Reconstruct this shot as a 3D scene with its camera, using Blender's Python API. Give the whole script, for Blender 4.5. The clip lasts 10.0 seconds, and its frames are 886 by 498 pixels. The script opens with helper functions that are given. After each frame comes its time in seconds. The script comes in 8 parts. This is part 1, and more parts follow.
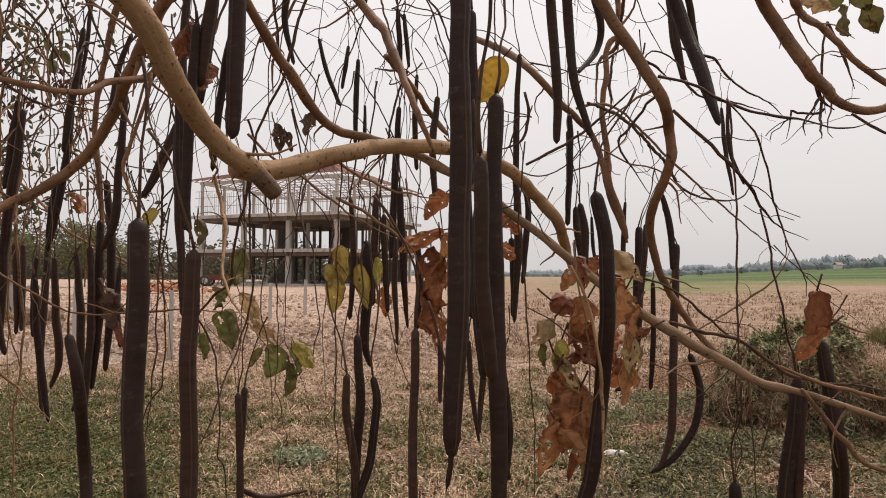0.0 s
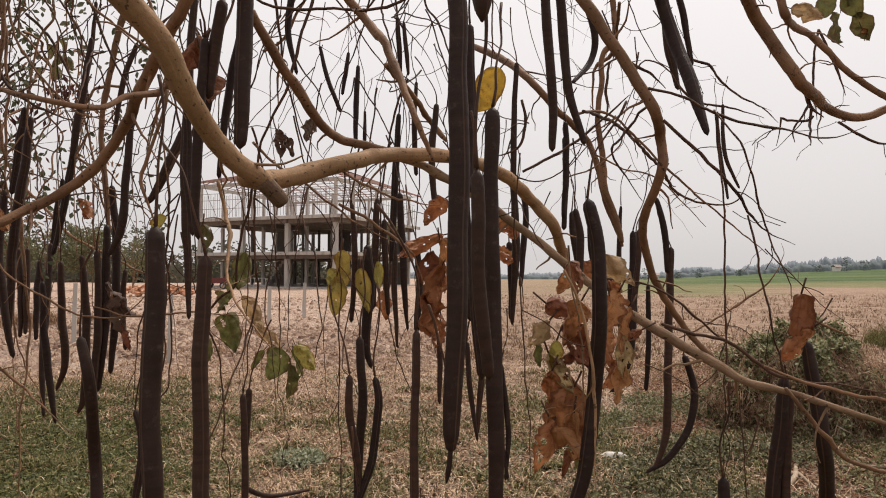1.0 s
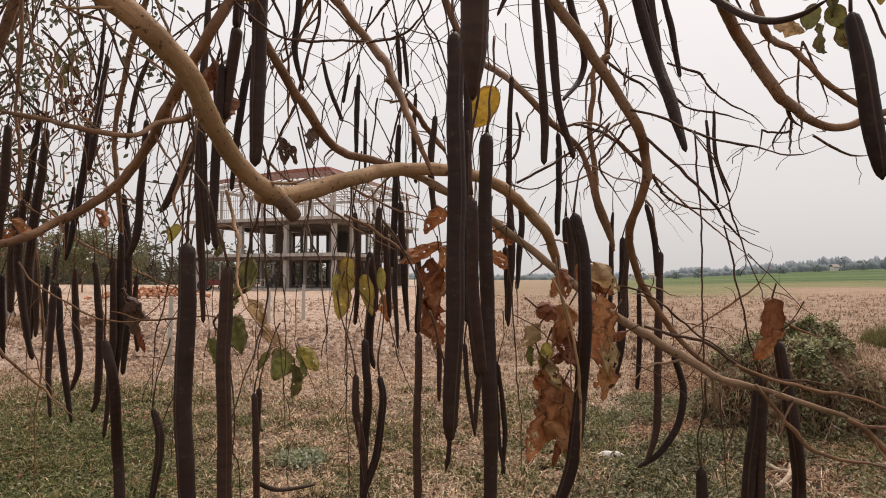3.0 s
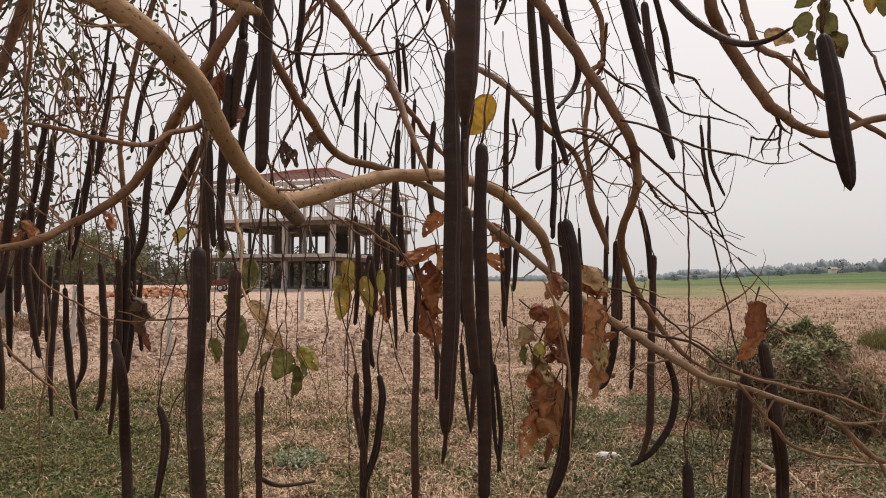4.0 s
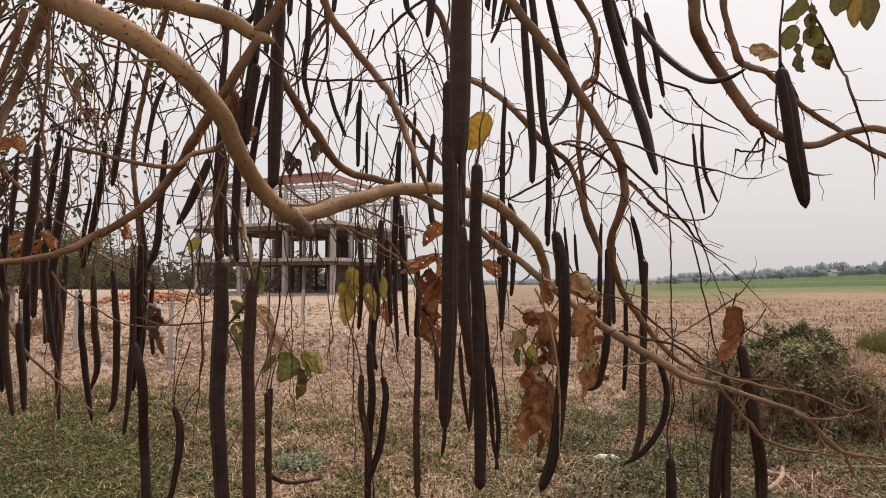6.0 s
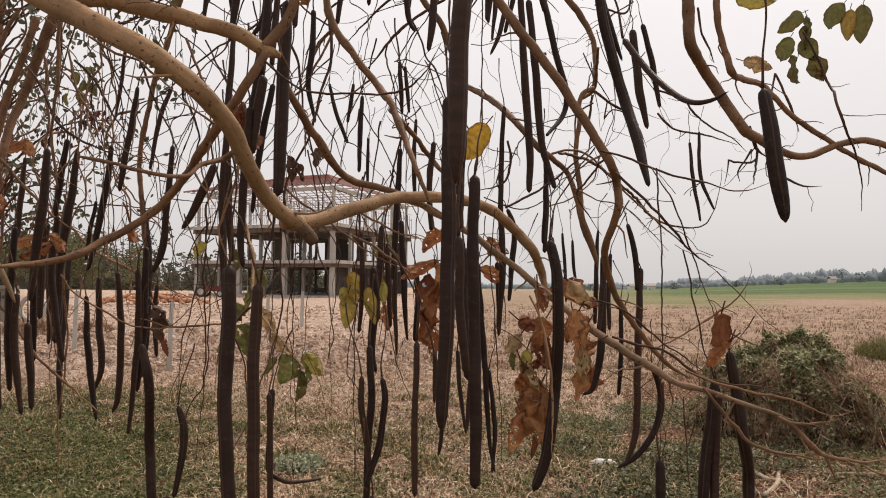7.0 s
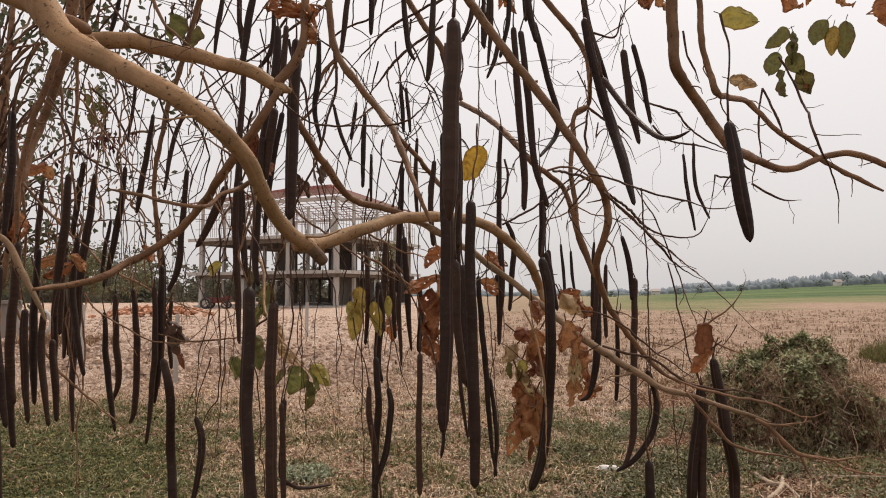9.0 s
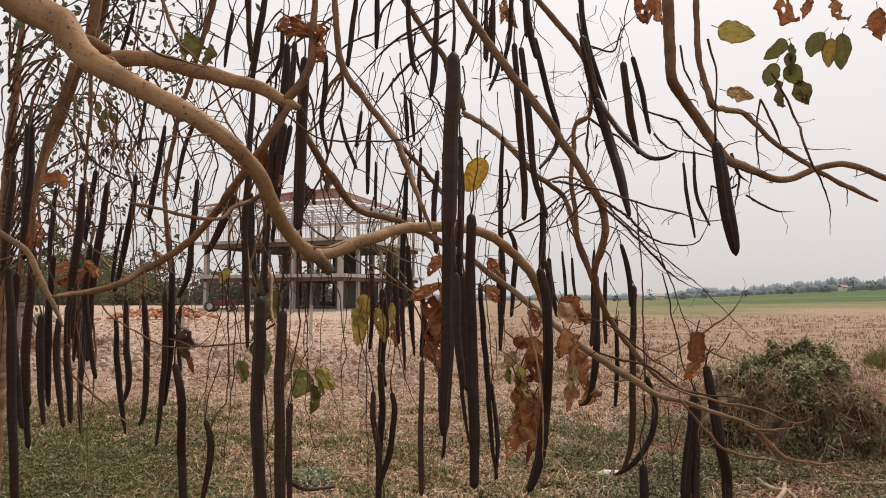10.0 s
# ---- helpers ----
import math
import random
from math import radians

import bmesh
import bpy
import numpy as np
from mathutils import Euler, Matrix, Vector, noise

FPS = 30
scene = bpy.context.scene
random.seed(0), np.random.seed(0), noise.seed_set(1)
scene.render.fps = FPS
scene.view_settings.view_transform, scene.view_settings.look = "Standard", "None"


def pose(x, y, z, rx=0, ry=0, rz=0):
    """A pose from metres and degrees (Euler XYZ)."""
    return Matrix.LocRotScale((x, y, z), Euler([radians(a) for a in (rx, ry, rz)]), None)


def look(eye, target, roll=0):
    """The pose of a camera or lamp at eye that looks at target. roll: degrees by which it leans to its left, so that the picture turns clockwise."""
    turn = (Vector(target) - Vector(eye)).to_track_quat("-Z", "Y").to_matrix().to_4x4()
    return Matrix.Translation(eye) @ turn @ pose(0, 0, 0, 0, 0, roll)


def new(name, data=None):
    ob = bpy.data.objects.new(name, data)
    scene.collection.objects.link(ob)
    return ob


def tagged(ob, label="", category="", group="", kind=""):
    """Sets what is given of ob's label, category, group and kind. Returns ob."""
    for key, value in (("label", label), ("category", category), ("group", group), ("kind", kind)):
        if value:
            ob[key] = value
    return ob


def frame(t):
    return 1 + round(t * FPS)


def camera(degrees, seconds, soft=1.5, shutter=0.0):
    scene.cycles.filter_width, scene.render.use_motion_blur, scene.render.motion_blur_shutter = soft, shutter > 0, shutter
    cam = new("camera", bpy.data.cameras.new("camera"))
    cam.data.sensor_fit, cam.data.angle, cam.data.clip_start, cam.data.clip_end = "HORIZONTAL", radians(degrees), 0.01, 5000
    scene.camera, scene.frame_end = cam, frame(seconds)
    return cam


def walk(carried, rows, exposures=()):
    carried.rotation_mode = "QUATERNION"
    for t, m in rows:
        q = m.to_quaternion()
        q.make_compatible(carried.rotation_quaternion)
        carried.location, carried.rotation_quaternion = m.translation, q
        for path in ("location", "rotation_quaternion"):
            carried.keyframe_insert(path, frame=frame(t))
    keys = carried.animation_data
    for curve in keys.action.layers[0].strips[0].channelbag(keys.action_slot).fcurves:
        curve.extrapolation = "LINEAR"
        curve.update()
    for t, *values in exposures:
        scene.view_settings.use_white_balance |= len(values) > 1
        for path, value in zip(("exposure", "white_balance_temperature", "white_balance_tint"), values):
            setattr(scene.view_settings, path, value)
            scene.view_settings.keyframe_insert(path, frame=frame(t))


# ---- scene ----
cam = camera(70.0, 10.0, soft=1.02)
# seconds, place, yaw, pitch, roll of the hand-held retreat from the tree
ROWS = [
    (0, 0.0001, -0.0000, 1.6501, 0.00, 1.89, 0.20),
    (0.5, -0.0003, -0.0153, 1.6505, -0.05, 2.05, 0.18),
    (1, -0.0005, -0.0305, 1.6521, -0.10, 2.14, 0.12),
    (1.5, -0.0012, -0.0458, 1.6549, -0.06, 2.17, -0.10),
    (2, -0.0019, -0.0620, 1.6561, -0.06, 2.22, -0.26),
    (2.5, -0.0019, -0.0791, 1.6584, -0.13, 2.21, -0.17),
    (4, 0.0002, -0.1333, 1.6621, -0.35, 2.33, 0.13),
    (4.5, 0.0005, -0.1500, 1.6630, -0.33, 2.44, 0.23),
    (5, 0.0011, -0.1674, 1.6648, -0.33, 2.56, -0.01),
    (5.5, 0.0012, -0.1838, 1.6664, -0.32, 2.59, -0.19),
    (7, 0.0025, -0.2337, 1.6724, -0.39, 2.97, 0.49),
    (7.5, 0.0041, -0.2516, 1.6751, -0.35, 3.13, 0.28),
    (8, 0.0050, -0.2715, 1.6769, -0.36, 3.33, 0.03),
    (8.5, 0.0062, -0.2894, 1.6801, -0.23, 3.56, -0.14),
    (9, 0.0073, -0.3086, 1.6837, -0.04, 3.72, -0.29),
    (9.5, 0.0080, -0.3283, 1.6875, 0.16, 3.85, -0.17),
    (10, 0.0108, -0.3500, 1.6914, 0.31, 4.07, -0.06),
]
walk(cam, [(t, pose(x, y, z, 90 + pitch, -roll, yaw)) for t, x, y, z, yaw, pitch, roll in ROWS])

# ---- light: a hazy, bright overcast day ----
world = bpy.data.worlds.new("hazy_sky")
scene.world = world
world.use_nodes = True
wn, wl = world.node_tree.nodes, world.node_tree.links
wn.clear()
SUN_UP, SUN_AZ = radians(58), radians(35)
sky = wn.new("ShaderNodeTexSky")
sky.sky_type, sky.sun_disc = "NISHITA", False
sky.sun_elevation, sky.sun_rotation = SUN_UP, SUN_AZ
sky.air_density, sky.dust_density, sky.ozone_density = 1.0, 6.0, 1.0
pale = wn.new("ShaderNodeHueSaturation")
pale.inputs["Saturation"].default_value, pale.inputs["Value"].default_value = 0.25, 0.045
haze = wn.new("ShaderNodeMix")
haze.data_type = "RGBA"
haze.inputs[0].default_value = 0.72
rise = wn.new("ShaderNodeSeparateXYZ")
wl.new(wn.new("ShaderNodeTexCoord").outputs["Generated"], rise.inputs[0])
veil = wn.new("ShaderNodeValToRGB")
veil.color_ramp.elements[0].position, veil.color_ramp.elements[0].color = 0.0, (0.735, 0.70, 0.688, 1)
veil.color_ramp.elements[1].position, veil.color_ramp.elements[1].color = 0.42, (0.975, 0.922, 0.912, 1)
wl.new(rise.outputs["Z"], veil.inputs["Fac"])
wl.new(veil.outputs["Color"], haze.inputs[7])
back = wn.new("ShaderNodeBackground")
back.inputs["Strength"].default_value = 1.21
wout = wn.new("ShaderNodeOutputWorld")
wl.new(sky.outputs[0], pale.inputs["Color"])
wl.new(pale.outputs[0], haze.inputs[6])
wl.new(haze.outputs[2], back.inputs["Color"])
wl.new(back.outputs[0], wout.inputs["Surface"])

sun_data = bpy.data.lights.new("sun", "SUN")
sun_data.energy, sun_data.angle, sun_data.color = 2.9, radians(9), (1.0, 0.92, 0.82)
sun = new("sun", sun_data)
sun_way = Vector((math.sin(SUN_AZ) * math.cos(SUN_UP), math.cos(SUN_AZ) * math.cos(SUN_UP), math.sin(SUN_UP)))
sun.matrix_world = look(sun_way * 50, (0, 0, 0))


# ---- materials ----
class Shade:
    """A small builder of node materials."""

    def __init__(self, name, rough=0.8):
        self.mat = bpy.data.materials.new(name)
        self.mat.use_nodes = True
        self.n, self.l = self.mat.node_tree.nodes, self.mat.node_tree.links
        self.bsdf = self.n["Principled BSDF"]
        self.bsdf.inputs["Roughness"].default_value = rough
        self.bsdf.inputs["Specular IOR Level"].default_value = 0.3
        self.co = self.n.new("ShaderNodeTexCoord").outputs["Object"]
        self.out = self.n["Material Output"]

    def put(self, value, socket):
        if isinstance(value, (int, float)):
            socket.default_value = value
        elif isinstance(value, tuple):
            socket.default_value = (*value[:3], 1) if len(socket.default_value) == 4 else value
        else:
            self.l.new(value, socket)

    def noise(self, scale, detail=4.0, rough=0.6, stretch=None, warp=0.0, co=None):
        co = co or self.co
        if stretch:
            m = self.n.new("ShaderNodeMapping")
            m.inputs["Scale"].default_value = stretch
            self.l.new(co, m.inputs["Vector"])
            co = m.outputs[0]
        t = self.n.new("ShaderNodeTexNoise")
        t.inputs["Scale"].default_value, t.inputs["Detail"].default_value = scale, detail
        t.inputs["Roughness"].default_value, t.inputs["Distortion"].default_value = rough, warp
        self.l.new(co, t.inputs["Vector"])
        return t.outputs["Fac"]

    def ramp(self, fac, *stops):
        r = self.n.new("ShaderNodeValToRGB")
        while len(r.color_ramp.elements) < len(stops):
            r.color_ramp.elements.new(0.5)
        for e, (at, c) in zip(r.color_ramp.elements, stops):
            e.position, e.color = at, (*c, 1) if isinstance(c, tuple) else (c, c, c, 1)
        self.put(fac, r.inputs["Fac"])
        return r.outputs["Color"]

    def mix(self, fac, a, b, how="MIX"):
        m = self.n.new("ShaderNodeMix")
        m.data_type, m.blend_type = "RGBA", how
        self.put(fac, m.inputs[0])
        self.put(a, m.inputs[6])
        self.put(b, m.inputs[7])
        return m.outputs[2]

    def math(self, op, a, b=0.0):
        m = self.n.new("ShaderNodeMath")
        m.operation = op
        self.put(a, m.inputs[0])
        self.put(b, m.inputs[1])
        return m.outputs[0]

    def attr(self, name):
        a = self.n.new("ShaderNodeAttribute")
        a.attribute_name = name
        return a.outputs["Fac"]

    def random(self):
        return self.n.new("ShaderNodeObjectInfo").outputs["Random"]

    def island(self):
        return self.n.new("ShaderNodeNewGeometry").outputs["Random Per Island"]

    def axis(self, which):
        s = self.n.new("ShaderNodeSeparateXYZ")
        self.l.new(self.co, s.inputs[0])
        return s.outputs[which]

    def bump(self, height, strength=0.3, distance=0.002):
        b = self.n.new("ShaderNodeBump")
        b.inputs["Strength"].default_value, b.inputs["Distance"].default_value = strength, distance
        self.put(height, b.inputs["Height"])
        self.l.new(b.outputs[0], self.bsdf.inputs["Normal"])

    def done(self, colour, rough=None, thin=None):
        self.put(colour, self.bsdf.inputs["Base Color"])
        if rough is not None:
            self.put(rough, self.bsdf.inputs["Roughness"])
        if thin:
            t = self.n.new("ShaderNodeBsdfTranslucent")
            self.put(colour, t.inputs["Color"])
            m = self.n.new("ShaderNodeMixShader")
            m.inputs[0].default_value = thin
            self.l.new(self.bsdf.outputs[0], m.inputs[1])
            self.l.new(t.outputs[0], m.inputs[2])
            self.l.new(m.outputs[0], self.out.inputs["Surface"])
        return self.mat


def bark(name, dark, light, scar):
    s = Shade(name, 0.68)
    along, around = s.attr("along"), s.attr("around")
    rings = s.n.new("ShaderNodeTexNoise")
    rings.noise_dimensions = "1D"
    rings.inputs["Scale"].default_value, rings.inputs["Detail"].default_value = 170.0, 3.0
    s.put(along, rings.inputs["W"])
    # streaks that run along the limb
    lay = s.n.new("ShaderNodeCombineXYZ")
    s.put(s.math("MULTIPLY", along, 9.0), lay.inputs[0])
    s.put(s.math("MULTIPLY", around, 9.0), lay.inputs[1])
    streak = s.noise(1.6, 5, 0.65, co=lay.outputs[0])
    fine = s.noise(420, 3)
    broad = s.noise(14, 5, 0.6, warp=0.6)
    c = s.ramp(broad, (0.25, dark), (0.60, light))
    c = s.mix(s.ramp(streak, (0.40, 0.28), (0.58, 0.0)), c, dark)
    c = s.mix(s.ramp(s.noise(6.5, 4, 0.6, warp=0.8), (0.46, 0.0), (0.64, 0.55)), c, (dark[0] * 0.95, dark[1] * 1.08, dark[2] * 0.95))
    pale = tuple(min(1.0, v * 1.25) for v in light)
    c = s.mix(s.ramp(streak, (0.58, 0.0), (0.74, 0.22)), c, pale)
    c = s.mix(s.ramp(fine, (0.45, 0.0), (0.75, 0.2)), c, scar)
    # lenticels, ring scars and torn, dark patches
    c = s.mix(s.ramp(s.noise(62, 5, 0.75, warp=0.5), (0.56, 0.0), (0.66, 0.6)), c, dark)
    c = s.mix(s.ramp(s.noise(170, 2, 0.5), (0.64, 0.0), (0.69, 0.85)), c, scar)
    c = s.mix(s.ramp(rings.outputs["Fac"], (0.66, 0.0), (0.74, 0.12)), c, scar)
    c = s.mix(s.ramp(s.noise(17, 5, 0.75, warp=1.4), (0.64, 0.0), (0.68, 0.85)), c, scar)
    relief = s.math("ADD", s.math("MULTIPLY", rings.outputs["Fac"], 0.2), s.math("ADD", s.math("MULTIPLY", fine, 0.5), s.math("MULTIPLY", s.noise(110, 4, 0.7), 1.0)))
    s.bump(s.math("ADD", relief, s.math("MULTIPLY", streak, 0.5)), 0.7, 0.0016)
    s.bsdf.inputs["Specular IOR Level"].default_value = 0.2
    return s.done(c)


BARK = bark("tan_bark", (0.195, 0.108, 0.054), (0.44, 0.258, 0.136), (0.065, 0.038, 0.022))
BARK_DARK = bark("brown_bark", (0.125, 0.062, 0.034), (0.29, 0.155, 0.085), (0.045, 0.024, 0.016))
BARK_MID = bark("grey_tan_bark", (0.15, 0.085, 0.048), (0.335, 0.21, 0.125), (0.06, 0.034, 0.022))
DEAD_WOOD = bark("bleached_dead_wood", (0.22, 0.15, 0.10), (0.48, 0.37, 0.27), (0.10, 0.065, 0.045))
STUB_BARK = bark("weathered_stub_bark", (0.10, 0.058, 0.036), (0.21, 0.125, 0.08), (0.03, 0.018, 0.012))
TWIG = bark("dark_twig_bark", (0.040, 0.021, 0.014), (0.125, 0.060, 0.036), (0.016, 0.011, 0.009))


def pod_skin():
    s = Shade("dark_pod_skin", 0.5)
    along, around = s.attr("along"), s.attr("around")
    w = s.n.new("ShaderNodeTexNoise")
    w.noise_dimensions = "1D"
    w.inputs["Scale"].default_value, w.inputs["Detail"].default_value = 130.0, 1.5
    s.put(along, w.inputs["W"])
    bloom = s.noise(30, 5, 0.65, warp=0.5)
    fine = s.noise(500, 2)
    c = s.ramp(s.random(), (0.0, (0.020, 0.0095, 0.0075)), (0.55, (0.032, 0.0150, 0.0102)), (1.0, (0.058, 0.027, 0.0175)))
    c = s.mix(s.ramp(bloom, (0.45, 0.0), (0.75, 0.5)), c, (0.070, 0.043, 0.034))
    c = s.mix(s.ramp(s.noise(90, 5, 0.75), (0.56, 0.0), (0.68, 0.55)), c, (0.085, 0.058, 0.044))
    c = s.mix(s.ramp(w.outputs["Fac"], (0.4, 0.0), (0.65, 0.3)), c, (0.012, 0.008, 0.007))
    # the two seams that run down a pod
    turn = s.math("FRACT", s.math("ADD", s.math("MULTIPLY", around, 2.0), s.math("MULTIPLY", s.random(), 5.0)))
    off = s.math("ABSOLUTE", s.math("SUBTRACT", turn, 0.5))
    seam = s.ramp(s.math("ADD", off, s.math("MULTIPLY", s.noise(60, 3), 0.03)), (0.02, 1.0), (0.06, 0.0))
    c = s.mix(s.math("MULTIPLY", seam, 0.55), c, (0.11, 0.062, 0.04))
    s.bump(s.math("SUBTRACT", s.math("ADD", w.outputs["Fac"], s.math("MULTIPLY", fine, 0.6)), s.math("MULTIPLY", seam, 1.5)), 0.35, 0.0014)
    s.bsdf.inputs["Specular IOR Level"].default_value = 0.2
    return s.done(c, s.ramp(bloom, (0.3, 0.46), (0.7, 0.75)))


POD = pod_skin()


def leaf_skin(name, a, b, spot, vein, thin=0.35):
    s = Shade(name, 0.55)
    u, t = s.attr("across"), s.attr("along")
    c = s.mix(s.ramp(s.noise(38, 5, 0.65), (0.35, 0.0), (0.65, 1.0)), a, b)
    c = s.mix(s.math("MULTIPLY", s.random(), 0.42), c, spot)
    other = s.math("FRACT", s.math("MULTIPLY", s.random(), 7.0))
    c = s.mix(s.ramp(other, (0.45, 0.0), (1.0, 0.75)), c, tuple(min(1.0, v * k) for v, k in zip(b, (1.08, 1.22, 1.15))))
    # side veins run forward from the midrib
    run = s.math("SUBTRACT", s.math("MULTIPLY", t, 9.0), s.math("MULTIPLY", u, 2.4))
    saw = s.math("ABSOLUTE", s.math("SUBTRACT", s.math("FRACT", run), 0.5))
    veins = s.math("MAXIMUM", s.ramp(saw, (0.0, 1.0), (0.09, 0.0)), s.ramp(u, (0.0, 1.0), (0.07, 0.0)))
    c = s.mix(s.math("MULTIPLY", veins, 0.45), c, vein)
    c = s.mix(s.ramp(s.noise(120, 5, 0.75), (0.56, 0.0), (0.66, 0.8)), c, spot)
    c = s.mix(s.ramp(s.noise(45, 4, 0.7), (0.54, 0.0), (0.70, 0.7)), c, spot)
    rim = s.math("ADD", s.math("MULTIPLY", u, 0.75), s.math("MULTIPLY", s.noise(60, 4, 0.7), 0.5))
    c = s.mix(s.ramp(rim, (0.80, 0.0), (0.96, 0.8)), c, spot)
    s.bump(s.math("ADD", s.math("MULTIPLY", veins, 0.8), s.math("MULTIPLY", s.noise(160, 4, 0.7), 1.6)), 0.5, 0.0015)
    return s.done(c, thin=thin)


LEAF_GREEN = leaf_skin("olive_leaf", (0.083, 0.094, 0.027), (0.185, 0.172, 0.058), (0.12, 0.06, 0.025), (0.18, 0.175, 0.075))
LEAF_YELLOW = leaf_skin("yellow_leaf", (0.50, 0.335, 0.075), (0.33, 0.265, 0.075), (0.20, 0.09, 0.02), (0.44, 0.35, 0.12))
LEAF_GOLD = leaf_skin("golden_leaf", (0.74, 0.43, 0.05), (0.58, 0.36, 0.05), (0.24, 0.10, 0.02), (0.5, 0.33, 0.08), 0.45)
LEAF_DRY = leaf_skin("dry_rust_leaf", (0.32, 0.100, 0.034), (0.50, 0.225, 0.098), (0.14, 0.045, 0.02), (0.26, 0.10, 0.045), 0.3)
LEAF_DARK = leaf_skin("withered_leaf", (0.085, 0.042, 0.026), (0.17, 0.105, 0.075), (0.045, 0.02, 0.013), (0.12, 0.06, 0.04), 0.2)
LEAF_TAN = leaf_skin("tan_leaf", (0.40, 0.245, 0.115), (0.52, 0.36, 0.20), (0.20, 0.11, 0.05), (0.30, 0.2, 0.1), 0.4)
LEAF_RUST = leaf_skin("dark_rust_leaf", (0.19, 0.055, 0.024), (0.27, 0.10, 0.05), (0.10, 0.03, 0.015), (0.15, 0.045, 0.02), 0.16)


# ---- building blocks ----
def mesh_object(name, verts, faces, material, parent=None, label="", attrs=None, smooth=True, sides=0):
    """One mesh object from vertices in world metres; parts hang under parent."""
    me = bpy.data.meshes.new(name)
    me.from_pydata([tuple(v) for v in verts], [], faces)
    if attrs and "along" in attrs and "around" not in attrs and sides:
        attrs["around"] = [0.5 - abs(k % sides / sides - 0.5) for k in range(len(verts))]
    if attrs:
        for key, values in attrs.items():
            me.attributes.new(key, "FLOAT", "POINT").data.foreach_set("value", np.asarray(values, np.float32))
    me.materials.append(material)
    if smooth:
        me.polygons.foreach_set("use_smooth", [True] * len(me.polygons))
    ob = new(name, me)
    if parent is not None:
        ob.parent = parent
        base = parent
        while base.parent is not None:
            base = base.parent
        if parent.parent is None:
            ob.matrix_parent_inverse = Matrix.Translation(-base.location)
    if label:
        tagged(ob, label)
    return ob


def spline(points, step):
    """Catmull-Rom through rows of numbers whose first three are a place, at even steps."""
    p = np.array(points, float)
    if len(p) == 2:
        p = np.array([p[0], (p[0] + p[1]) / 2, p[1]])
    ext = np.vstack([2 * p[0] - p[1], p, 2 * p[-1] - p[-2]])
    ext[:, 3:] = np.maximum(ext[:, 3:], 0.0003)
    out = []
    for a, b, c, d in zip(ext[:-3], ext[1:-2], ext[2:-1], ext[3:]):
        n = max(2, int(np.ceil(np.linalg.norm((c - b)[:3]) / step)))
        for k in range(n):
            t = k / n
            out.append(0.5 * (2 * b + (c - a) * t + (2 * a - 5 * b + 4 * c - d) * t * t + (3 * b - a - 3 * c + d) * t ** 3))
    out.append(p[-1])
    return np.array(out)


def tube(line, sides=8, rough=0.0, cap=True, start=0.0):
    """Vertices, faces and the length along, of a tube through rows (x, y, z, radius)."""
    n = len(line)
    tan = np.gradient(line[:, :3], axis=0)
    tan /= np.linalg.norm(tan, axis=1)[:, None] + 1e-9
    side = np.cross(tan[0], (0.3, 0.9, 0.2))
    verts, along, run = [], [], start
    for i in range(n):
        side = side - tan[i] * (side @ tan[i])
        side /= np.linalg.norm(side) + 1e-9
        up = np.cross(tan[i], side)
        if i:
            run += float(np.linalg.norm(line[i, :3] - line[i - 1, :3]))
        for k in range(sides):
            a = 2 * math.pi * k / sides
            r = line[i, 3]
            if rough:
                q = Vector(line[i, :3] * 30) + Vector((math.cos(a), math.sin(a), 0)) * 0.7
                r *= 1 + rough * noise.noise(q)
            verts.append(line[i, :3] + r * (math.cos(a) * side + math.sin(a) * up))
            along.append(run)
    faces = [(i * sides + k, i * sides + (k + 1) % sides, (i + 1) * sides + (k + 1) % sides, (i + 1) * sides + k)
             for i in range(n - 1) for k in range(sides)]
    if cap:
        faces.append(tuple(range(sides))[::-1])
        faces.append(tuple((n - 1) * sides + k for k in range(sides)))
    return verts, faces, along


def boxes(*rows):
    """Vertices and faces of boxes, each of centre, half sizes and a turn about z in degrees."""
    verts, faces = [], []
    for (cx, cy, cz), (hx, hy, hz), turn in rows:
        c, s, o = math.cos(radians(turn)), math.sin(radians(turn)), len(verts)
        for i in (-1, 1):
            for j in (-1, 1):
                for k in (-1, 1):
                    verts.append((cx + c * i * hx - s * j * hy, cy + s * i * hx + c * j * hy, cz + k * hz))
        faces += [tuple(o + q for q in f) for f in ((0, 1, 3, 2), (4, 6, 7, 5), (0, 4, 5, 1), (2, 3, 7, 6), (0, 2, 6, 4), (1, 5, 7, 3))]
    return verts, faces


def thing(name, place, label, category, group="", kind=""):
    ob = new(name)
    ob.location = place
    ob.empty_display_size = 0.2
    return tagged(ob, label, category, group, kind)


# ---- ground ----
def step01(a, b, v):
    t = min(1.0, max(0.0, (v - a) / (b - a)))
    return t * t * (3 - 2 * t)


def bank(x, y):
    """How far up the dug bank and its levelled pad a place lies."""
    edge = 1.3 * noise.noise(Vector((x * 0.35, y * 0.35, 9)))
    near = y + edge + 0.9 * step01(-3.5, -6.5, x)
    return (0.62 * step01(11.0, 12.9, near) + 0.38 * step01(13.6, 21.0, y + edge)) * step01(1.5, -3.0, x - 0.02 * y)


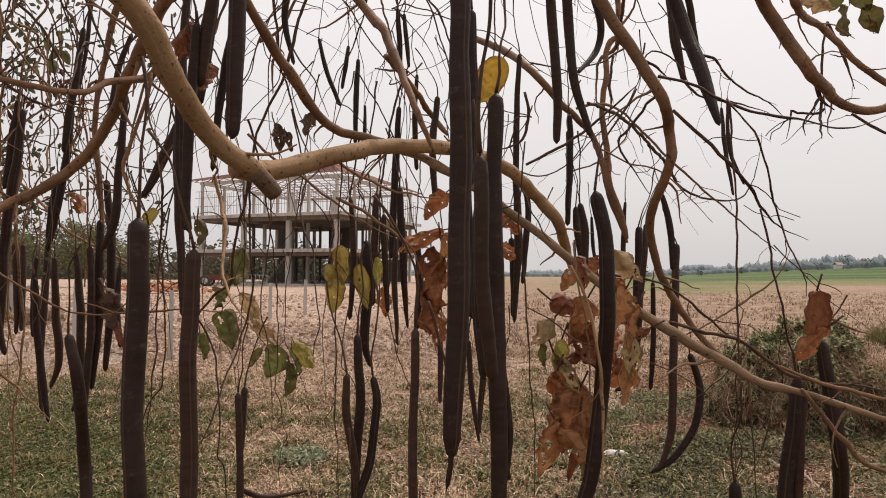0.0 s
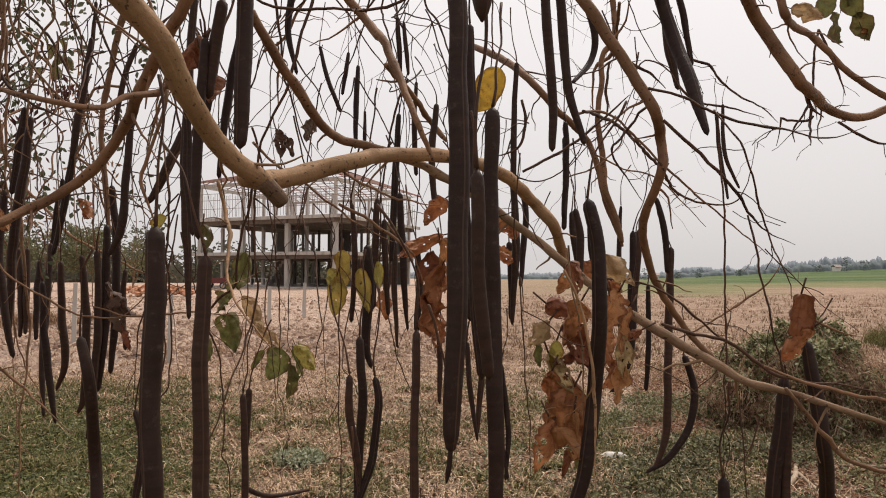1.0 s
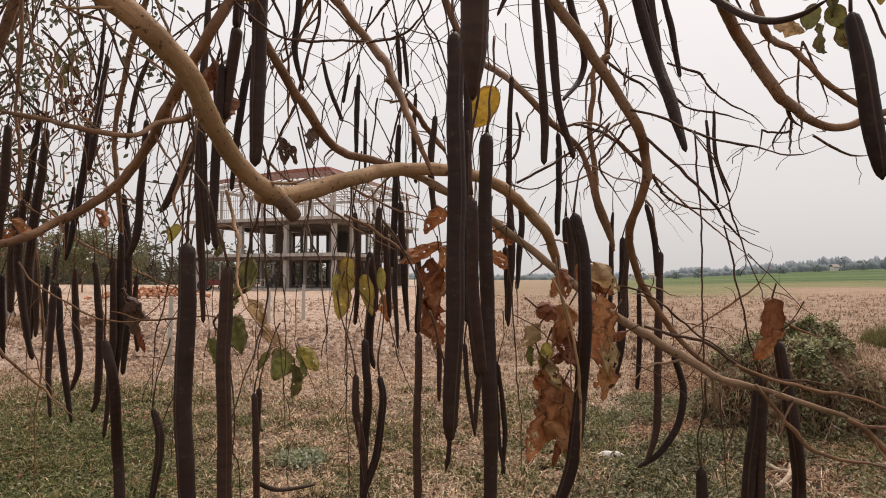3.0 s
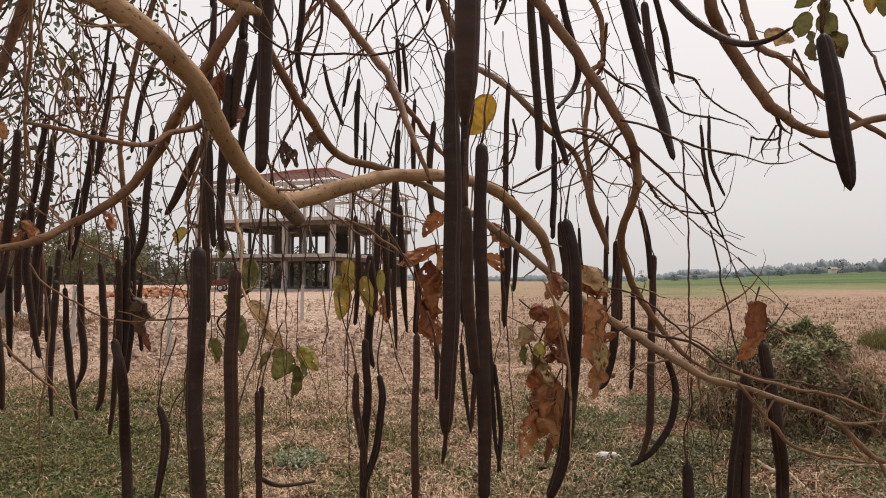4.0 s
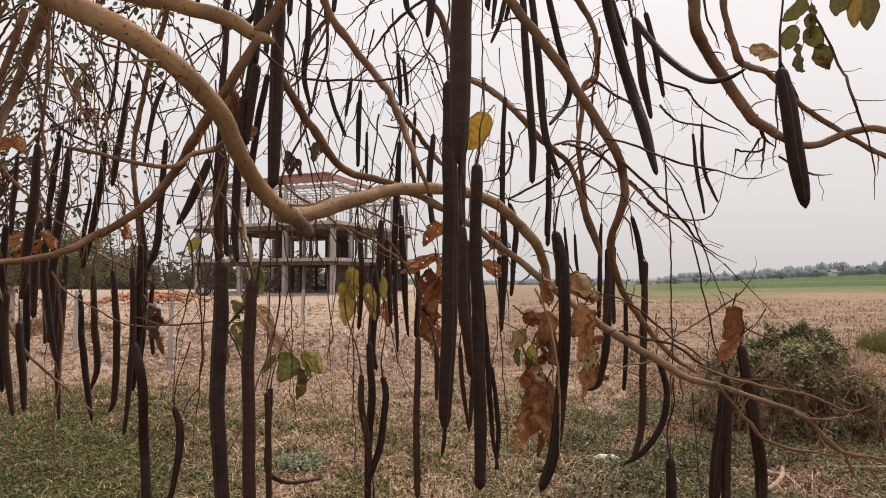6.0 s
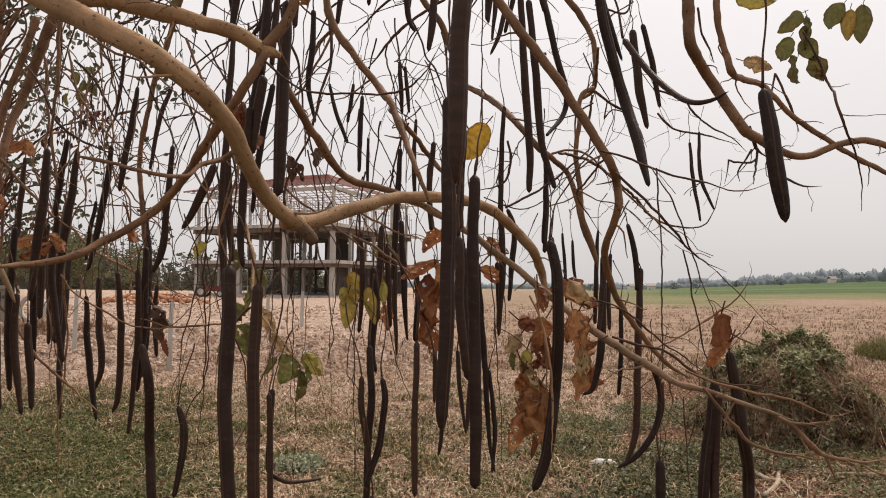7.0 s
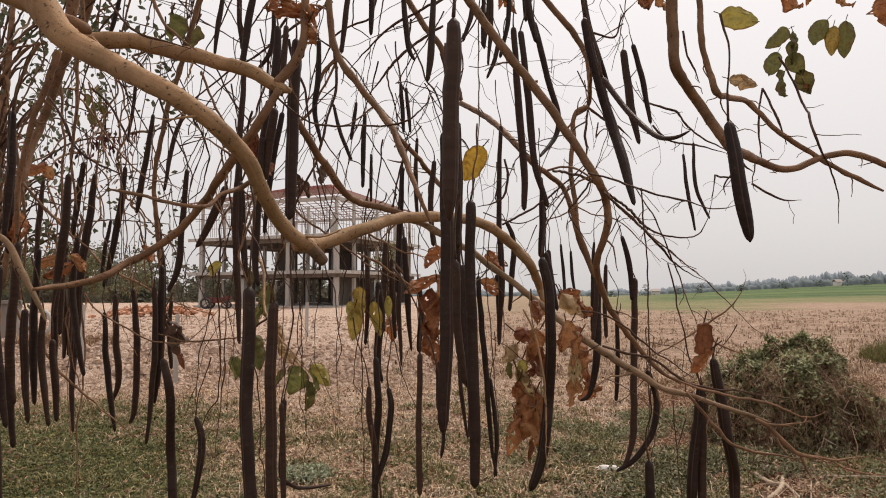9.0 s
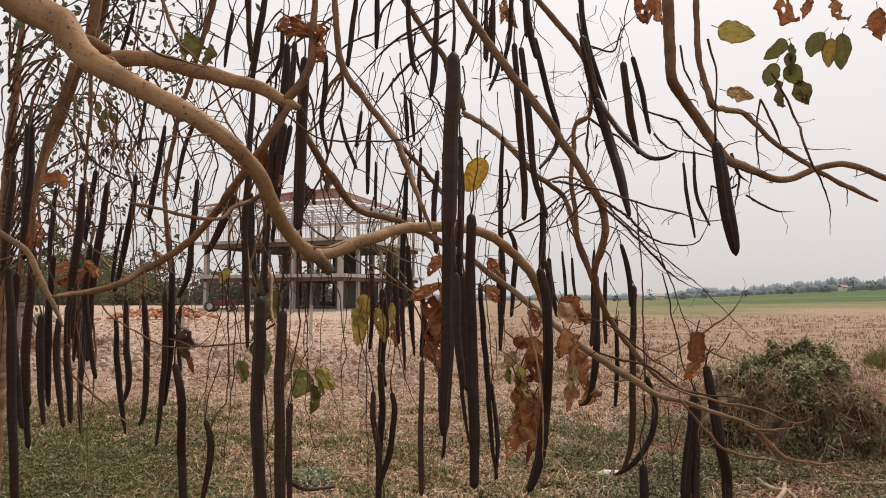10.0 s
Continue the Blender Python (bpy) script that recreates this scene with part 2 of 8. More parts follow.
def height(x, y):
    """The lie of the land: a rough flat, a dirt bank up to the building's pad, a field that rises to one side far off."""
    z = 0.035 * noise.noise(Vector((x * 0.7, y * 0.7, 0))) + 0.02 * noise.noise(Vector((x * 2.3, y * 2.3, 5)))
    pad = bank(x, y)
    z += 0.55 * pad * (1 - 0.52 * step01(17, 50, y))
    rough = pad * (1 - pad) * 4
    z += rough * (0.16 * noise.noise(Vector((x * 1.7, y * 1.7, 3))) + 0.13 * noise.noise(Vector((x * 4.1, y * 4.1, 7))) + 0.05 * noise.noise(Vector((x * 8.3, y * 8.3, 17))))
    z -= 0.5 * math.exp(-((x + 6.4) / 1.3) ** 2 - ((y - 13.4) / 0.75) ** 2) * (0.7 + 0.6 * noise.noise(Vector((x * 2.5, y * 2.5, 40))))
    z += 0.16 * math.exp(-((x + 5.9) / 1.8) ** 2 - ((y - 15.2) / 0.7) ** 2)
    if y > 4:
        z += 0.02 * min(1, (y - 4) / 4) * noise.noise(Vector((x * 5.5, y * 5.5, 2)))
    # a low bund across the stubble, then the field falls off and rises again to one side
    z += 0.13 * math.exp(-((y - 27.5 - 0.06 * x + 0.5 * noise.noise(Vector((x * 0.4, 3, 0)))) / 0.45) ** 2) * step01(6, 11, x)
    if y > 45:
        z += (7.0 * step01(0.22, 0.78, x / y) - 2.4) * step01(45, 400, y)
    return z


def dirt_shade():
    s = Shade("dry_field_soil", 0.95)
    x, y = s.axis(0), s.axis(1)
    big = s.noise(0.35, 5, 0.6)
    mid = s.noise(2.2, 6, 0.65)
    clump = s.noise(7.5, 5, 0.7, warp=0.5)
    fine = s.noise(38, 5, 0.75)
    speck = s.noise(17, 5, 0.8)
    soil = s.ramp(mid, (0.30, (0.37, 0.235, 0.167)), (0.50, (0.56, 0.40, 0.305)), (0.70, (0.71, 0.555, 0.45)))
    soil = s.mix(s.ramp(clump, (0.36, 0.8), (0.50, 0.0)), soil, (0.235, 0.14, 0.095))
    soil = s.mix(s.ramp(fine, (0.39, 0.7), (0.52, 0.0)), soil, (0.14, 0.08, 0.052))
    soil = s.mix(s.ramp(speck, (0.57, 0.0), (0.65, 0.5)), soil, (0.70, 0.56, 0.455))
    straw = s.ramp(speck, (0.38, (0.10, 0.058, 0.033)), (0.50, (0.35, 0.225, 0.142)), (0.64, (0.66, 0.49, 0.345)))
    straw = s.mix(s.ramp(clump, (0.40, 0.75), (0.52, 0.0)), straw, (0.19, 0.112, 0.068))
    grit = s.noise(27, 3, 0.6)
    straw = s.mix(s.ramp(grit, (0.38, 0.8), (0.48, 0.0)), straw, (0.075, 0.042, 0.024))
    near = s.math("ADD", s.math("MULTIPLY", y, -0.085), s.math("ADD", s.math("MULTIPLY", big, 1.2), 0.50))
    c = s.mix(s.ramp(near, (0.25, 0.0), (0.6, 0.85)), soil, straw)
    # grass patches close by
    g = s.math("ADD", s.math("MULTIPLY", y, -0.14), s.math("ADD", s.math("MULTIPLY", mid, 1.1), s.math("MULTIPLY", big, 0.75)))
    grass = s.ramp(fine, (0.35, (0.028, 0.027, 0.009)), (0.55, (0.10, 0.09, 0.03)), (0.7, (0.26, 0.20, 0.09)))
    c = s.mix(s.ramp(g, (0.16, 0.0), (0.50, 0.62)), c, grass)
    # stubble field past the bank
    rows = s.noise(1.6, 5, 0.7, stretch=(0.35, 2.2, 1))
    stub = s.ramp(rows, (0.32, (0.22, 0.132, 0.088)), (0.50, (0.37, 0.245, 0.17)), (0.66, (0.50, 0.36, 0.26)))
    stub = s.mix(s.ramp(s.noise(9, 4, 0.75, stretch=(0.5, 1.6, 1)), (0.48, 0.0), (0.62, 0.85)), stub, (0.15, 0.088, 0.056))
    stub = s.mix(s.ramp(s.noise(0.5, 5, 0.75, stretch=(0.25, 1.6, 1)), (0.52, 0.0), (0.64, 0.75)), stub, (0.19, 0.12, 0.075))
    far = s.math("ADD", s.math("MULTIPLY", y, 0.02), s.math("MULTIPLY", s.math("SUBTRACT", big, 0.5), 0.5))
    right = s.ramp(s.math("MULTIPLY", s.math("ADD", x, 3.0), 0.12), (0.2, 0.0), (0.6, 1.0))
    c = s.mix(s.math("MULTIPLY", s.ramp(far, (0.16, 0.0), (0.32, 1.0)), right), c, stub)
    wob = s.math("ADD", s.math("MULTIPLY", y, 0.01), s.math("ADD", s.math("MULTIPLY", s.math("SUBTRACT", s.noise(0.06, 4), 0.5), 0.55), s.math("MULTIPLY", s.math("SUBTRACT", s.noise(0.45, 5, 0.7, stretch=(0.35, 1, 1)), 0.5), 0.5)))
    wob = s.math("SUBTRACT", wob, s.math("MULTIPLY", s.math("MINIMUM", s.math("MAXIMUM", s.math("SUBTRACT", x, 18.0), 0.0), 24.0), 0.01))
    slant = s.math("DIVIDE", x, s.math("ADD", y, 1.0))
    verge = s.math("MULTIPLY", s.ramp(wob, (0.42, 0.0), (0.56, 0.9)), s.ramp(slant, (0.15, 0.25), (0.30, 1.0)))
    c = s.mix(s.math("MULTIPLY", verge, right), c, s.mix(s.ramp(s.noise(0.4, 6, 0.75, stretch=(0.4, 1, 1)), (0.38, 0.0), (0.60, 1.0)), s.mix(s.ramp(s.noise(0.12, 5, 0.75, stretch=(0.12, 1.4, 1)), (0.48, 0.0), (0.56, 1.0)), (0.15, 0.15, 0.05), (0.075, 0.09, 0.028)), (0.20, 0.185, 0.08)))
    aside = s.ramp(slant, (0.25, 0.0), (0.36, 0.8), (0.5, 1.0))
    paddy = s.math("MULTIPLY", s.ramp(wob, (0.72, 0.0), (0.84, 1.0)), aside)
    lush = s.ramp(s.noise(0.035, 6, 0.7, stretch=(0.25, 1, 1)), (0.35, (0.035, 0.068, 0.016)), (0.5, (0.07, 0.112, 0.026)), (0.68, (0.14, 0.16, 0.05)))
    lush = s.mix(s.ramp(s.noise(0.02, 5, 0.7, stretch=(0.06, 1.6, 1)), (0.52, 0.0), (0.58, 0.8)), lush, (0.026, 0.045, 0.014))
    c = s.mix(s.math("MULTIPLY", paddy, right), c, lush)
    s.bump(s.math("ADD", fine, s.math("ADD", s.math("MULTIPLY", mid, 2.0), s.math("MULTIPLY", clump, 1.4))), 0.9, 0.05)
    return s.done(c)


def build_ground():
    ys = [-60, -25, -10, -4, 0, 2]
    y = 3.2
    while y < 900:
        ys.append(y)
        y += 0.06 if 10 < y < 17 else max(0.07, 0.012 * y) if y < 30 else 0.05 * y
    us = np.linspace(-1, 1, 361)
    verts = []
    for v in ys:
        half, out = 4.5 + 0.95 * abs(v), (90 + 2 * abs(v), 35 + 1.3 * abs(v), 12 + 1.05 * abs(v))
        row = [-o for o in out] + [u * half for u in us] + list(out[::-1])
        verts += [(a, v, height(a, v)) for a in row]
    n = len(us) + 6
    faces = [(j * n + i, j * n + i + 1, (j + 1) * n + i + 1, (j + 1) * n + i) for j in range(len(ys) - 1) for i in range(n - 1)]
    ob = mesh_object("ground", verts, faces, dirt_shade())
    return tagged(ob, "dry stubble field with bare soil and sparse grass", "ground", kind="structure")


build_ground()


def blade_shade(name, a, b, c, thin=0.25, patch=None, grit=30.0):
    """Each blade has a shade of its own; patch is the tint of whole clumps; grit is the grain of the matted growth."""
    s = Shade(name, 0.7)
    col = s.ramp(s.island(), (0.0, a), (0.5, b), (1.0, c))
    col = s.mix(s.ramp(s.noise(3, 3), (0.3, 0.0), (0.7, 0.4)), col, b)
    col = s.mix(s.ramp(s.noise(8.5, 4, 0.7), (0.45, 0.0), (0.60, 0.65)), col, patch or a)
    mat = s.noise(grit, 3, 0.6)
    col = s.mix(s.ramp(mat, (0.36, 0.85), (0.48, 0.0)), col, tuple(v * 0.7 for v in a))
    col = s.mix(s.ramp(mat, (0.53, 0.0), (0.64, 0.7)), col, c)
    return s.done(col, thin=thin)


GRASS = blade_shade("grass_blades", (0.035, 0.048, 0.010), (0.12, 0.119, 0.034), (0.38, 0.30, 0.14), patch=(0.15, 0.12, 0.048))
STRAW = blade_shade("straw_blades", (0.085, 0.045, 0.024), (0.40, 0.245, 0.14), (0.88, 0.66, 0.455), 0.15, patch=(0.13, 0.07, 0.038))
TURF = blade_shade("green_turf", (0.026, 0.034, 0.007), (0.098, 0.104, 0.024), (0.25, 0.225, 0.08), patch=(0.05, 0.07, 0.018))
WEED = blade_shade("weed_leaves", (0.05, 0.055, 0.018), (0.145, 0.14, 0.055), (0.36, 0.33, 0.20), patch=(0.10, 0.105, 0.035))
DARK_WEED = blade_shade("dark_weed_leaves", (0.025, 0.03, 0.010), (0.075, 0.072, 0.028), (0.20, 0.17, 0.08), patch=(0.06, 0.05, 0.022))
PALE_WEED = blade_shade("grey_weed_leaves", (0.10, 0.11, 0.055), (0.26, 0.27, 0.16), (0.50, 0.50, 0.36), patch=(0.17, 0.18, 0.09))
CREEPER = blade_shade("creeper_leaves", (0.04, 0.048, 0.014), (0.18, 0.182, 0.062), (0.58, 0.56, 0.34), patch=(0.085, 0.09, 0.03), grit=16.0)
STUBBLE = blade_shade("stubble_stalks", (0.12, 0.065, 0.038), (0.37, 0.245, 0.155), (0.72, 0.56, 0.41), 0.15, patch=(0.20, 0.115, 0.068), grit=5.0)
BLEACHED = blade_shade("bleached_stems", (0.30, 0.22, 0.16), (0.52, 0.41, 0.31), (0.78, 0.68, 0.56), 0.1, patch=(0.36, 0.26, 0.19), grit=9.0)
THATCH = blade_shade("heap_stems", (0.10, 0.05, 0.028), (0.28, 0.155, 0.088), (0.68, 0.51, 0.35), patch=(0.20, 0.105, 0.06), grit=9.0)


def patchiness(x, y):
    """How green the turf is at a place."""
    p = 0.56 - 0.085 * y + 1.15 * noise.noise(Vector((x * 1.5, y * 1.5, 1))) + 0.8 * noise.noise(Vector((x * 0.5, y * 0.5, 4))) + 0.5 * noise.noise(Vector((x * 4.2, y * 4.2, 8)))
    return p + 0.85 * step01(0.3, -1.6, x + 0.34 * y) * step01(10.5, 6.5, y) + 0.25 * step01(0.5, 2.0, x) * step01(9, 6, y)


def scatter_blades(name, count, rng, lo, hi, size, green, material, label, flat=0.2, width=0.006, wide=0.0, spread=0.03):
    """Tufts of bent blades, as one object of stuff."""
    verts, faces = [], []
    made = 0
    while made < count:
        y = lo + (hi - lo) * rng.random() ** (1.0 if wide else 1.6)
        x = (rng.random() * 2 - 1) * (wide or 0.86 * (y + 0.6))
        p = patchiness(x, max(y, 5.0))
        if (green and rng.random() > 2.2 * p + 0.05) or (not green and rng.random() > 1.3 - p * 0.7):
            continue
        made += 1
        if rng.random() < 2.2 * bank(x, y) or (not green and ((x > 1.1 and y < 9) or (x > -0.9 and y < 6.2)) and rng.random() < 0.5):
            continue
        if not green and x < -0.42 * y and y < 7.5 and rng.random() < 0.6:
            continue
        if name == "stubble" and noise.noise(Vector((x * 0.55, y * 1.1, 70))) < rng.uniform(-0.35, 0.35):
            continue
        z0 = height(x, y) - 0.004
        lush = 0.55 + 0.9 * max(0.0, 0.5 + noise.noise(Vector((x * 3.1, y * 3.1, 60)))) * rng.uniform(0.5, 1.4)
        for _ in range(rng.randint(3, 6)):
            a = rng.random() * 2 * math.pi
            tall = size * (0.4 + rng.random()) * lush
            out = tall * (flat + rng.random() * 1.1)
            bx, by = x + rng.gauss(0, spread), y + rng.gauss(0, spread)
            dx, dy, w = math.cos(a), math.sin(a), width * (0.6 + 0.8 * rng.random())
            o = len(verts)
            verts += [(bx - dy * w, by + dx * w, z0), (bx + dy * w, by - dx * w, z0),
                      (bx + dx * out * 0.5 + dy * w * 0.7, by + dy * out * 0.5 - dx * w * 0.7, z0 + tall * 0.7),
                      (bx + dx * out * 0.5 - dy * w * 0.7, by + dy * out * 0.5 + dx * w * 0.7, z0 + tall * 0.7),
                      (bx + dx * out, by + dy * out, z0 + tall * (0.6 if green else 0.75))]
            faces += [(o, o + 1, o + 2, o + 3), (o + 3, o + 2, o + 4)]
    return tagged(mesh_object(name, verts, faces, material, smooth=False), label, "grass", kind="stuff")


def weeds(name, count, rng, xr, yr, label, close=False, material=None):
    """Low broad-leaved weeds, as one object of stuff."""
    verts, faces = [], []
    for _ in range(count):
        y = rng.uniform(*yr)
        x = rng.uniform(*xr) * y
        if not close and noise.noise(Vector((x * 1.3, y * 1.3, 30))) < rng.uniform(-0.35, 0.4):
            continue
        z = height(x, y)
        for _ in range(rng.randint(5, 11)):
            u = Vector((rng.gauss(0, 1), rng.gauss(0, 1), rng.random() * 1.2)).normalized()
            v = u.cross(Vector((rng.gauss(0, 0.3), rng.gauss(0, 0.3), 1))).normalized()
            a = rng.uniform(0.012, 0.028)
            c = Vector((x + rng.gauss(0, 0.05), y + rng.gauss(0, 0.05), z + rng.random() * 0.09))
            o = len(verts)
            verts += [c, c + u * a + v * a * 0.5, c + u * a * 2, c + u * a - v * a * 0.5]
            faces.append((o, o + 1, o + 2, o + 3))
    return tagged(mesh_object(name, verts, faces, material or WEED, smooth=False), label, "weeds", kind="stuff")


rng = random.Random(7)
scatter_blades("grass", 21000, rng, 4.2, 13.5, 0.07, True, GRASS, "short sparse green grass on dry soil", width=0.007)
scatter_blades("dry_grass", 33000, rng, 4.2, 15.0, 0.045, False, STRAW, "flattened straw and dead grass on soil", flat=1.2, width=0.009, spread=0.045)
scatter_blades("dry_stems", 5000, rng, 4.2, 12.0, 0.11, False, STRAW, "long bleached grass stems fallen over", flat=1.0, width=0.0035)
scatter_blades("stubble", 24000, rng, 12.0, 48.0, 0.12, False, STUBBLE, "cut rice stubble in rows on the field", flat=0.15, width=0.012, spread=0.05)
scatter_blades("grass", 7000, rng, -6.0, 4.4, 0.065, True, GRASS, "sparse green grass round the tree", wide=7.0)
scatter_blades("dry_grass", 7000, rng, -6.0, 4.4, 0.035, False, STRAW, "flattened straw round the tree", flat=1.3, wide=7.0)
weeds("weeds", 3000, rng, (0.18, 0.85), (4.3, 8.4), "low broad-leaved weeds round the heap")
weeds("weeds", 1500, rng, (0.27, 0.45), (5.8, 8.2), "dark green weeds at the foot of the heap")
weeds("weeds", 1500, rng, (-0.8, 0.2), (4.3, 9.5), "low broad-leaved weeds in the dry grass")
weeds("weeds", 2000, rng, (0.20, 0.62), (4.4, 6.3), "dark low weeds matted in the near grass", False, DARK_WEED)
weeds("weeds", 190, rng, (-0.255, -0.19), (5.3, 5.6), "grey-green clump of broad-leaved weeds", True, PALE_WEED)



def turf(count, rng):
    """A green mat of short grass that thins out towards the dry soil, as one object of stuff."""
    verts, faces = [], []
    for _ in range(count):
        y = 4.1 + 5.6 * rng.random() ** 1.4
        x = -rng.uniform(0.2, 0.92) * y
        cover = step01(-0.30, -0.52, x / y + 0.16 * noise.noise(Vector((x * 1.1, y * 1.1, 80)))) * step01(9.6, 6.6, y + 1.2 * noise.noise(Vector((x * 0.8, y * 0.8, 81))))
        cover *= 0.35 + 1.3 * max(0.0, 0.5 + noise.noise(Vector((x * 2.6, y * 2.6, 82))))
        if rng.random() > cover:
            continue
        z = height(x, y) - 0.004
        for _ in range(rng.randint(4, 7)):
            a, tall, w = rng.random() * 6.283, 0.06 * rng.uniform(0.4, 1.4), rng.uniform(0.004, 0.009)
            out = tall * rng.uniform(0.3, 1.3)
            bx, by, dx, dy = x + rng.gauss(0, 0.03), y + rng.gauss(0, 0.03), math.cos(a), math.sin(a)
            o = len(verts)
            verts += [(bx - dy * w, by + dx * w, z), (bx + dy * w, by - dx * w, z), (bx + dx * out * 0.5 + dy * w, by + dy * out * 0.5 - dx * w, z + tall * 0.7),
                      (bx + dx * out * 0.5 - dy * w, by + dy * out * 0.5 + dx * w, z + tall * 0.7), (bx + dx * out, by + dy * out, z + tall * 0.6)]
            faces += [(o, o + 1, o + 2, o + 3), (o + 3, o + 2, o + 4)]
    return tagged(mesh_object("turf", verts, faces, TURF, smooth=False), "mat of short green grass beside the dug bank", "grass", kind="stuff")


turf(19000, rng)
weeds("weeds", 1300, rng, (-0.85, -0.42), (4.2, 8.0), "small green weeds in the turf", False, TURF)


def litter(name, count, rng, xr, yr, label):
    """Fallen dry leaves and chaff, as one object of stuff."""
    verts, faces = [], []
    for _ in range(count):
        y = rng.uniform(*yr)
        x = rng.uniform(*xr) * y
        if noise.noise(Vector((x * 0.9, y * 0.9, 50))) < rng.uniform(-0.5, 0.25):
            continue
        c = Vector((x, y, height(x, y) + 0.015 + 0.045 * rng.random()))
        u = Vector((rng.gauss(0, 1), rng.gauss(0, 1), rng.gauss(0.15, 0.35))).normalized()
        v = u.cross(Vector((rng.gauss(0, 0.5), rng.gauss(0, 0.5), 1))).normalized()
        a = rng.uniform(0.012, 0.036)
        o = len(verts)
        verts += [c - u * a, c + v * a * 0.5 + Vector((0, 0, 0.006)), c + u * a, c - v * a * 0.5 + Vector((0, 0, 0.008))]
        faces.append((o, o + 1, o + 2, o + 3))
    return tagged(mesh_object(name, verts, faces, LITTER, smooth=False), label, "leaf litter", kind="stuff")


LITTER = blade_shade("fallen_leaves", (0.08, 0.03, 0.017), (0.24, 0.105, 0.054), (0.54, 0.35, 0.22), patch=(0.18, 0.08, 0.042))
litter("leaf_litter", 34000, rng, (0.30, 0.95), (4.3, 11.5), "fallen reddish-brown dry leaves on the soil")
litter("leaf_litter", 5000, rng, (-0.8, 0.3), (4.3, 8.5), "scattered fallen dry leaves in the grass")


# ---- heap of cut vines ----
def heap(place, rx, ry, rz, leaves, stems, label, seed):
    r = random.Random(seed)
    base = thing("brush_heap", place, label, "heap")

    def hull(q):
        """A lumpy mound, wider at the foot."""
        k = 0.90 + 0.24 * noise.noise(q * 1.9 + Vector((seed, 0, 0))) + 0.16 * noise.noise(q * 5.0 + Vector((seed, 4, 0)))
        return k * (1 + 0.16 * max(0.0, 0.45 - q.z))

    core = bmesh.new()
    bmesh.ops.create_icosphere(core, subdivisions=4, radius=1)
    verts = []
    for v in core.verts:
        k = hull(v.co) - 0.05
        verts.append((place[0] + v.co.x * rx * k, place[1] + v.co.y * ry * k, place[2] + max(-0.1, v.co.z * rz * k)))
    faces = [tuple(v.index for v in f.verts) for f in core.faces]
    core.free()
    # near-black core: the shade in gaps between stems, painted as its colour
    s = Shade("heap_gap_shade", 0.95)
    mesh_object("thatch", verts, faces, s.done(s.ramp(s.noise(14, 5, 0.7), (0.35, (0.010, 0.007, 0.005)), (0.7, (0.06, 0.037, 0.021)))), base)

    def skin(out=1.0):
        a, h = r.random() * 2 * math.pi, r.random() ** 0.8
        q = Vector((math.cos(a) * math.sqrt(1 - h * h), math.sin(a) * math.sqrt(1 - h * h), h))
        k = hull(q) * out
        return Vector((place[0] + q.x * rx * k, place[1] + q.y * ry * k, place[2] + q.z * rz * k)), q

    def strands(count, thin, fat, bare):
        """Stems that hang down the sides in loops."""
        verts, faces = [], []
        for _ in range(count):
            p, q = skin(0.91 + 0.19 * r.random())
            if noise.noise(p * 4.5 + Vector((3, 0, 0))) < r.uniform(-0.45, 0.1) or q.z > r.uniform(0.45, 0.95) or q.x < bare:
                continue
            side = Vector((r.gauss(0.05, 0.42), r.gauss(0, 0.42), r.gauss(-1.1, 0.5))).normalized()
            long, w = 0.14 + 0.55 * r.random() ** 1.5, thin + fat * r.random() ** 2
            bow, sway = 0.03 + 0.07 * r.random(), side.cross(q).normalized() * r.gauss(0, 0.09) * long / 0.3
            o = len(verts)
            for k in range(6):
                t = k / 5
                c = p + side * long * (t - 0.4) + sway * math.sin(t * 3.6) + q * bow * math.sin(t * 3.1) - Vector((0, 0, 0.2 * t * t * long))
                c = c + Vector((r.gauss(0, 0.008), r.gauss(0, 0.008), r.gauss(0, 0.006)))
                up = (side.cross(q).normalized() * math.cos(t * 2) + q * math.sin(t * 2)) * w
                verts += [c - up, c + up]
            faces += [(o + 2 * k, o + 2 * k + 1, o + 2 * k + 3, o + 2 * k + 2) for k in range(5)]
        return verts, faces

    tagged(mesh_object("dead_growth", *strands(stems, 0.0014, 0.0032, -2.0), THATCH, base, smooth=False), "tangle of dead straw-coloured stems", kind="stuff")
    tagged(mesh_object("bleached_stems", *strands(stems // 14, 0.003, 0.004, -0.1), BLEACHED, base, smooth=False), "pale bleached stems hanging down one side", kind="stuff")
    verts, faces = [], []
    for _ in range(leaves):
        p, q = skin(0.99 + 0.15 * r.random())
        if r.random() > 0.05 + 1.5 * (0.50 + noise.noise(p * 3.6)) * (0.30 + 0.95 * q.z - 0.35 * q.x):
            continue
        u = Vector((r.gauss(0, 1), r.gauss(0, 1), r.gauss(0, 0.8))).normalized()
        v = u.cross(q + Vector((r.gauss(0, 0.4), r.gauss(0, 0.4), 0.3))).normalized()
        a = 0.012 + 0.020 * r.random()
        o = len(verts)
        verts += [p, p + u * a + v * a * 0.55, p + u * a * 2.1, p + u * a - v * a * 0.55]
        faces.append((o, o + 1, o + 2, o + 3))
    tagged(mesh_object("creeper_foliage", verts, faces, CREEPER, base, smooth=False), "small green creeper leaves", kind="stuff")
    verts, faces = [], []
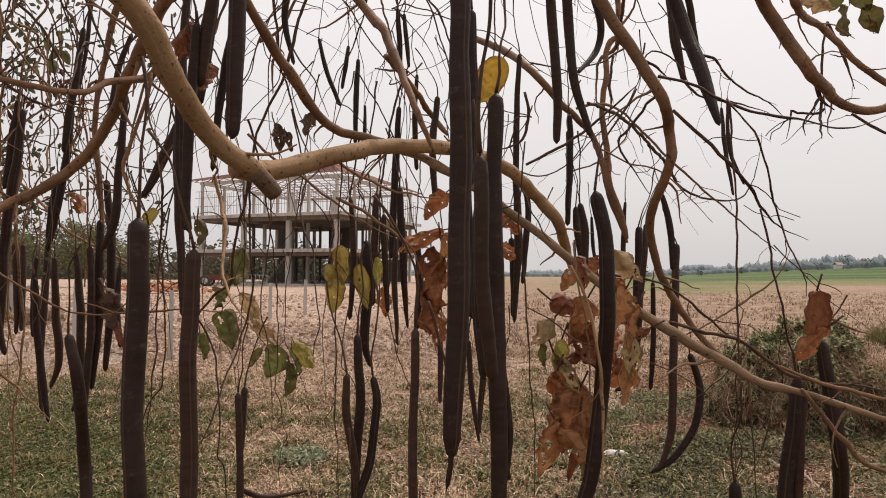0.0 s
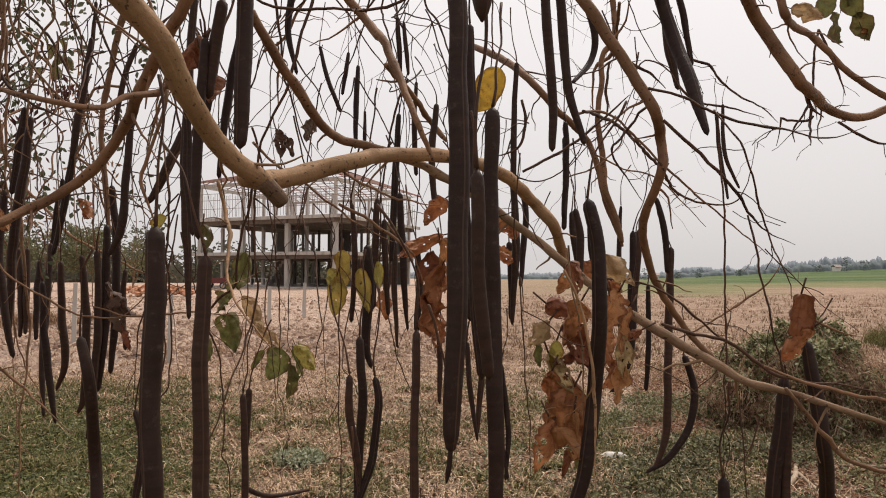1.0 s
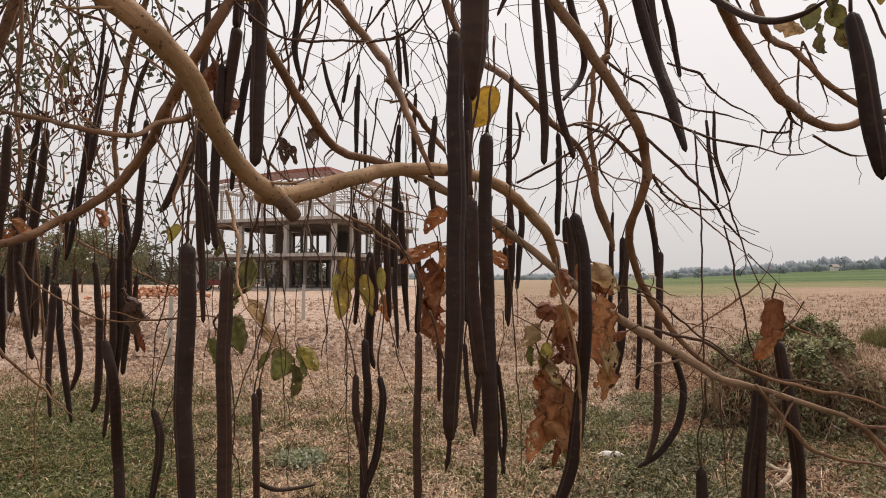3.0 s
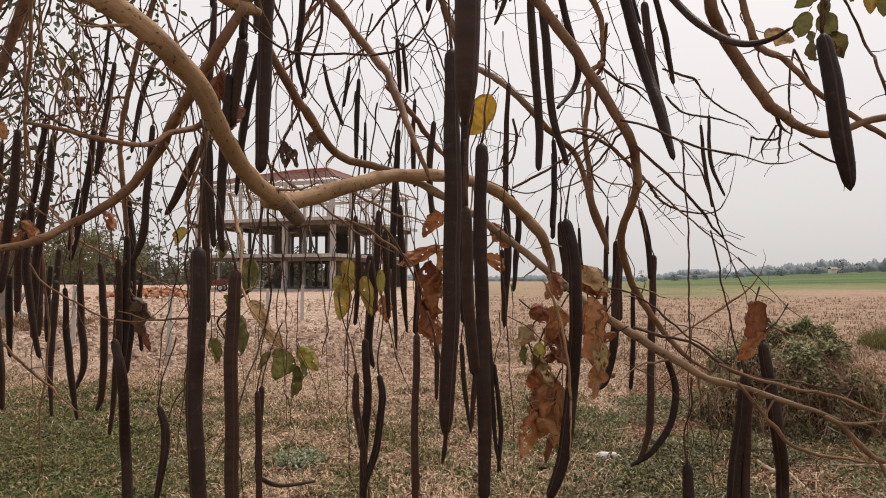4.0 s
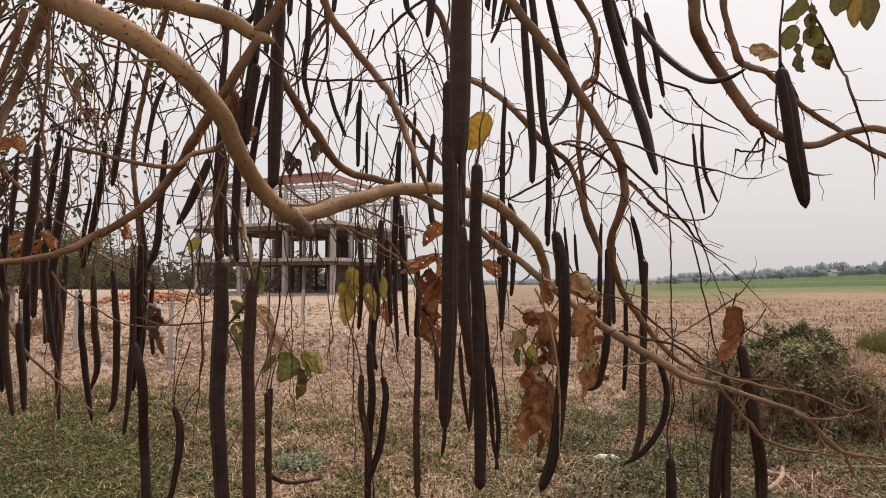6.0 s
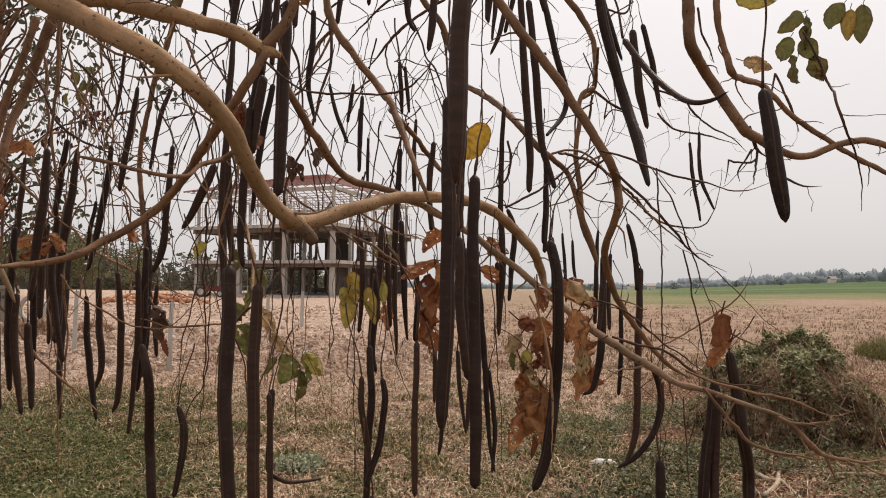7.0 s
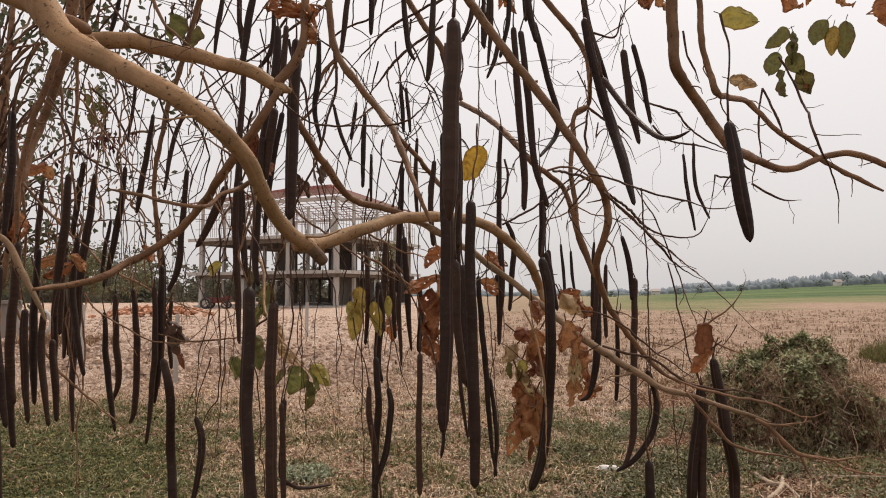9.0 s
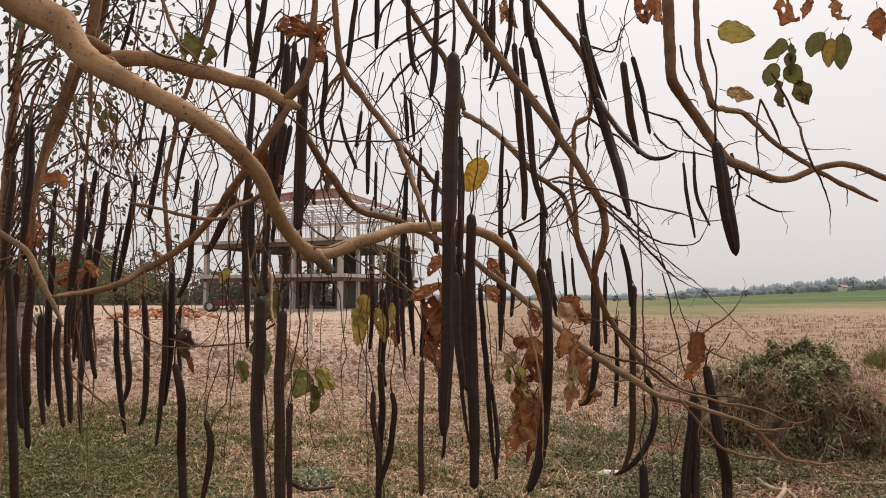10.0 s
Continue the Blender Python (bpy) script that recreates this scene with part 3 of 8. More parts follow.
    for _ in range(leaves // 5):
        p, q = skin(0.97 + 0.14 * r.random())
        if noise.noise(p * 2.2 + Vector((9, 0, 0))) < r.uniform(-0.2, 0.3):
            continue
        u = Vector((r.gauss(0, 1), r.gauss(0, 1), r.gauss(-0.5, 0.8))).normalized()
        v = u.cross(q + Vector((r.gauss(0, 0.4), r.gauss(0, 0.4), 0.3))).normalized()
        a = 0.012 + 0.022 * r.random()
        o = len(verts)
        verts += [p, p + u * a + v * a * 0.55, p + u * a * 2.1, p + u * a - v * a * 0.55]
        faces.append((o, o + 1, o + 2, o + 3))
    tagged(mesh_object("dry_foliage", verts, faces, LITTER, base, smooth=False), "dry reddish-brown leaves", kind="stuff")


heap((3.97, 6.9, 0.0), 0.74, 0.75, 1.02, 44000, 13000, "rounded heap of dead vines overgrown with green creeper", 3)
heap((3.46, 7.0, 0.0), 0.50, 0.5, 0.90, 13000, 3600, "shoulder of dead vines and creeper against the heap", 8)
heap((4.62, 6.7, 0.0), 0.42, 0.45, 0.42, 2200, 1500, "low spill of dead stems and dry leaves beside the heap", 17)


def grass_clump(x, y, wide, tall, count, label, seed, material=None):
    """A clump of tall thin grass, as one object of stuff."""
    r = random.Random(seed)
    verts, faces = [], []
    for _ in range(count):
        a, d = r.random() * 6.28, wide * math.sqrt(r.random())
        bx, by = x + d * math.cos(a), y + d * math.sin(a)
        h = tall * r.uniform(0.5, 1.1) * (1 - 0.5 * (d / wide) ** 2)
        lean = Vector((r.gauss(0, 0.3), r.gauss(0, 0.3), 0)) * h
        foot, w, o = Vector((bx, by, height(bx, by) - 0.02)), r.uniform(0.004, 0.009), len(verts)
        for t, k in ((0, 1), (0.5, 0.8), (1, 0.15)):
            c = foot + lean * t * t + Vector((0, 0, h * t * (1 - 0.2 * t)))
            verts += [c - Vector((w * k, 0, 0)), c + Vector((w * k, 0, 0))]
        faces += [(o, o + 1, o + 3, o + 2), (o + 2, o + 3, o + 5, o + 4)]
    return tagged(mesh_object("tall_grass", verts, faces, material or GRASS, smooth=False), label, "grass", kind="stuff")


grass_clump(11.0, 14.0, 1.4, 0.78, 4200, "clump of tall olive grass at the edge of the stubble", 11)
grass_clump(12.4, 13.6, 1.3, 0.7, 2600, "clump of tall olive grass at the edge of the stubble", 12)
grass_clump(-9.6, 14.8, 0.7, 0.55, 1400, "clump of dry brown grass on the dirt bank", 13, THATCH)
grass_clump(-8.3, 15.2, 0.5, 0.4, 800, "clump of dry brown grass on the dirt bank", 14, THATCH)

grass_clump(-3.28, 5.9, 0.11, 0.09, 320, "small tuft of dead brown grass in the green turf", 15, LITTER)

# ---- the unfinished building ----
CX, CY, PAD = -9.1, 54.0, 0.25
FX, FY = -13.6 / 14.63, 5.4 / 14.63
TURN_B = math.degrees(math.atan2(FY, FX))


def spot(a, b, z):
    """A place a metres along the front from its near corner, b metres back from it."""
    return (CX + FX * a - FY * b * -1, CY + FY * a - FX * b, z)


def concrete_shade(name, a, b):
    s = Shade(name, 0.9)
    c = s.mix(s.noise(0.8, 5, 0.65), a, b)
    c = s.mix(s.ramp(s.noise(1.3, 5, 0.7, stretch=(2, 2, 0.35)), (0.50, 0.0), (0.70, 0.7)), c, (0.13, 0.12, 0.11))
    s.bump(s.noise(6, 5), 0.3, 0.02)
    return s.done(c)


CONCRETE = concrete_shade("raw_concrete", (0.34, 0.31, 0.28), (0.52, 0.48, 0.44))
RED_STEEL = Shade("red_oxide_steel", 0.6)
RED_STEEL = RED_STEEL.done(RED_STEEL.mix(RED_STEEL.noise(3, 3), (0.20, 0.055, 0.042), (0.30, 0.11, 0.085)))
DUSTY_STEEL = Shade("dusty_red_steel", 0.7)
DUSTY_STEEL = DUSTY_STEEL.done(DUSTY_STEEL.mix(DUSTY_STEEL.noise(3, 3), (0.22, 0.11, 0.09), (0.34, 0.22, 0.19)))
GREY_STEEL = Shade("grey_steel", 0.6)
GREY_STEEL = GREY_STEEL.done(GREY_STEEL.mix(GREY_STEEL.noise(2, 3), (0.20, 0.14, 0.125), (0.36, 0.29, 0.27)))
PALE_STEEL = Shade("pale_window_frame", 0.5)
PALE_STEEL = PALE_STEEL.done(PALE_STEEL.mix(PALE_STEEL.noise(4, 3), (0.55, 0.54, 0.52), (0.68, 0.66, 0.63)))
# weathered concrete of the gate pillar; on beams its darkness is painted soffit shade
STAINED_SHADED = concrete_shade("stained_shaded_concrete", (0.16, 0.13, 0.11), (0.27, 0.23, 0.20))
# the deep interior's shade is put into this wall colour
WALL_SHADED = concrete_shade("shade_darkened_wall", (0.10, 0.086, 0.075), (0.16, 0.14, 0.122))


def build_building():
    house = thing("unfinished_building", spot(7, 7, PAD), "unfinished three-storey grey concrete frame with a bare red steel roof frame", "building")

    def slab(name, a0, a1, b0, b1, z0, z1, mat=CONCRETE):
        v, f = boxes((spot((a0 + a1) / 2, (b0 + b1) / 2, (z0 + z1) / 2), ((a1 - a0) / 2, (b1 - b0) / 2, (z1 - z0) / 2), TURN_B))
        return mesh_object(name, v, f, mat, house, smooth=False)

    def rod(name, p, q, r, mat):
        v, f, _ = tube(np.array([(*p, r), (*q, r)]), 5)
        return mesh_object(name, v, f, mat, house, smooth=False)

    z1, z2, z3, zt = PAD + 0.12, 3.42, 6.56, 9.55
    slab("plinth", -0.6, 15.1, -0.6, 15.6, PAD - 0.4, z1)
    for z in (z2, z3):
        slab("floor_slab", -0.9, 15.5, -0.9, 15.9, z - 0.16, z)
        # beams in darker concrete: the shade under the slab, put into their colour
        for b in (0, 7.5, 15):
            slab("beam", -0.5, 15.1, b - 0.15, b + 0.15, z - 0.58, z - 0.163, STAINED_SHADED)
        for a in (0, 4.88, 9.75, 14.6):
            slab("beam", a - 0.14, a + 0.14, -0.5, 15.5, z - 0.55, z - 0.166, STAINED_SHADED)
        slab("parapet", -0.9, 15.5, -0.93, -0.78, z - 0.27, z + 0.02)
        slab("parapet", -0.93, -0.78, -0.75, 15.9, z - 0.27, z + 0.02)
    for a in (0, 4.88, 9.75, 14.6):
        for b in (0, 3.0, 7.5, 11.5, 15.0):
            r = 0.19 if b == 0 else 0.13
            slab("column", a - r, a + r, b - r, b + r, z1, z2 - 0.59)
            slab("column", a - r, a + r, b - r, b + r, z2 + 0.002, z3 - 0.59)
            slab("column", a - 0.11, a + 0.11, b - 0.11, b + 0.11, z3 + 0.002, zt)
    # inner walls of the lower floors, coloured dark to stand in for interior shade
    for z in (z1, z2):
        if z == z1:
            slab("wall_panel", 0.3, 4.6, 7.45, 7.6, z, z + 2.5, WALL_SHADED)
            slab("wall_panel", 2.0, 2.15, 3.0, 7.4, z, z + 2.5, WALL_SHADED)
        slab("wall_panel", 5.2, 6.6, 11.4, 11.55, z, z + 2.5, WALL_SHADED)
        slab("wall_panel", 7.0, 9.2, 14.9, 15.05, z, z + 2.4, WALL_SHADED)
        slab("wall_panel", 10.2, 11.4, 7.4, 7.55, z, z + 2.4, WALL_SHADED)
        slab("wall_panel", 0.4, 2.8, 14.9, 15.05, z, z + 2.4, WALL_SHADED)
        slab("low_wall", 0.3, 14.2, 14.7, 14.85, z, z + 0.5, WALL_SHADED)
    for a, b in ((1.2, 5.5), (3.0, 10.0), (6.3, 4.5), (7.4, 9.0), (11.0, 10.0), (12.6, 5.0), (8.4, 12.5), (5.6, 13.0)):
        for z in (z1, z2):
            slab("pillar", a - 0.10, a + 0.10, b - 0.10, b + 0.10, z, z + 2.55, WALL_SHADED)
    slab("wall_panel", 11.8, 14.2, 11.3, 11.45, z1, z1 + 2.3, WALL_SHADED)
    # stair flight seen between the columns
    for k in range(10):
        slab("stair_step", 10.2 - 0.28 * k, 10.5 - 0.28 * k, 4.2, 5.4, z1 + 0.30 * k, z1 + 0.30 * k + 0.3)
    # stacked pale window frames on the ground floor
    for k in range(7):
        rod("frame_bar", spot(7.6 + 0.42 * k, 0.6, z1 + 0.1), spot(7.6 + 0.42 * k, 0.6, z1 + 0.75), 0.03, PALE_STEEL)
    for z in (z1 + 0.1, z1 + 0.75):
        rod("frame_rail", spot(7.6, 0.6, z), spot(10.12, 0.6, z), 0.03, PALE_STEEL)
    # props and railing of the upper floor
    r = random.Random(5)
    for k in range(58):
        a = 0.3 + 14.2 * k / 57 + r.uniform(-0.08, 0.08)
        rod("prop", spot(a, -0.5, z3 + 0.13), spot(a + r.uniform(-0.05, 0.05), -0.5, z3 + 1.9 + 0.5 * r.random()), 0.024, GREY_STEEL)
    for k in range(30):
        b = 0.3 + 15.0 * k / 29
        rod("prop", spot(-0.5, b, z3 + 0.13), spot(-0.5, b, z3 + 1.9 + 0.4 * r.random()), 0.024, GREY_STEEL)
    for z in (z3 + 0.9, z3 + 1.7, z3 + 2.3):
        rod("rail", spot(-0.5, -0.5, z), spot(15, -0.5, z), 0.024, GREY_STEEL)
        rod("rail", spot(-0.5, -0.5, z), spot(-0.5, 15.4, z), 0.024, GREY_STEEL)
    # ring beams under the eaves
    for b in (0, 15):
        slab("eave_beam", -0.2, 14.8, b - 0.12, b + 0.12, zt, zt + 0.28)
    for a in (0, 14.6):
        slab("eave_beam", a - 0.12, a + 0.12, 0.13, 14.87, zt, zt + 0.28)
    # hipped roof frame: rafters and battens of red steel
    e, top, ov = zt + 0.3, 12.3, 1.0
    ridge = ((5.2, 7.5), (9.4, 7.5))
    corners = ((-ov, -ov), (14.6 + ov, -ov), (14.6 + ov, 15 + ov), (-ov, 15 + ov))
    rod("ridge_beam", spot(*ridge[0], top), spot(*ridge[1], top), 0.09, RED_STEEL)
    for (a, b), (ra, rb) in zip(corners, (ridge[0], ridge[1], ridge[1], ridge[0])):
        rod("hip_rafter", spot(a, b, e), spot(ra, rb, top), 0.08, RED_STEEL)
    for k in range(12):
        t = k / 8 * 0.6 if k < 8 else 0.6 + (k - 8) / 4 * 0.36
        ring = []
        for (a, b), (ra, rb) in zip(corners, (ridge[0], ridge[1], ridge[1], ridge[0])):
            ring.append((a + (ra - a) * t, b + (rb - b) * t))
        z = e + (top - e) * t
        for i in range(4):
            p, q = ring[i], ring[(i + 1) % 4]
            rod("roof_batten", spot(*p, z + 0.05), spot(*q, z + 0.05), 0.036 if t < 0.6 else 0.045, DUSTY_STEEL if t < 0.6 else RED_STEEL)
    for k in range(17):
        a = -ov + (14.6 + 2 * ov) * k / 16
        ra = min(max(a, ridge[0][0]), ridge[1][0])
        t = 1.0 if ra == a else (a + ov) / (ridge[0][0] + ov) if a < ra else (14.6 + ov - a) / (14.6 + ov - ridge[1][0])
        z = e + (top - e) * t
        for b0 in (-ov, 15 + ov):
            if t > 0.02:
                rod("rafter", spot(a, b0, e), spot(a, b0 + (7.5 - b0) * t, z), 0.046, DUSTY_STEEL)
    for k in range(1, 16):
        b = -ov + (15 + 2 * ov) * k / 16
        t = (b + ov) / (7.5 + ov) if b < 7.5 else (15 + ov - b) / (7.5 + ov)
        z = e + (top - e) * min(1, t)
        for a0, ra in ((-ov, ridge[0][0]), (14.6 + ov, ridge[1][0])):
            rod("rafter", spot(a0, b, e), spot(a0 + (ra - a0) * t, b, z), 0.046, DUSTY_STEEL)


build_building()


# ---- far trees ----
def treeline(name, y0, x0, x1, tall, material, label, seed, step=2.0, rise=0.0):
    """An uneven belt of crowns, each a cluster of many small leafy clumps."""
    r = random.Random(seed)
    verts, faces = [], []
    x = x0
    while x < x1:
        h = tall * (0.45 + 0.45 * (0.5 + noise.noise(Vector((x / (tall * 4), seed, 0)))) + 0.55 * r.random() ** 2)
        h *= 1 + rise * step01(-42, -50, x)
        cy, g, wide = y0 + r.uniform(-8, 8), height(x, y0), tall * r.uniform(0.15, 0.38)
        for _ in range(230 if step < 2 else 84):
            u = r.random() ** 1.4
            px, pz = x + r.gauss(0, wide) * (1.15 - u * 0.8), g + h * u
            s = tall * (0.015 + 0.03 * r.random() if step < 2 else 0.035 + 0.06 * r.random())
            o = len(verts)
            py = cy + r.gauss(0, 2)
            for k in range(5):
                a = k * math.pi / 2.5 + r.random()
                verts.append((px + s * math.cos(a) * r.uniform(0.5, 1.3), py + r.uniform(-0.5, 0.5), pz + s * math.sin(a) * r.uniform(0.4, 1.2)))
            verts.append((px, py - 0.4 * s, pz + 0.3 * s))
            faces += [(o + k, o + (k + 1) % 5, o + 5) for k in range(5)]
        if step < 2:
            o, w, up = len(verts), tall * 0.22, h * r.uniform(0.45, 0.72)
            verts += [(x - w, cy, g - 0.5), (x + w, cy, g - 0.5), (x + w * 0.8, cy + 1, g + up * r.uniform(0.7, 1)), (x, cy + 1, g + up), (x - w * 0.8, cy + 1, g + up * r.uniform(0.7, 1))]
            faces.append((o, o + 1, o + 2, o + 3, o + 4))
        x += step * (0.5 + 0.9 * r.random())
    return tagged(mesh_object(name, verts, faces, material, smooth=False), label, "trees", kind="stuff")


def far_shade(name, a, b):
    s = Shade(name, 1.0)
    return s.done(s.mix(s.island(), a, b), thin=0.5)


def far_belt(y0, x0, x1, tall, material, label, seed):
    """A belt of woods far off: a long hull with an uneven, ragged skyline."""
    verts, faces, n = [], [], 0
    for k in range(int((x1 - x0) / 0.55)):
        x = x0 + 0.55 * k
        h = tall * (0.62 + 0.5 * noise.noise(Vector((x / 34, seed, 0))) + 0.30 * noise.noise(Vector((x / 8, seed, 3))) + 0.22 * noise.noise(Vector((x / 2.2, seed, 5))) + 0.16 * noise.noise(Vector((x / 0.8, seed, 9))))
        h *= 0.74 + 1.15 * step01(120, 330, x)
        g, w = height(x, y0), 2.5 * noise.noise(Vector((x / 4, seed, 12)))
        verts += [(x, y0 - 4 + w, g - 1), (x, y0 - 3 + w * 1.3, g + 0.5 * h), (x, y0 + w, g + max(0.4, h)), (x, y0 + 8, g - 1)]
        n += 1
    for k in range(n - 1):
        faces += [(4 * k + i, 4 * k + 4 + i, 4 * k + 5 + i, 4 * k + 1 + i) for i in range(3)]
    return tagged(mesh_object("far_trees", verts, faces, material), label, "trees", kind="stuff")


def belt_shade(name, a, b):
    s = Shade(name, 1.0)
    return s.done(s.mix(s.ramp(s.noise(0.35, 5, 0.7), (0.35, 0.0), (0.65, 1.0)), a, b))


# distance haze is mixed into the three hazy foliage colours below
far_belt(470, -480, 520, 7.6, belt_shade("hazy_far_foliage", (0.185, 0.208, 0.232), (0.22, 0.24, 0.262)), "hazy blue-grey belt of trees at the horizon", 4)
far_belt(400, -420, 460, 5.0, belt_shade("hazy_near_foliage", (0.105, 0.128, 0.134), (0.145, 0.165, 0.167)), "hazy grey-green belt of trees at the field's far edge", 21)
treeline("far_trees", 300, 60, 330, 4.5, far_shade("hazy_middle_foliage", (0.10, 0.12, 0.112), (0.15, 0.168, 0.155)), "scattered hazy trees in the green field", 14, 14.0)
treeline("middle_trees", 95, -130, -14, 6.0, far_shade("middle_foliage", (0.095, 0.098, 0.068), (0.19, 0.178, 0.13)), "dusty olive trees and scrub behind the building", 9, 1.1, 0.42)

# ---- bricks, posts, stone ----
BRICK = Shade("orange_brick", 0.85)
BRICK = BRICK.done(BRICK.mix(BRICK.random(), (0.40, 0.17, 0.085), (0.60, 0.36, 0.24)))


def brick_pile():
    r = random.Random(21)
    # stacked close to the bank's top
    px, py = -14.2, 31.5
    base = thing("brick_pile", (px, py, height(px, py)), "long low pile of loose orange bricks on bare soil", "bricks")
    v, f = boxes(((0, 0, 0), (0.11, 0.055, 0.045), 0))
    me = bpy.data.meshes.new("brick")
    me.from_pydata(v, [], f)
    me.materials.append(BRICK)
    for k in range(300):
        u = r.gauss(0, 1.1) if k % 3 else r.uniform(-2.6, 2.6)
        w = r.uniform(-0.8, 0.5)
        top = 0.5 * max(0.1, 1 - abs(u / 2.8) ** 3) * max(0.15, 1 - abs(w / 1.0) ** 2)
        z = r.random() ** 0.5 * top
        ob = new("brick", me)
        ob.matrix_world = pose(px + u, py + w, height(px + u, py + w) + 0.05 + z, r.gauss(0, 14), r.gauss(0, 14), r.uniform(0, 180))
        ob.parent = base
        ob.matrix_parent_inverse = Matrix.Translation(-base.location)


brick_pile()


def post(x, y, tall):
    z = height(x, y)
    line = np.array([(x, y, z - 0.15, 0.055), (x, y, z + tall * 0.5, 0.052), (x + 0.01, y, z + tall, 0.048)])
    v, f, _ = tube(line, 4)
    tagged(mesh_object("fence_post", v, f, CONCRETE, smooth=False), "slim grey concrete fence post on the bank", "post", "fence posts")


for x, y, tall in ((-4.8, 11.2, 1.2), (-4.25, 15.6, 0.95), (-3.65, 16.8, 0.95), (-1.5, 19.0, 0.8), (-6.9, 11.9, 1.15)):
    post(x, y, tall)


def gate_remains(x, y):
    z = height(x, y)
    base = thing("gate_pillar", (x, y, z), "squat weathered concrete gate pillar beside the track", "pillar")
    v, f = boxes(((x, y, z + 0.42), (0.2, 0.2, 0.5), 12))
    mesh_object("shaft", v, f, STAINED_SHADED, base, smooth=False)
    v, f = boxes(((x, y, z + 0.97), (0.27, 0.27, 0.045), 12))
    mesh_object("cap", v, f, STAINED_SHADED, base, smooth=False)
    cx, cy = x + 0.75, y + 0.1
    zr = height(cx, cy) + 0.36
    ring = [(cx + 0.34 * math.cos(a), cy, zr + 0.34 * math.sin(a), 0.06) for a in np.linspace(0, 2 * math.pi, 25)]
    v, f, _ = tube(np.array(ring), 6, cap=False)
    tagged(mesh_object("well_ring", v, f, CONCRETE), "grey concrete well ring standing on edge", "ring")


gate_remains(-11.9, 17.2)


def plank(x, y, long, turn):
    z = height(x, y)
    v, f = boxes(((x, y, z + 0.03), (long / 2, 0.07, 0.018), turn))
    tagged(mesh_object("plank", v, f, PLANK, smooth=False), "weathered pale plank lying on the dirt bank", "plank", "planks on the bank")


s = Shade("weathered_wood", 0.85)
PLANK = s.done(s.mix(s.noise(30, 4, 0.6, stretch=(0.15, 1, 1)), (0.50, 0.42, 0.35), (0.33, 0.26, 0.21)))
plank(-8.3, 12.6, 1.1, 4)
plank(-7.4, 11.9, 0.7, -12)
plank(-9.4, 14.2, 1.3, 8)


def stone(name, x, y, size, material, label, seed):
    bm = bmesh.new()
    bmesh.ops.create_icosphere(bm, subdivisions=3, radius=1)
    z = height(x, y)
    verts = []
    for v in bm.verts:
        k = 1 + 0.35 * noise.noise(v.co * 1.6 + Vector((seed, 0, 0)))
        verts.append((x + v.co.x * size[0] * k, y + v.co.y * size[1] * k, z + size[2] * 0.6 + v.co.z * size[2] * k))
    faces = [tuple(v.index for v in f.verts) for f in bm.faces]
    bm.free()
    return tagged(mesh_object(name, verts, faces, material), label, "stone")


s = Shade("pale_stone", 0.8)
PALE = s.done(s.mix(s.noise(25, 4), (0.72, 0.69, 0.66), (0.5, 0.46, 0.42)))
stone("white_stone", 1.53, 5.68, (0.11, 0.05, 0.035), PALE, "flat white stone lying in dry grass", 2)

# ---- the pod tree ----
TREE = thing("pod_tree", (-1.25, 0.85, 0.0), "nearly bare tree hung with long dark cylindrical seed pods", "tree")


def crook(line, amount, seed, node=0.36):
    """Small bends and nodes along a line, so that growth is never drawn with a ruler."""
    run = np.r_[0, np.cumsum(np.linalg.norm(np.diff(line[:, :3], axis=0), axis=1))]
    for i, u in enumerate(run):
        k = min(1.0, u / 0.05, (run[-1] - u) / 0.05 + 0.2)
        for axis in range(3):
            q = noise.noise(Vector((u * 22, seed * 3.7 + axis * 11, 0))) + 0.5 * noise.noise(Vector((u * 60, seed * 5.1, axis * 7)))
            line[i, axis] += amount * k * q * (0.5 if axis == 1 else 1.0)
        line[i, 3] *= 1 + node * max(0.0, noise.noise(Vector((u * 38, seed, 20))))
    return line


def shoots(line, count, seed, length, verts, faces, along):
    """Adds short side shoots to a branch's mesh."""
    r = random.Random(seed)
    n = len(line)
    for _ in range(count):
        i = r.randrange(n // 6, n - 1)
        p, rad = Vector(line[i, :3]), line[i, 3]
        d = Vector((r.gauss(0, 1), r.gauss(0, 0.5), r.gauss(-0.4, 0.8))).normalized()
        rows, m, L = [], 7, length * r.uniform(0.3, 1.2)
        for k in range(m):
            rows.append((*p, max(0.0006, min(0.45 * rad, 0.0022) * (1 - 0.75 * k / m))))
            d = (d + Vector((r.gauss(0, 0.25), r.gauss(0, 0.2), r.gauss(-0.08, 0.22)))).normalized()
            p = p + d * L / m
        v, f, a = tube(np.array(rows), 5, cap=False)
        o = len(verts)
        verts.extend(v)
        along.extend(a)
        faces.extend(tuple(o + q for q in face) for face in f)


def limb(points, material=None, name="branch", sides=12, blunt=False):
    fat = max(p[3] for p in points)
    seed = points[0][0] * 13 + points[0][2] * 7
    line = crook(spline(points, 0.008), 0.0022, seed, 0.36 if fat < 0.009 else 0.12)
    n = len(line)
    line[:, 3] *= 0.9 if material is BARK_DARK else 1.0
    line[:, 3] *= np.minimum(1.0, (0.92 if blunt else 0.55) + 9 * np.linspace(1, 0, n))
    v, f, along = tube(line, sides, rough=0.12 if fat < 0.009 else 0.10)
    if name == "branch":
        shoots(line, int(len(line) * 0.008 / 0.14), int(abs(seed) * 100), 0.10, v, f, along)
    return mesh_object(name, v, f, material or BARK, TREE, attrs={"along": along}, sides=sides)


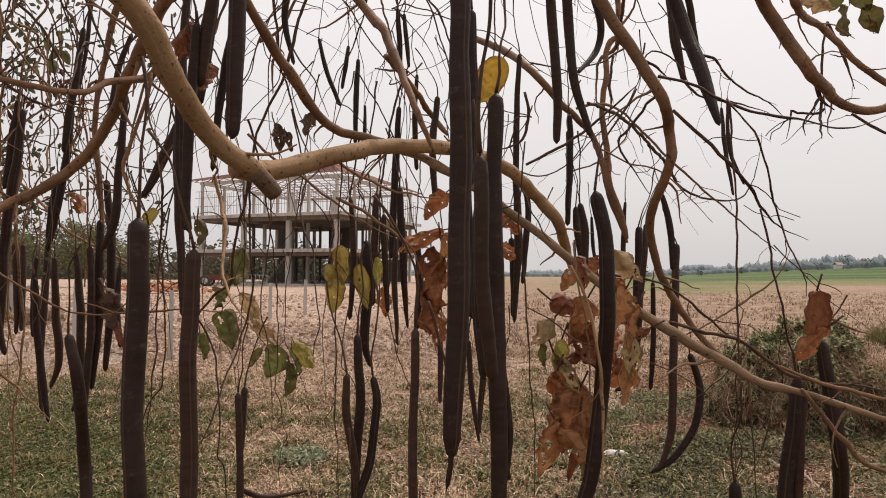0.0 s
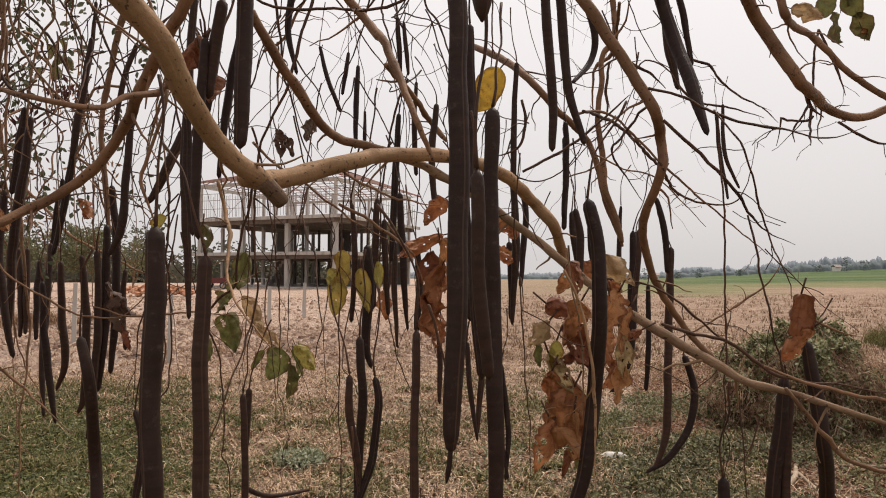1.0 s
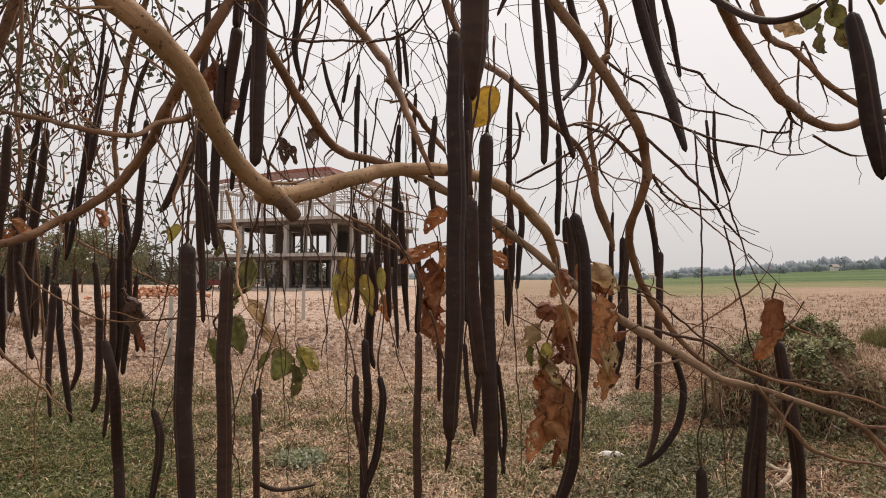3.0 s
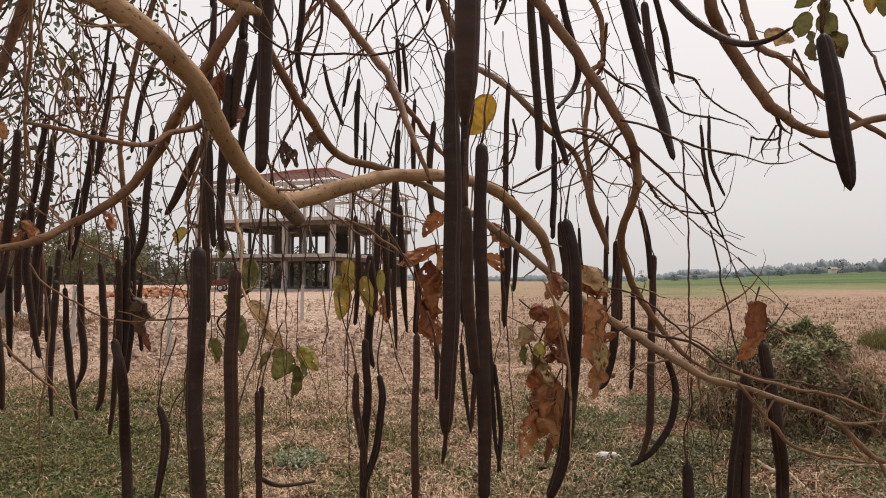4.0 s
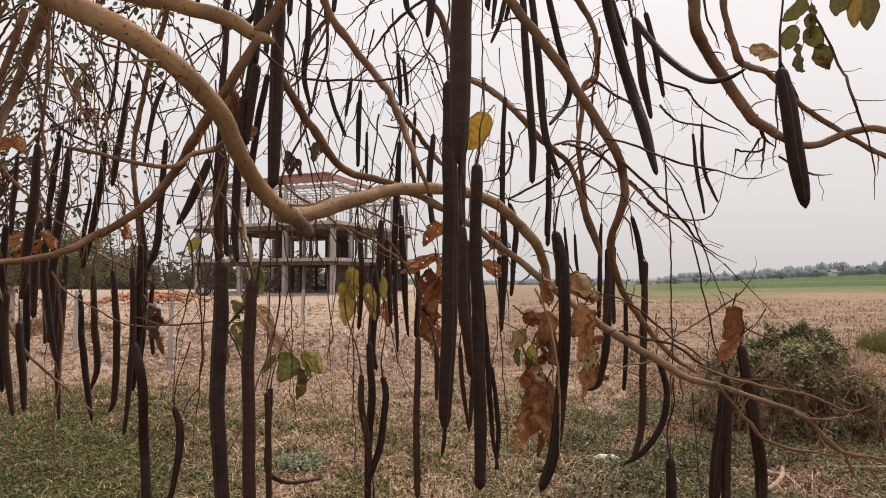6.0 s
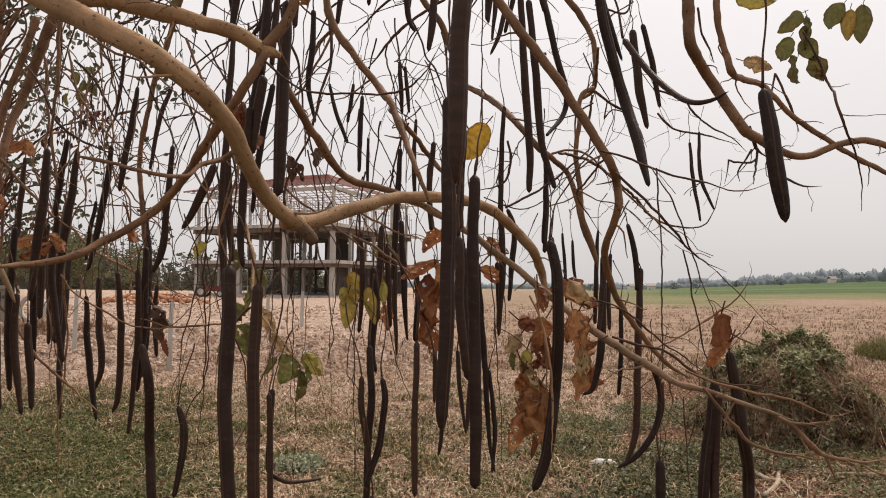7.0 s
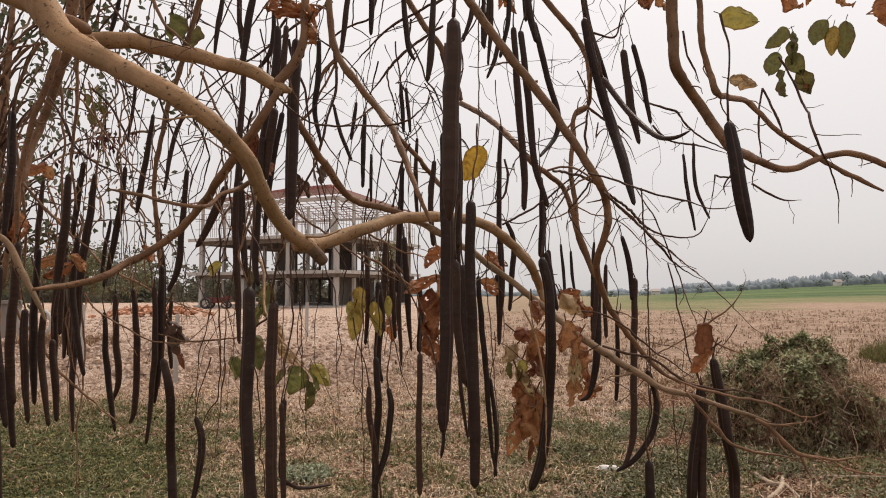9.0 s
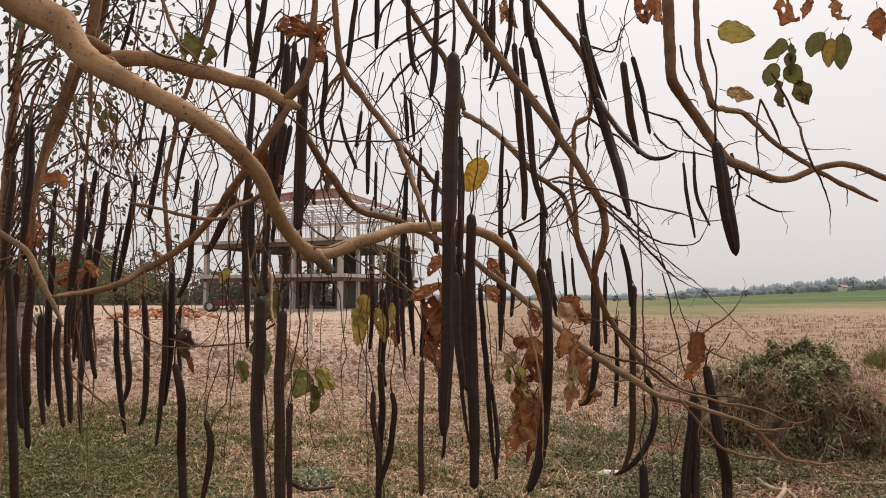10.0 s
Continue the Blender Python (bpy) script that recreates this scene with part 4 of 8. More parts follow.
def twig(points, material=None):
    line = spline(points, 0.010)
    n = len(line)
    line[:, 3] *= 0.70 * np.minimum(1.0, 0.35 + 1.6 * np.linspace(1, 0, n))
    seed = points[0][0] * 17 + points[0][2] * 5
    line = crook(line, 0.0038, seed)
    v, f, along = tube(line, 6, rough=0.25)
    shoots(line, int(n * 0.010 / 0.11), int(abs(seed) * 100), 0.09, v, f, along)
    return mesh_object("twig", v, f, material or TWIG, TREE, attrs={"along": along}, sides=6)


def pod(points, hang=8):
    """A cylindrical pod hanging from its first point, rounded off, with a thin crooked stalk above it."""
    line = spline(points, 0.006)
    line[:, 3] = np.maximum(line[:, 3], 0.001)
    n = len(line)
    run = np.r_[0, np.cumsum(np.linalg.norm(np.diff(line[:, :3], axis=0), axis=1))]
    fat = line[:, 3].max()
    for i in range(n):
        a, b = run[i], run[-1] - run[i]
        k = math.sqrt(max(0.0, 1 - (1 - min(1, a / (fat * 1.3))) ** 2))
        m = math.sqrt(max(0.0, 1 - (1 - min(1, b / (fat * 1.2))) ** 2))
        swell = 1 + 0.010 * math.sin(run[i] * 520 + points[0][0] * 90) + 0.09 * noise.noise(Vector((run[i] * 22, points[0][0] * 9, 0)))
        line[i, 3] *= max(0.12, k) * max(0.15, m) * swell
        w = min(1.0, a / 0.05)
        line[i, 0] += 0.0028 * w * noise.noise(Vector((run[i] * 14, points[0][0] * 31, 3)))
        line[i, 1] += 0.0028 * w * noise.noise(Vector((run[i] * 14, points[0][0] * 31, 8)))
    v, f, along = tube(line, 14)
    around = [0.5 - abs(k % 14 / 14 - 0.5) for k in range(len(v))]
    ob = mesh_object("pod", v, f, POD, TREE, attrs={"along": along, "around": around})
    r = random.Random(round(points[0][0] * 9173 + points[0][2] * 3571))
    p, d, rows = Vector(points[0][:3]), Vector((0, 0, 1)), []
    for k in range(hang):
        rows.append((*p, 0.0017 - 0.0006 * math.sin(k * 0.45)))
        d = (d + Vector((r.gauss(0, 0.16), r.gauss(0, 0.12), 0.1))).normalized()
        p = p + d * 0.018
    v, f, along = tube(spline(rows, 0.012), 5)
    mesh_object("stalk", v, f, TWIG, ob, attrs={"along": along})
    return ob


# trunk and the limb that leads into view, then limbs, twigs and pods
limb([(-1.25, 0.85, -0.1, 0.15), (-1.22, 0.84, 0.8, 0.12), (-1.12, 0.80, 1.6, 0.10), (-0.98, 0.72, 2.05, 0.075), (-0.80, 0.64, 2.22, 0.05), (-0.71, 0.63, 2.17, 0.036)], BARK, "trunk", 20)
limb([(-0.683, 0.562, 2.182, 0.0290), (-0.616, 0.562, 2.123, 0.0265), (-0.550, 0.541, 2.086, 0.0210), (-0.498, 0.523, 2.026, 0.0176), (-0.431, 0.505, 1.987, 0.0148), (-0.335, 0.473, 1.933, 0.0127), (-0.281, 0.489, 1.894, 0.0116), (-0.251, 0.523, 1.858, 0.0111), (-0.240, 0.562, 1.813, 0.0106), (-0.220, 0.607, 1.775, 0.0101), (-0.191, 0.630, 1.751, 0.0094), (-0.186, 0.636, 1.745, 0.0084)], blunt=True)
limb([(-0.190, 0.631, 1.749, 0.0098), (-0.181, 0.642, 1.738, 0.0092), (-0.173, 0.652, 1.727, 0.0084)], STUB_BARK, "broken_stub", 12, True)
limb([(-0.212, 0.640, 1.752, 0.0098), (-0.196, 0.672, 1.754, 0.0106), (-0.159, 0.725, 1.772, 0.0112), (-0.112, 0.761, 1.793, 0.0102), (-0.064, 0.848, 1.817, 0.0102), (0.004, 0.898, 1.824, 0.0100), (0.069, 1.021, 1.830, 0.0105), (0.123, 1.095, 1.818, 0.0108), (0.176, 1.182, 1.786, 0.0111), (0.213, 1.182, 1.744, 0.0106), (0.248, 1.283, 1.700, 0.0103), (0.261, 1.283, 1.649, 0.0086)])
limb([(-0.068, 0.898, 1.824, 0.0059), (-0.020, 0.898, 1.806, 0.0062), (0.053, 0.898, 1.763, 0.0059), (0.093, 0.898, 1.733, 0.0059), (0.133, 0.898, 1.705, 0.0059), (0.173, 0.898, 1.672, 0.0062), (0.221, 0.898, 1.633, 0.0061), (0.254, 0.848, 1.600, 0.0062), (0.297, 0.802, 1.568, 0.0064), (0.336, 0.761, 1.542, 0.0056), (0.365, 0.725, 1.522, 0.0045), (0.397, 0.691, 1.517, 0.0036), (0.420, 0.661, 1.509, 0.0033), (0.460, 0.661, 1.496, 0.0030), (0.501, 0.661, 1.482, 0.0028)], BARK_MID)
limb([(-0.244, 0.761, 1.982, 0.0068), (-0.221, 0.802, 1.936, 0.0072), (-0.202, 0.848, 1.908, 0.0072), (-0.182, 0.898, 1.874, 0.0072), (-0.159, 0.956, 1.861, 0.0077), (-0.107, 0.956, 1.849, 0.0068), (-0.064, 0.956, 1.835, 0.0055)], BARK_DARK)
limb([(-0.559, 0.661, 2.076, 0.0135), (-0.495, 0.691, 2.088, 0.0130), (-0.437, 0.691, 2.075, 0.0130), (-0.349, 0.661, 2.043, 0.0108), (-0.294, 0.661, 2.028, 0.0108), (-0.256, 0.661, 2.005, 0.0099), (-0.228, 0.661, 1.995, 0.0072)])
limb([(-0.232, 0.607, 1.980, 0.0061), (-0.259, 0.607, 1.935, 0.0068), (-0.292, 0.633, 1.904, 0.0070), (-0.346, 0.691, 1.865, 0.0075), (-0.407, 0.761, 1.824, 0.0073), (-0.466, 0.802, 1.783, 0.0072), (-0.533, 0.802, 1.740, 0.0068), (-0.566, 0.761, 1.710, 0.0065), (-0.605, 0.725, 1.695, 0.0055), (-0.618, 0.661, 1.688, 0.0043)], BARK_DARK)
limb([(-0.256, 0.660, 2.000, 0.0090), (-0.229, 0.660, 2.033, 0.0081), (-0.209, 0.660, 2.075, 0.0072), (-0.206, 0.660, 2.137, 0.0059), (-0.203, 0.660, 2.214, 0.0050)], BARK_DARK)
limb([(-0.243, 0.560, 1.836, 0.0046), (-0.262, 0.580, 1.838, 0.0040), (-0.283, 0.600, 1.834, 0.0035), (-0.299, 0.562, 1.817, 0.0029), (-0.303, 0.523, 1.798, 0.0027), (-0.331, 0.489, 1.794, 0.0026), (-0.381, 0.505, 1.808, 0.0023), (-0.422, 0.505, 1.816, 0.0023)], BARK_DARK)
limb([(0.000, 0.848, 2.333, 0.0080), (0.036, 0.848, 2.264, 0.0086), (0.137, 0.848, 2.117, 0.0091), (0.196, 0.848, 2.039, 0.0091), (0.260, 0.848, 1.940, 0.0086), (0.296, 0.848, 1.880, 0.0086), (0.323, 0.898, 1.854, 0.0084), (0.324, 0.898, 1.803, 0.0078), (0.319, 0.956, 1.744, 0.0076), (0.334, 1.021, 1.704, 0.0073), (0.382, 1.095, 1.634, 0.0071), (0.457, 1.182, 1.557, 0.0068), (0.510, 1.182, 1.496, 0.0055), (0.563, 1.182, 1.463, 0.0034)], BARK_DARK)
twig([(0.248, 0.725, 1.875, 0.0026), (0.291, 0.725, 1.865, 0.0023), (0.346, 0.761, 1.854, 0.0024), (0.401, 0.761, 1.838, 0.0024), (0.434, 0.725, 1.820, 0.0019), (0.473, 0.725, 1.817, 0.0019), (0.511, 0.725, 1.830, 0.0016)])
limb([(0.070, 1.726, 2.294, 0.0092), (0.147, 1.548, 2.193, 0.0097), (0.196, 1.403, 2.097, 0.0094), (0.259, 1.403, 2.027, 0.0088), (0.355, 1.548, 1.996, 0.0083), (0.383, 1.548, 1.940, 0.0083), (0.410, 1.548, 1.829, 0.0083), (0.438, 1.548, 1.760, 0.0076), (0.451, 1.548, 1.718, 0.0062)], BARK_DARK)
twig([(0.499, 1.726, 2.414, 0.0069), (0.541, 1.951, 2.353, 0.0087), (0.488, 1.951, 2.308, 0.0078), (0.475, 1.951, 2.228, 0.0078), (0.476, 1.951, 2.157, 0.0070)], BARK_DARK)
twig([(0.293, 0.802, 1.855, 0.0032), (0.328, 0.802, 1.823, 0.0032), (0.357, 0.802, 1.794, 0.0032), (0.385, 0.802, 1.765, 0.0029), (0.430, 0.848, 1.734, 0.0026), (0.479, 0.898, 1.714, 0.0024), (0.519, 0.898, 1.694, 0.0016)])
twig([(0.327, 0.725, 1.849, 0.0013), (0.345, 0.691, 1.793, 0.0015), (0.406, 0.761, 1.705, 0.0017), (0.412, 0.725, 1.650, 0.0016), (0.437, 0.761, 1.620, 0.0017)])
twig([(0.403, 0.802, 1.729, 0.0018), (0.423, 0.802, 1.636, 0.0018), (0.437, 0.802, 1.565, 0.0018), (0.473, 0.848, 1.511, 0.0019)])
twig([(-0.123, 0.761, 1.799, 0.0014), (-0.127, 0.761, 1.635, 0.0014), (-0.126, 0.761, 1.500, 0.0014), (-0.124, 0.761, 1.347, 0.0014)])
twig([(0.073, 0.562, 1.765, 0.0010), (0.068, 0.562, 1.690, 0.0010), (0.078, 0.562, 1.570, 0.0010), (0.084, 0.584, 1.443, 0.0013)])
twig([(0.347, 0.761, 1.856, 0.0017), (0.354, 0.761, 1.704, 0.0017), (0.353, 0.761, 1.569, 0.0017), (0.348, 0.761, 1.401, 0.0014)])
pod([(-0.236, 0.489, 1.690, 0.0079), (-0.236, 0.489, 1.596, 0.0083), (-0.238, 0.489, 1.532, 0.0081), (-0.234, 0.489, 1.475, 0.0079), (-0.227, 0.489, 1.362, 0.0072)])
pod([(-0.230, 0.584, 1.669, 0.0073), (-0.233, 0.584, 1.586, 0.0076), (-0.231, 0.584, 1.441, 0.0078), (-0.228, 0.584, 1.331, 0.0073)])
pod([(0.047, 0.562, 1.809, 0.0070), (0.046, 0.562, 1.694, 0.0077), (0.050, 0.562, 1.529, 0.0077), (0.049, 0.562, 1.417, 0.0067)])
pod([(0.012, 0.489, 1.888, 0.0074), (0.013, 0.489, 1.771, 0.0086), (0.012, 0.489, 1.628, 0.0086), (0.007, 0.489, 1.521, 0.0068), (0.006, 0.489, 1.506, 0.0029)])
pod([(0.017, 0.180, 1.900, 0.0052), (0.016, 0.180, 1.850, 0.0066), (0.014, 0.180, 1.797, 0.0066), (0.0125, 0.180, 1.764, 0.0062), (0.012, 0.180, 1.751, 0.0047), (0.012, 0.180, 1.743, 0.0030), (0.012, 0.180, 1.737, 0.0026)])
pod([(0.021, 0.360, 1.717, 0.0041), (0.023, 0.368, 1.649, 0.0046), (0.029, 0.378, 1.583, 0.0038)])
pod([(0.036, 0.800, 1.984, 0.0051), (0.038, 0.800, 1.867, 0.0064), (0.035, 0.800, 1.756, 0.0051)])
pod([(0.159, 0.661, 1.734, 0.0065), (0.169, 0.661, 1.685, 0.0080), (0.172, 0.661, 1.608, 0.0083), (0.171, 0.691, 1.503, 0.0086), (0.163, 0.691, 1.442, 0.0086), (0.154, 0.691, 1.406, 0.0080), (0.142, 0.691, 1.373, 0.0056)])
pod([(-0.114, 0.848, 1.565, 0.0053), (-0.109, 0.848, 1.483, 0.0064), (-0.113, 0.848, 1.409, 0.0061), (-0.115, 0.848, 1.335, 0.0057), (-0.117, 0.848, 1.276, 0.0045)])
pod([(-0.088, 0.802, 1.517, 0.0043), (-0.082, 0.802, 1.478, 0.0054), (-0.090, 0.802, 1.414, 0.0054), (-0.104, 0.802, 1.372, 0.0050), (-0.113, 0.802, 1.344, 0.0032)])
pod([(-0.121, 0.802, 1.520, 0.0043), (-0.119, 0.802, 1.464, 0.0054), (-0.110, 0.802, 1.407, 0.0050), (-0.105, 0.802, 1.358, 0.0032)])
pod([(-0.144, 1.182, 1.706, 0.0079), (-0.139, 1.182, 1.626, 0.0100), (-0.145, 1.182, 1.521, 0.0084), (-0.135, 1.182, 1.469, 0.0042)])
pod([(-0.024, 0.562, 1.600, 0.0035), (-0.025, 0.562, 1.539, 0.0040), (-0.026, 0.562, 1.450, 0.0040), (-0.025, 0.562, 1.407, 0.0033)])
pod([(-0.328, 1.021, 1.453, 0.0050), (-0.324, 1.021, 1.359, 0.0059), (-0.321, 1.021, 1.216, 0.0055)])
pod([(-0.340, 1.095, 1.449, 0.0054), (-0.343, 1.095, 1.376, 0.0054), (-0.347, 1.095, 1.289, 0.0044), (-0.331, 1.095, 1.268, 0.0044), (-0.315, 1.182, 1.230, 0.0042), (-0.269, 1.283, 1.208, 0.0029)])
pod([(-0.235, 0.725, 2.106, 0.0078), (-0.238, 0.725, 2.017, 0.0094), (-0.241, 0.725, 1.905, 0.0102), (-0.244, 0.725, 1.800, 0.0078)])
pod([(-0.279, 0.761, 1.999, 0.0073), (-0.290, 0.761, 1.932, 0.0081), (-0.295, 0.761, 1.870, 0.0061)])
pod([(-0.297, 0.750, 1.946, 0.0050), (-0.302, 0.750, 1.850, 0.0064), (-0.307, 0.750, 1.749, 0.0060), (-0.299, 0.750, 1.692, 0.0037)])
pod([(-0.380, 0.900, 1.896, 0.0056), (-0.376, 0.900, 1.792, 0.0070), (-0.367, 0.900, 1.705, 0.0042)])
pod([(-0.539, 1.283, 1.952, 0.0086), (-0.570, 1.283, 1.876, 0.0103), (-0.601, 1.283, 1.812, 0.0074), (-0.614, 1.283, 1.793, 0.0034)])
pod([(0.155, 0.956, 2.223, 0.0058), (0.163, 0.956, 2.071, 0.0076), (0.173, 0.956, 1.927, 0.0076), (0.173, 0.956, 1.842, 0.0052)])
pod([(0.162, 0.898, 2.191, 0.0056), (0.176, 0.898, 2.054, 0.0072), (0.186, 0.898, 1.928, 0.0067), (0.210, 0.898, 1.841, 0.0045)])
pod([(0.206, 1.021, 2.262, 0.0061), (0.230, 1.021, 2.153, 0.0067), (0.254, 1.021, 2.064, 0.0061), (0.250, 1.021, 2.011, 0.0055), (0.206, 0.956, 1.951, 0.0029)])
pod([(0.168, 0.900, 2.313, 0.0061), (0.181, 0.900, 2.230, 0.0073), (0.194, 0.900, 2.165, 0.0050)])
pod([(0.129, 1.200, 2.425, 0.0048), (0.120, 1.200, 2.344, 0.0055), (0.111, 1.200, 2.269, 0.0035)])
pod([(0.151, 1.200, 2.301, 0.0055), (0.136, 1.200, 2.243, 0.0055), (0.117, 1.200, 2.196, 0.0028)])
pod([(0.275, 0.848, 2.193, 0.0075), (0.290, 0.848, 2.117, 0.0086), (0.320, 0.848, 1.995, 0.0091), (0.333, 0.802, 1.899, 0.0087), (0.334, 0.761, 1.826, 0.0040)])
pod([(0.206, 0.459, 1.946, 0.0035), (0.223, 0.432, 1.900, 0.0034), (0.235, 0.398, 1.868, 0.0032), (0.242, 0.360, 1.846, 0.0027), (0.250, 0.335, 1.840, 0.0020), (0.256, 0.314, 1.842, 0.0008)])
pod([(0.553, 1.548, 2.404, 0.0099), (0.572, 1.548, 2.232, 0.0121), (0.594, 1.548, 2.113, 0.0061)])
pod([(0.582, 1.548, 2.420, 0.0068), (0.611, 1.548, 2.295, 0.0083), (0.630, 1.548, 2.175, 0.0053)])
pod([(0.992, 2.243, 2.236, 0.0053), (1.007, 2.243, 2.073, 0.0075), (1.033, 2.243, 1.918, 0.0043)])
pod([(1.194, 2.637, 2.374, 0.0062), (1.199, 2.637, 2.166, 0.0087), (1.259, 2.637, 2.010, 0.0050)])
pod([(0.348, 0.432, 1.883, 0.0063), (0.350, 0.420, 1.823, 0.0083), (0.359, 0.420, 1.767, 0.0079), (0.363, 0.420, 1.737, 0.0041)])
pod([(0.572, 1.548, 1.718, 0.0076), (0.565, 1.548, 1.553, 0.0097), (0.559, 1.548, 1.347, 0.0097), (0.554, 1.548, 1.252, 0.0090), (0.523, 1.548, 1.163, 0.0048)])
pod([(0.601, 1.548, 1.450, 0.0076), (0.627, 1.548, 1.361, 0.0090), (0.610, 1.548, 1.273, 0.0090), (0.560, 1.548, 1.198, 0.0083), (0.506, 1.548, 1.160, 0.0041)])
pod([(0.535, 1.548, 1.843, 0.0055), (0.555, 1.548, 1.760, 0.0083), (0.564, 1.548, 1.649, 0.0069)])
pod([(0.477, 0.802, 1.565, 0.0072), (0.489, 0.802, 1.494, 0.0093), (0.498, 0.802, 1.424, 0.0093), (0.528, 0.848, 1.350, 0.0095), (0.528, 0.848, 1.263, 0.0076)], 3)
pod([(0.473, 0.848, 1.511, 0.0068), (0.467, 0.848, 1.448, 0.0091), (0.455, 0.848, 1.366, 0.0098), (0.446, 0.848, 1.270, 0.0076)], 3)
pod([(0.481, 0.848, 1.492, 0.0061), (0.473, 0.848, 1.411, 0.0076), (0.468, 0.848, 1.278, 0.0068)], 3)
pod([(0.348, 0.761, 1.401, 0.0068), (0.347, 0.761, 1.302, 0.0082), (0.344, 0.761, 1.171, 0.0068)])
pod([(-0.500, 0.848, 1.564, 0.0057), (-0.487, 0.848, 1.497, 0.0076), (-0.503, 0.898, 1.393, 0.0080), (-0.497, 0.898, 1.314, 0.0080), (-0.493, 0.898, 1.205, 0.0064)])
pod([(-0.505, 1.021, 1.427, 0.0047), (-0.493, 1.021, 1.381, 0.0073), (-0.496, 1.021, 1.320, 0.0068), (-0.508, 1.021, 1.249, 0.0047)])
pod([(-0.147, 1.951, 1.751, 0.0070), (-0.149, 1.951, 1.611, 0.0096), (-0.138, 1.951, 1.417, 0.0044)])
pod([(-0.090, 1.300, 1.822, 0.0064), (-0.084, 1.300, 1.717, 0.0081), (-0.080, 1.300, 1.624, 0.0070), (-0.072, 1.300, 1.530, 0.0029)])
pod([(-0.049, 1.200, 1.701, 0.0059), (-0.045, 1.200, 1.605, 0.0070), (-0.048, 1.200, 1.536, 0.0054)])
pod([(0.167, 1.548, 1.731, 0.0076), (0.174, 1.548, 1.620, 0.0090), (0.170, 1.548, 1.535, 0.0048)])
pod([(0.278, 1.403, 1.964, 0.0050), (0.282, 1.403, 1.875, 0.0069), (0.275, 1.403, 1.749, 0.0056)])
pod([(0.238, 1.100, 1.769, 0.0054), (0.247, 1.100, 1.708, 0.0069), (0.244, 1.100, 1.629, 0.0059)])
pod([(0.397, 1.283, 1.741, 0.0063), (0.396, 1.283, 1.626, 0.0092), (0.390, 1.283, 1.512, 0.0092), (0.374, 1.283, 1.427, 0.0063), (0.347, 1.283, 1.407, 0.0034)])
pod([(0.353, 1.100, 1.733, 0.0039), (0.348, 1.100, 1.649, 0.0054), (0.339, 1.100, 1.571, 0.0044)])
pod([(0.133, 1.403, 1.449, 0.0050), (0.149, 1.403, 1.301, 0.0063), (0.142, 1.403, 1.188, 0.0038)])
pod([(-0.005, 1.100, 1.541, 0.0044), (-0.004, 1.100, 1.472, 0.0049), (-0.004, 1.100, 1.419, 0.0029)])
pod([(0.040, 1.000, 1.542, 0.0040), (0.046, 1.000, 1.462, 0.0045), (0.058, 1.000, 1.379, 0.0022)])
pod([(0.041, 0.720, 1.726, 0.0064), (0.040, 0.720, 1.623, 0.0077), (0.047, 0.720, 1.526, 0.0058)])
pod([(-0.880, 1.182, 1.966, 0.0071), (-0.884, 1.182, 1.848, 0.0095), (-0.898, 1.182, 1.729, 0.0089), (-0.904, 1.182, 1.622, 0.0059)])
pod([(-0.939, 1.403, 2.008, 0.0069), (-0.952, 1.403, 1.879, 0.0097), (-0.971, 1.403, 1.726, 0.0097), (-0.978, 1.403, 1.506, 0.0062)])
pod([(-1.021, 1.726, 2.091, 0.0067), (-1.030, 1.726, 1.976, 0.0092), (-1.051, 1.726, 1.841, 0.0101), (-1.080, 1.726, 1.698, 0.0059)])
pod([(-0.599, 1.182, 1.976, 0.0054), (-0.607, 1.182, 1.850, 0.0071), (-0.617, 1.182, 1.742, 0.0077), (-0.637, 1.182, 1.683, 0.0048)])
pod([(-0.828, 1.548, 1.870, 0.0076), (-0.813, 1.548, 1.718, 0.0099), (-0.813, 1.548, 1.552, 0.0099), (-0.820, 1.548, 1.400, 0.0061)])
pod([(-0.950, 1.548, 1.680, 0.0068), (-0.944, 1.548, 1.552, 0.0091), (-0.933, 1.548, 1.432, 0.0083), (-0.953, 1.548, 1.358, 0.0038)])
pod([(-0.899, 1.548, 1.695, 0.0068), (-0.884, 1.548, 1.552, 0.0091), (-0.884, 1.548, 1.358, 0.0083), (-0.898, 1.548, 1.302, 0.0045)])
pod([(-0.717, 1.283, 1.697, 0.0058), (-0.711, 1.283, 1.570, 0.0077), (-0.715, 1.283, 1.456, 0.0070), (-0.726, 1.283, 1.306, 0.0038)])
pod([(-1.523, 2.243, 1.739, 0.0085), (-1.509, 2.243, 1.569, 0.0107), (-1.507, 2.243, 1.417, 0.0064)])
pod([(-1.489, 2.243, 1.739, 0.0085), (-1.488, 2.243, 1.569, 0.0107), (-1.488, 2.243, 1.428, 0.0064)])
pod([(-1.694, 2.637, 1.702, 0.0100), (-1.703, 2.637, 1.529, 0.0124), (-1.703, 2.637, 1.365, 0.0075)])
pod([(-1.997, 3.200, 1.800, 0.0135), (-2.012, 3.200, 1.502, 0.0180), (-2.026, 3.200, 1.178, 0.0150), (-2.012, 3.200, 0.920, 0.0075)])
pod([(-1.034, 1.200, 2.119, 0.0076), (-1.030, 1.200, 1.959, 0.0097), (-1.030, 1.200, 1.776, 0.0069)])
pod([(-0.858, 0.900, 1.749, 0.0067), (-0.846, 0.900, 1.604, 0.0084), (-0.835, 0.900, 1.429, 0.0084), (-0.823, 0.900, 1.279, 0.0073)])
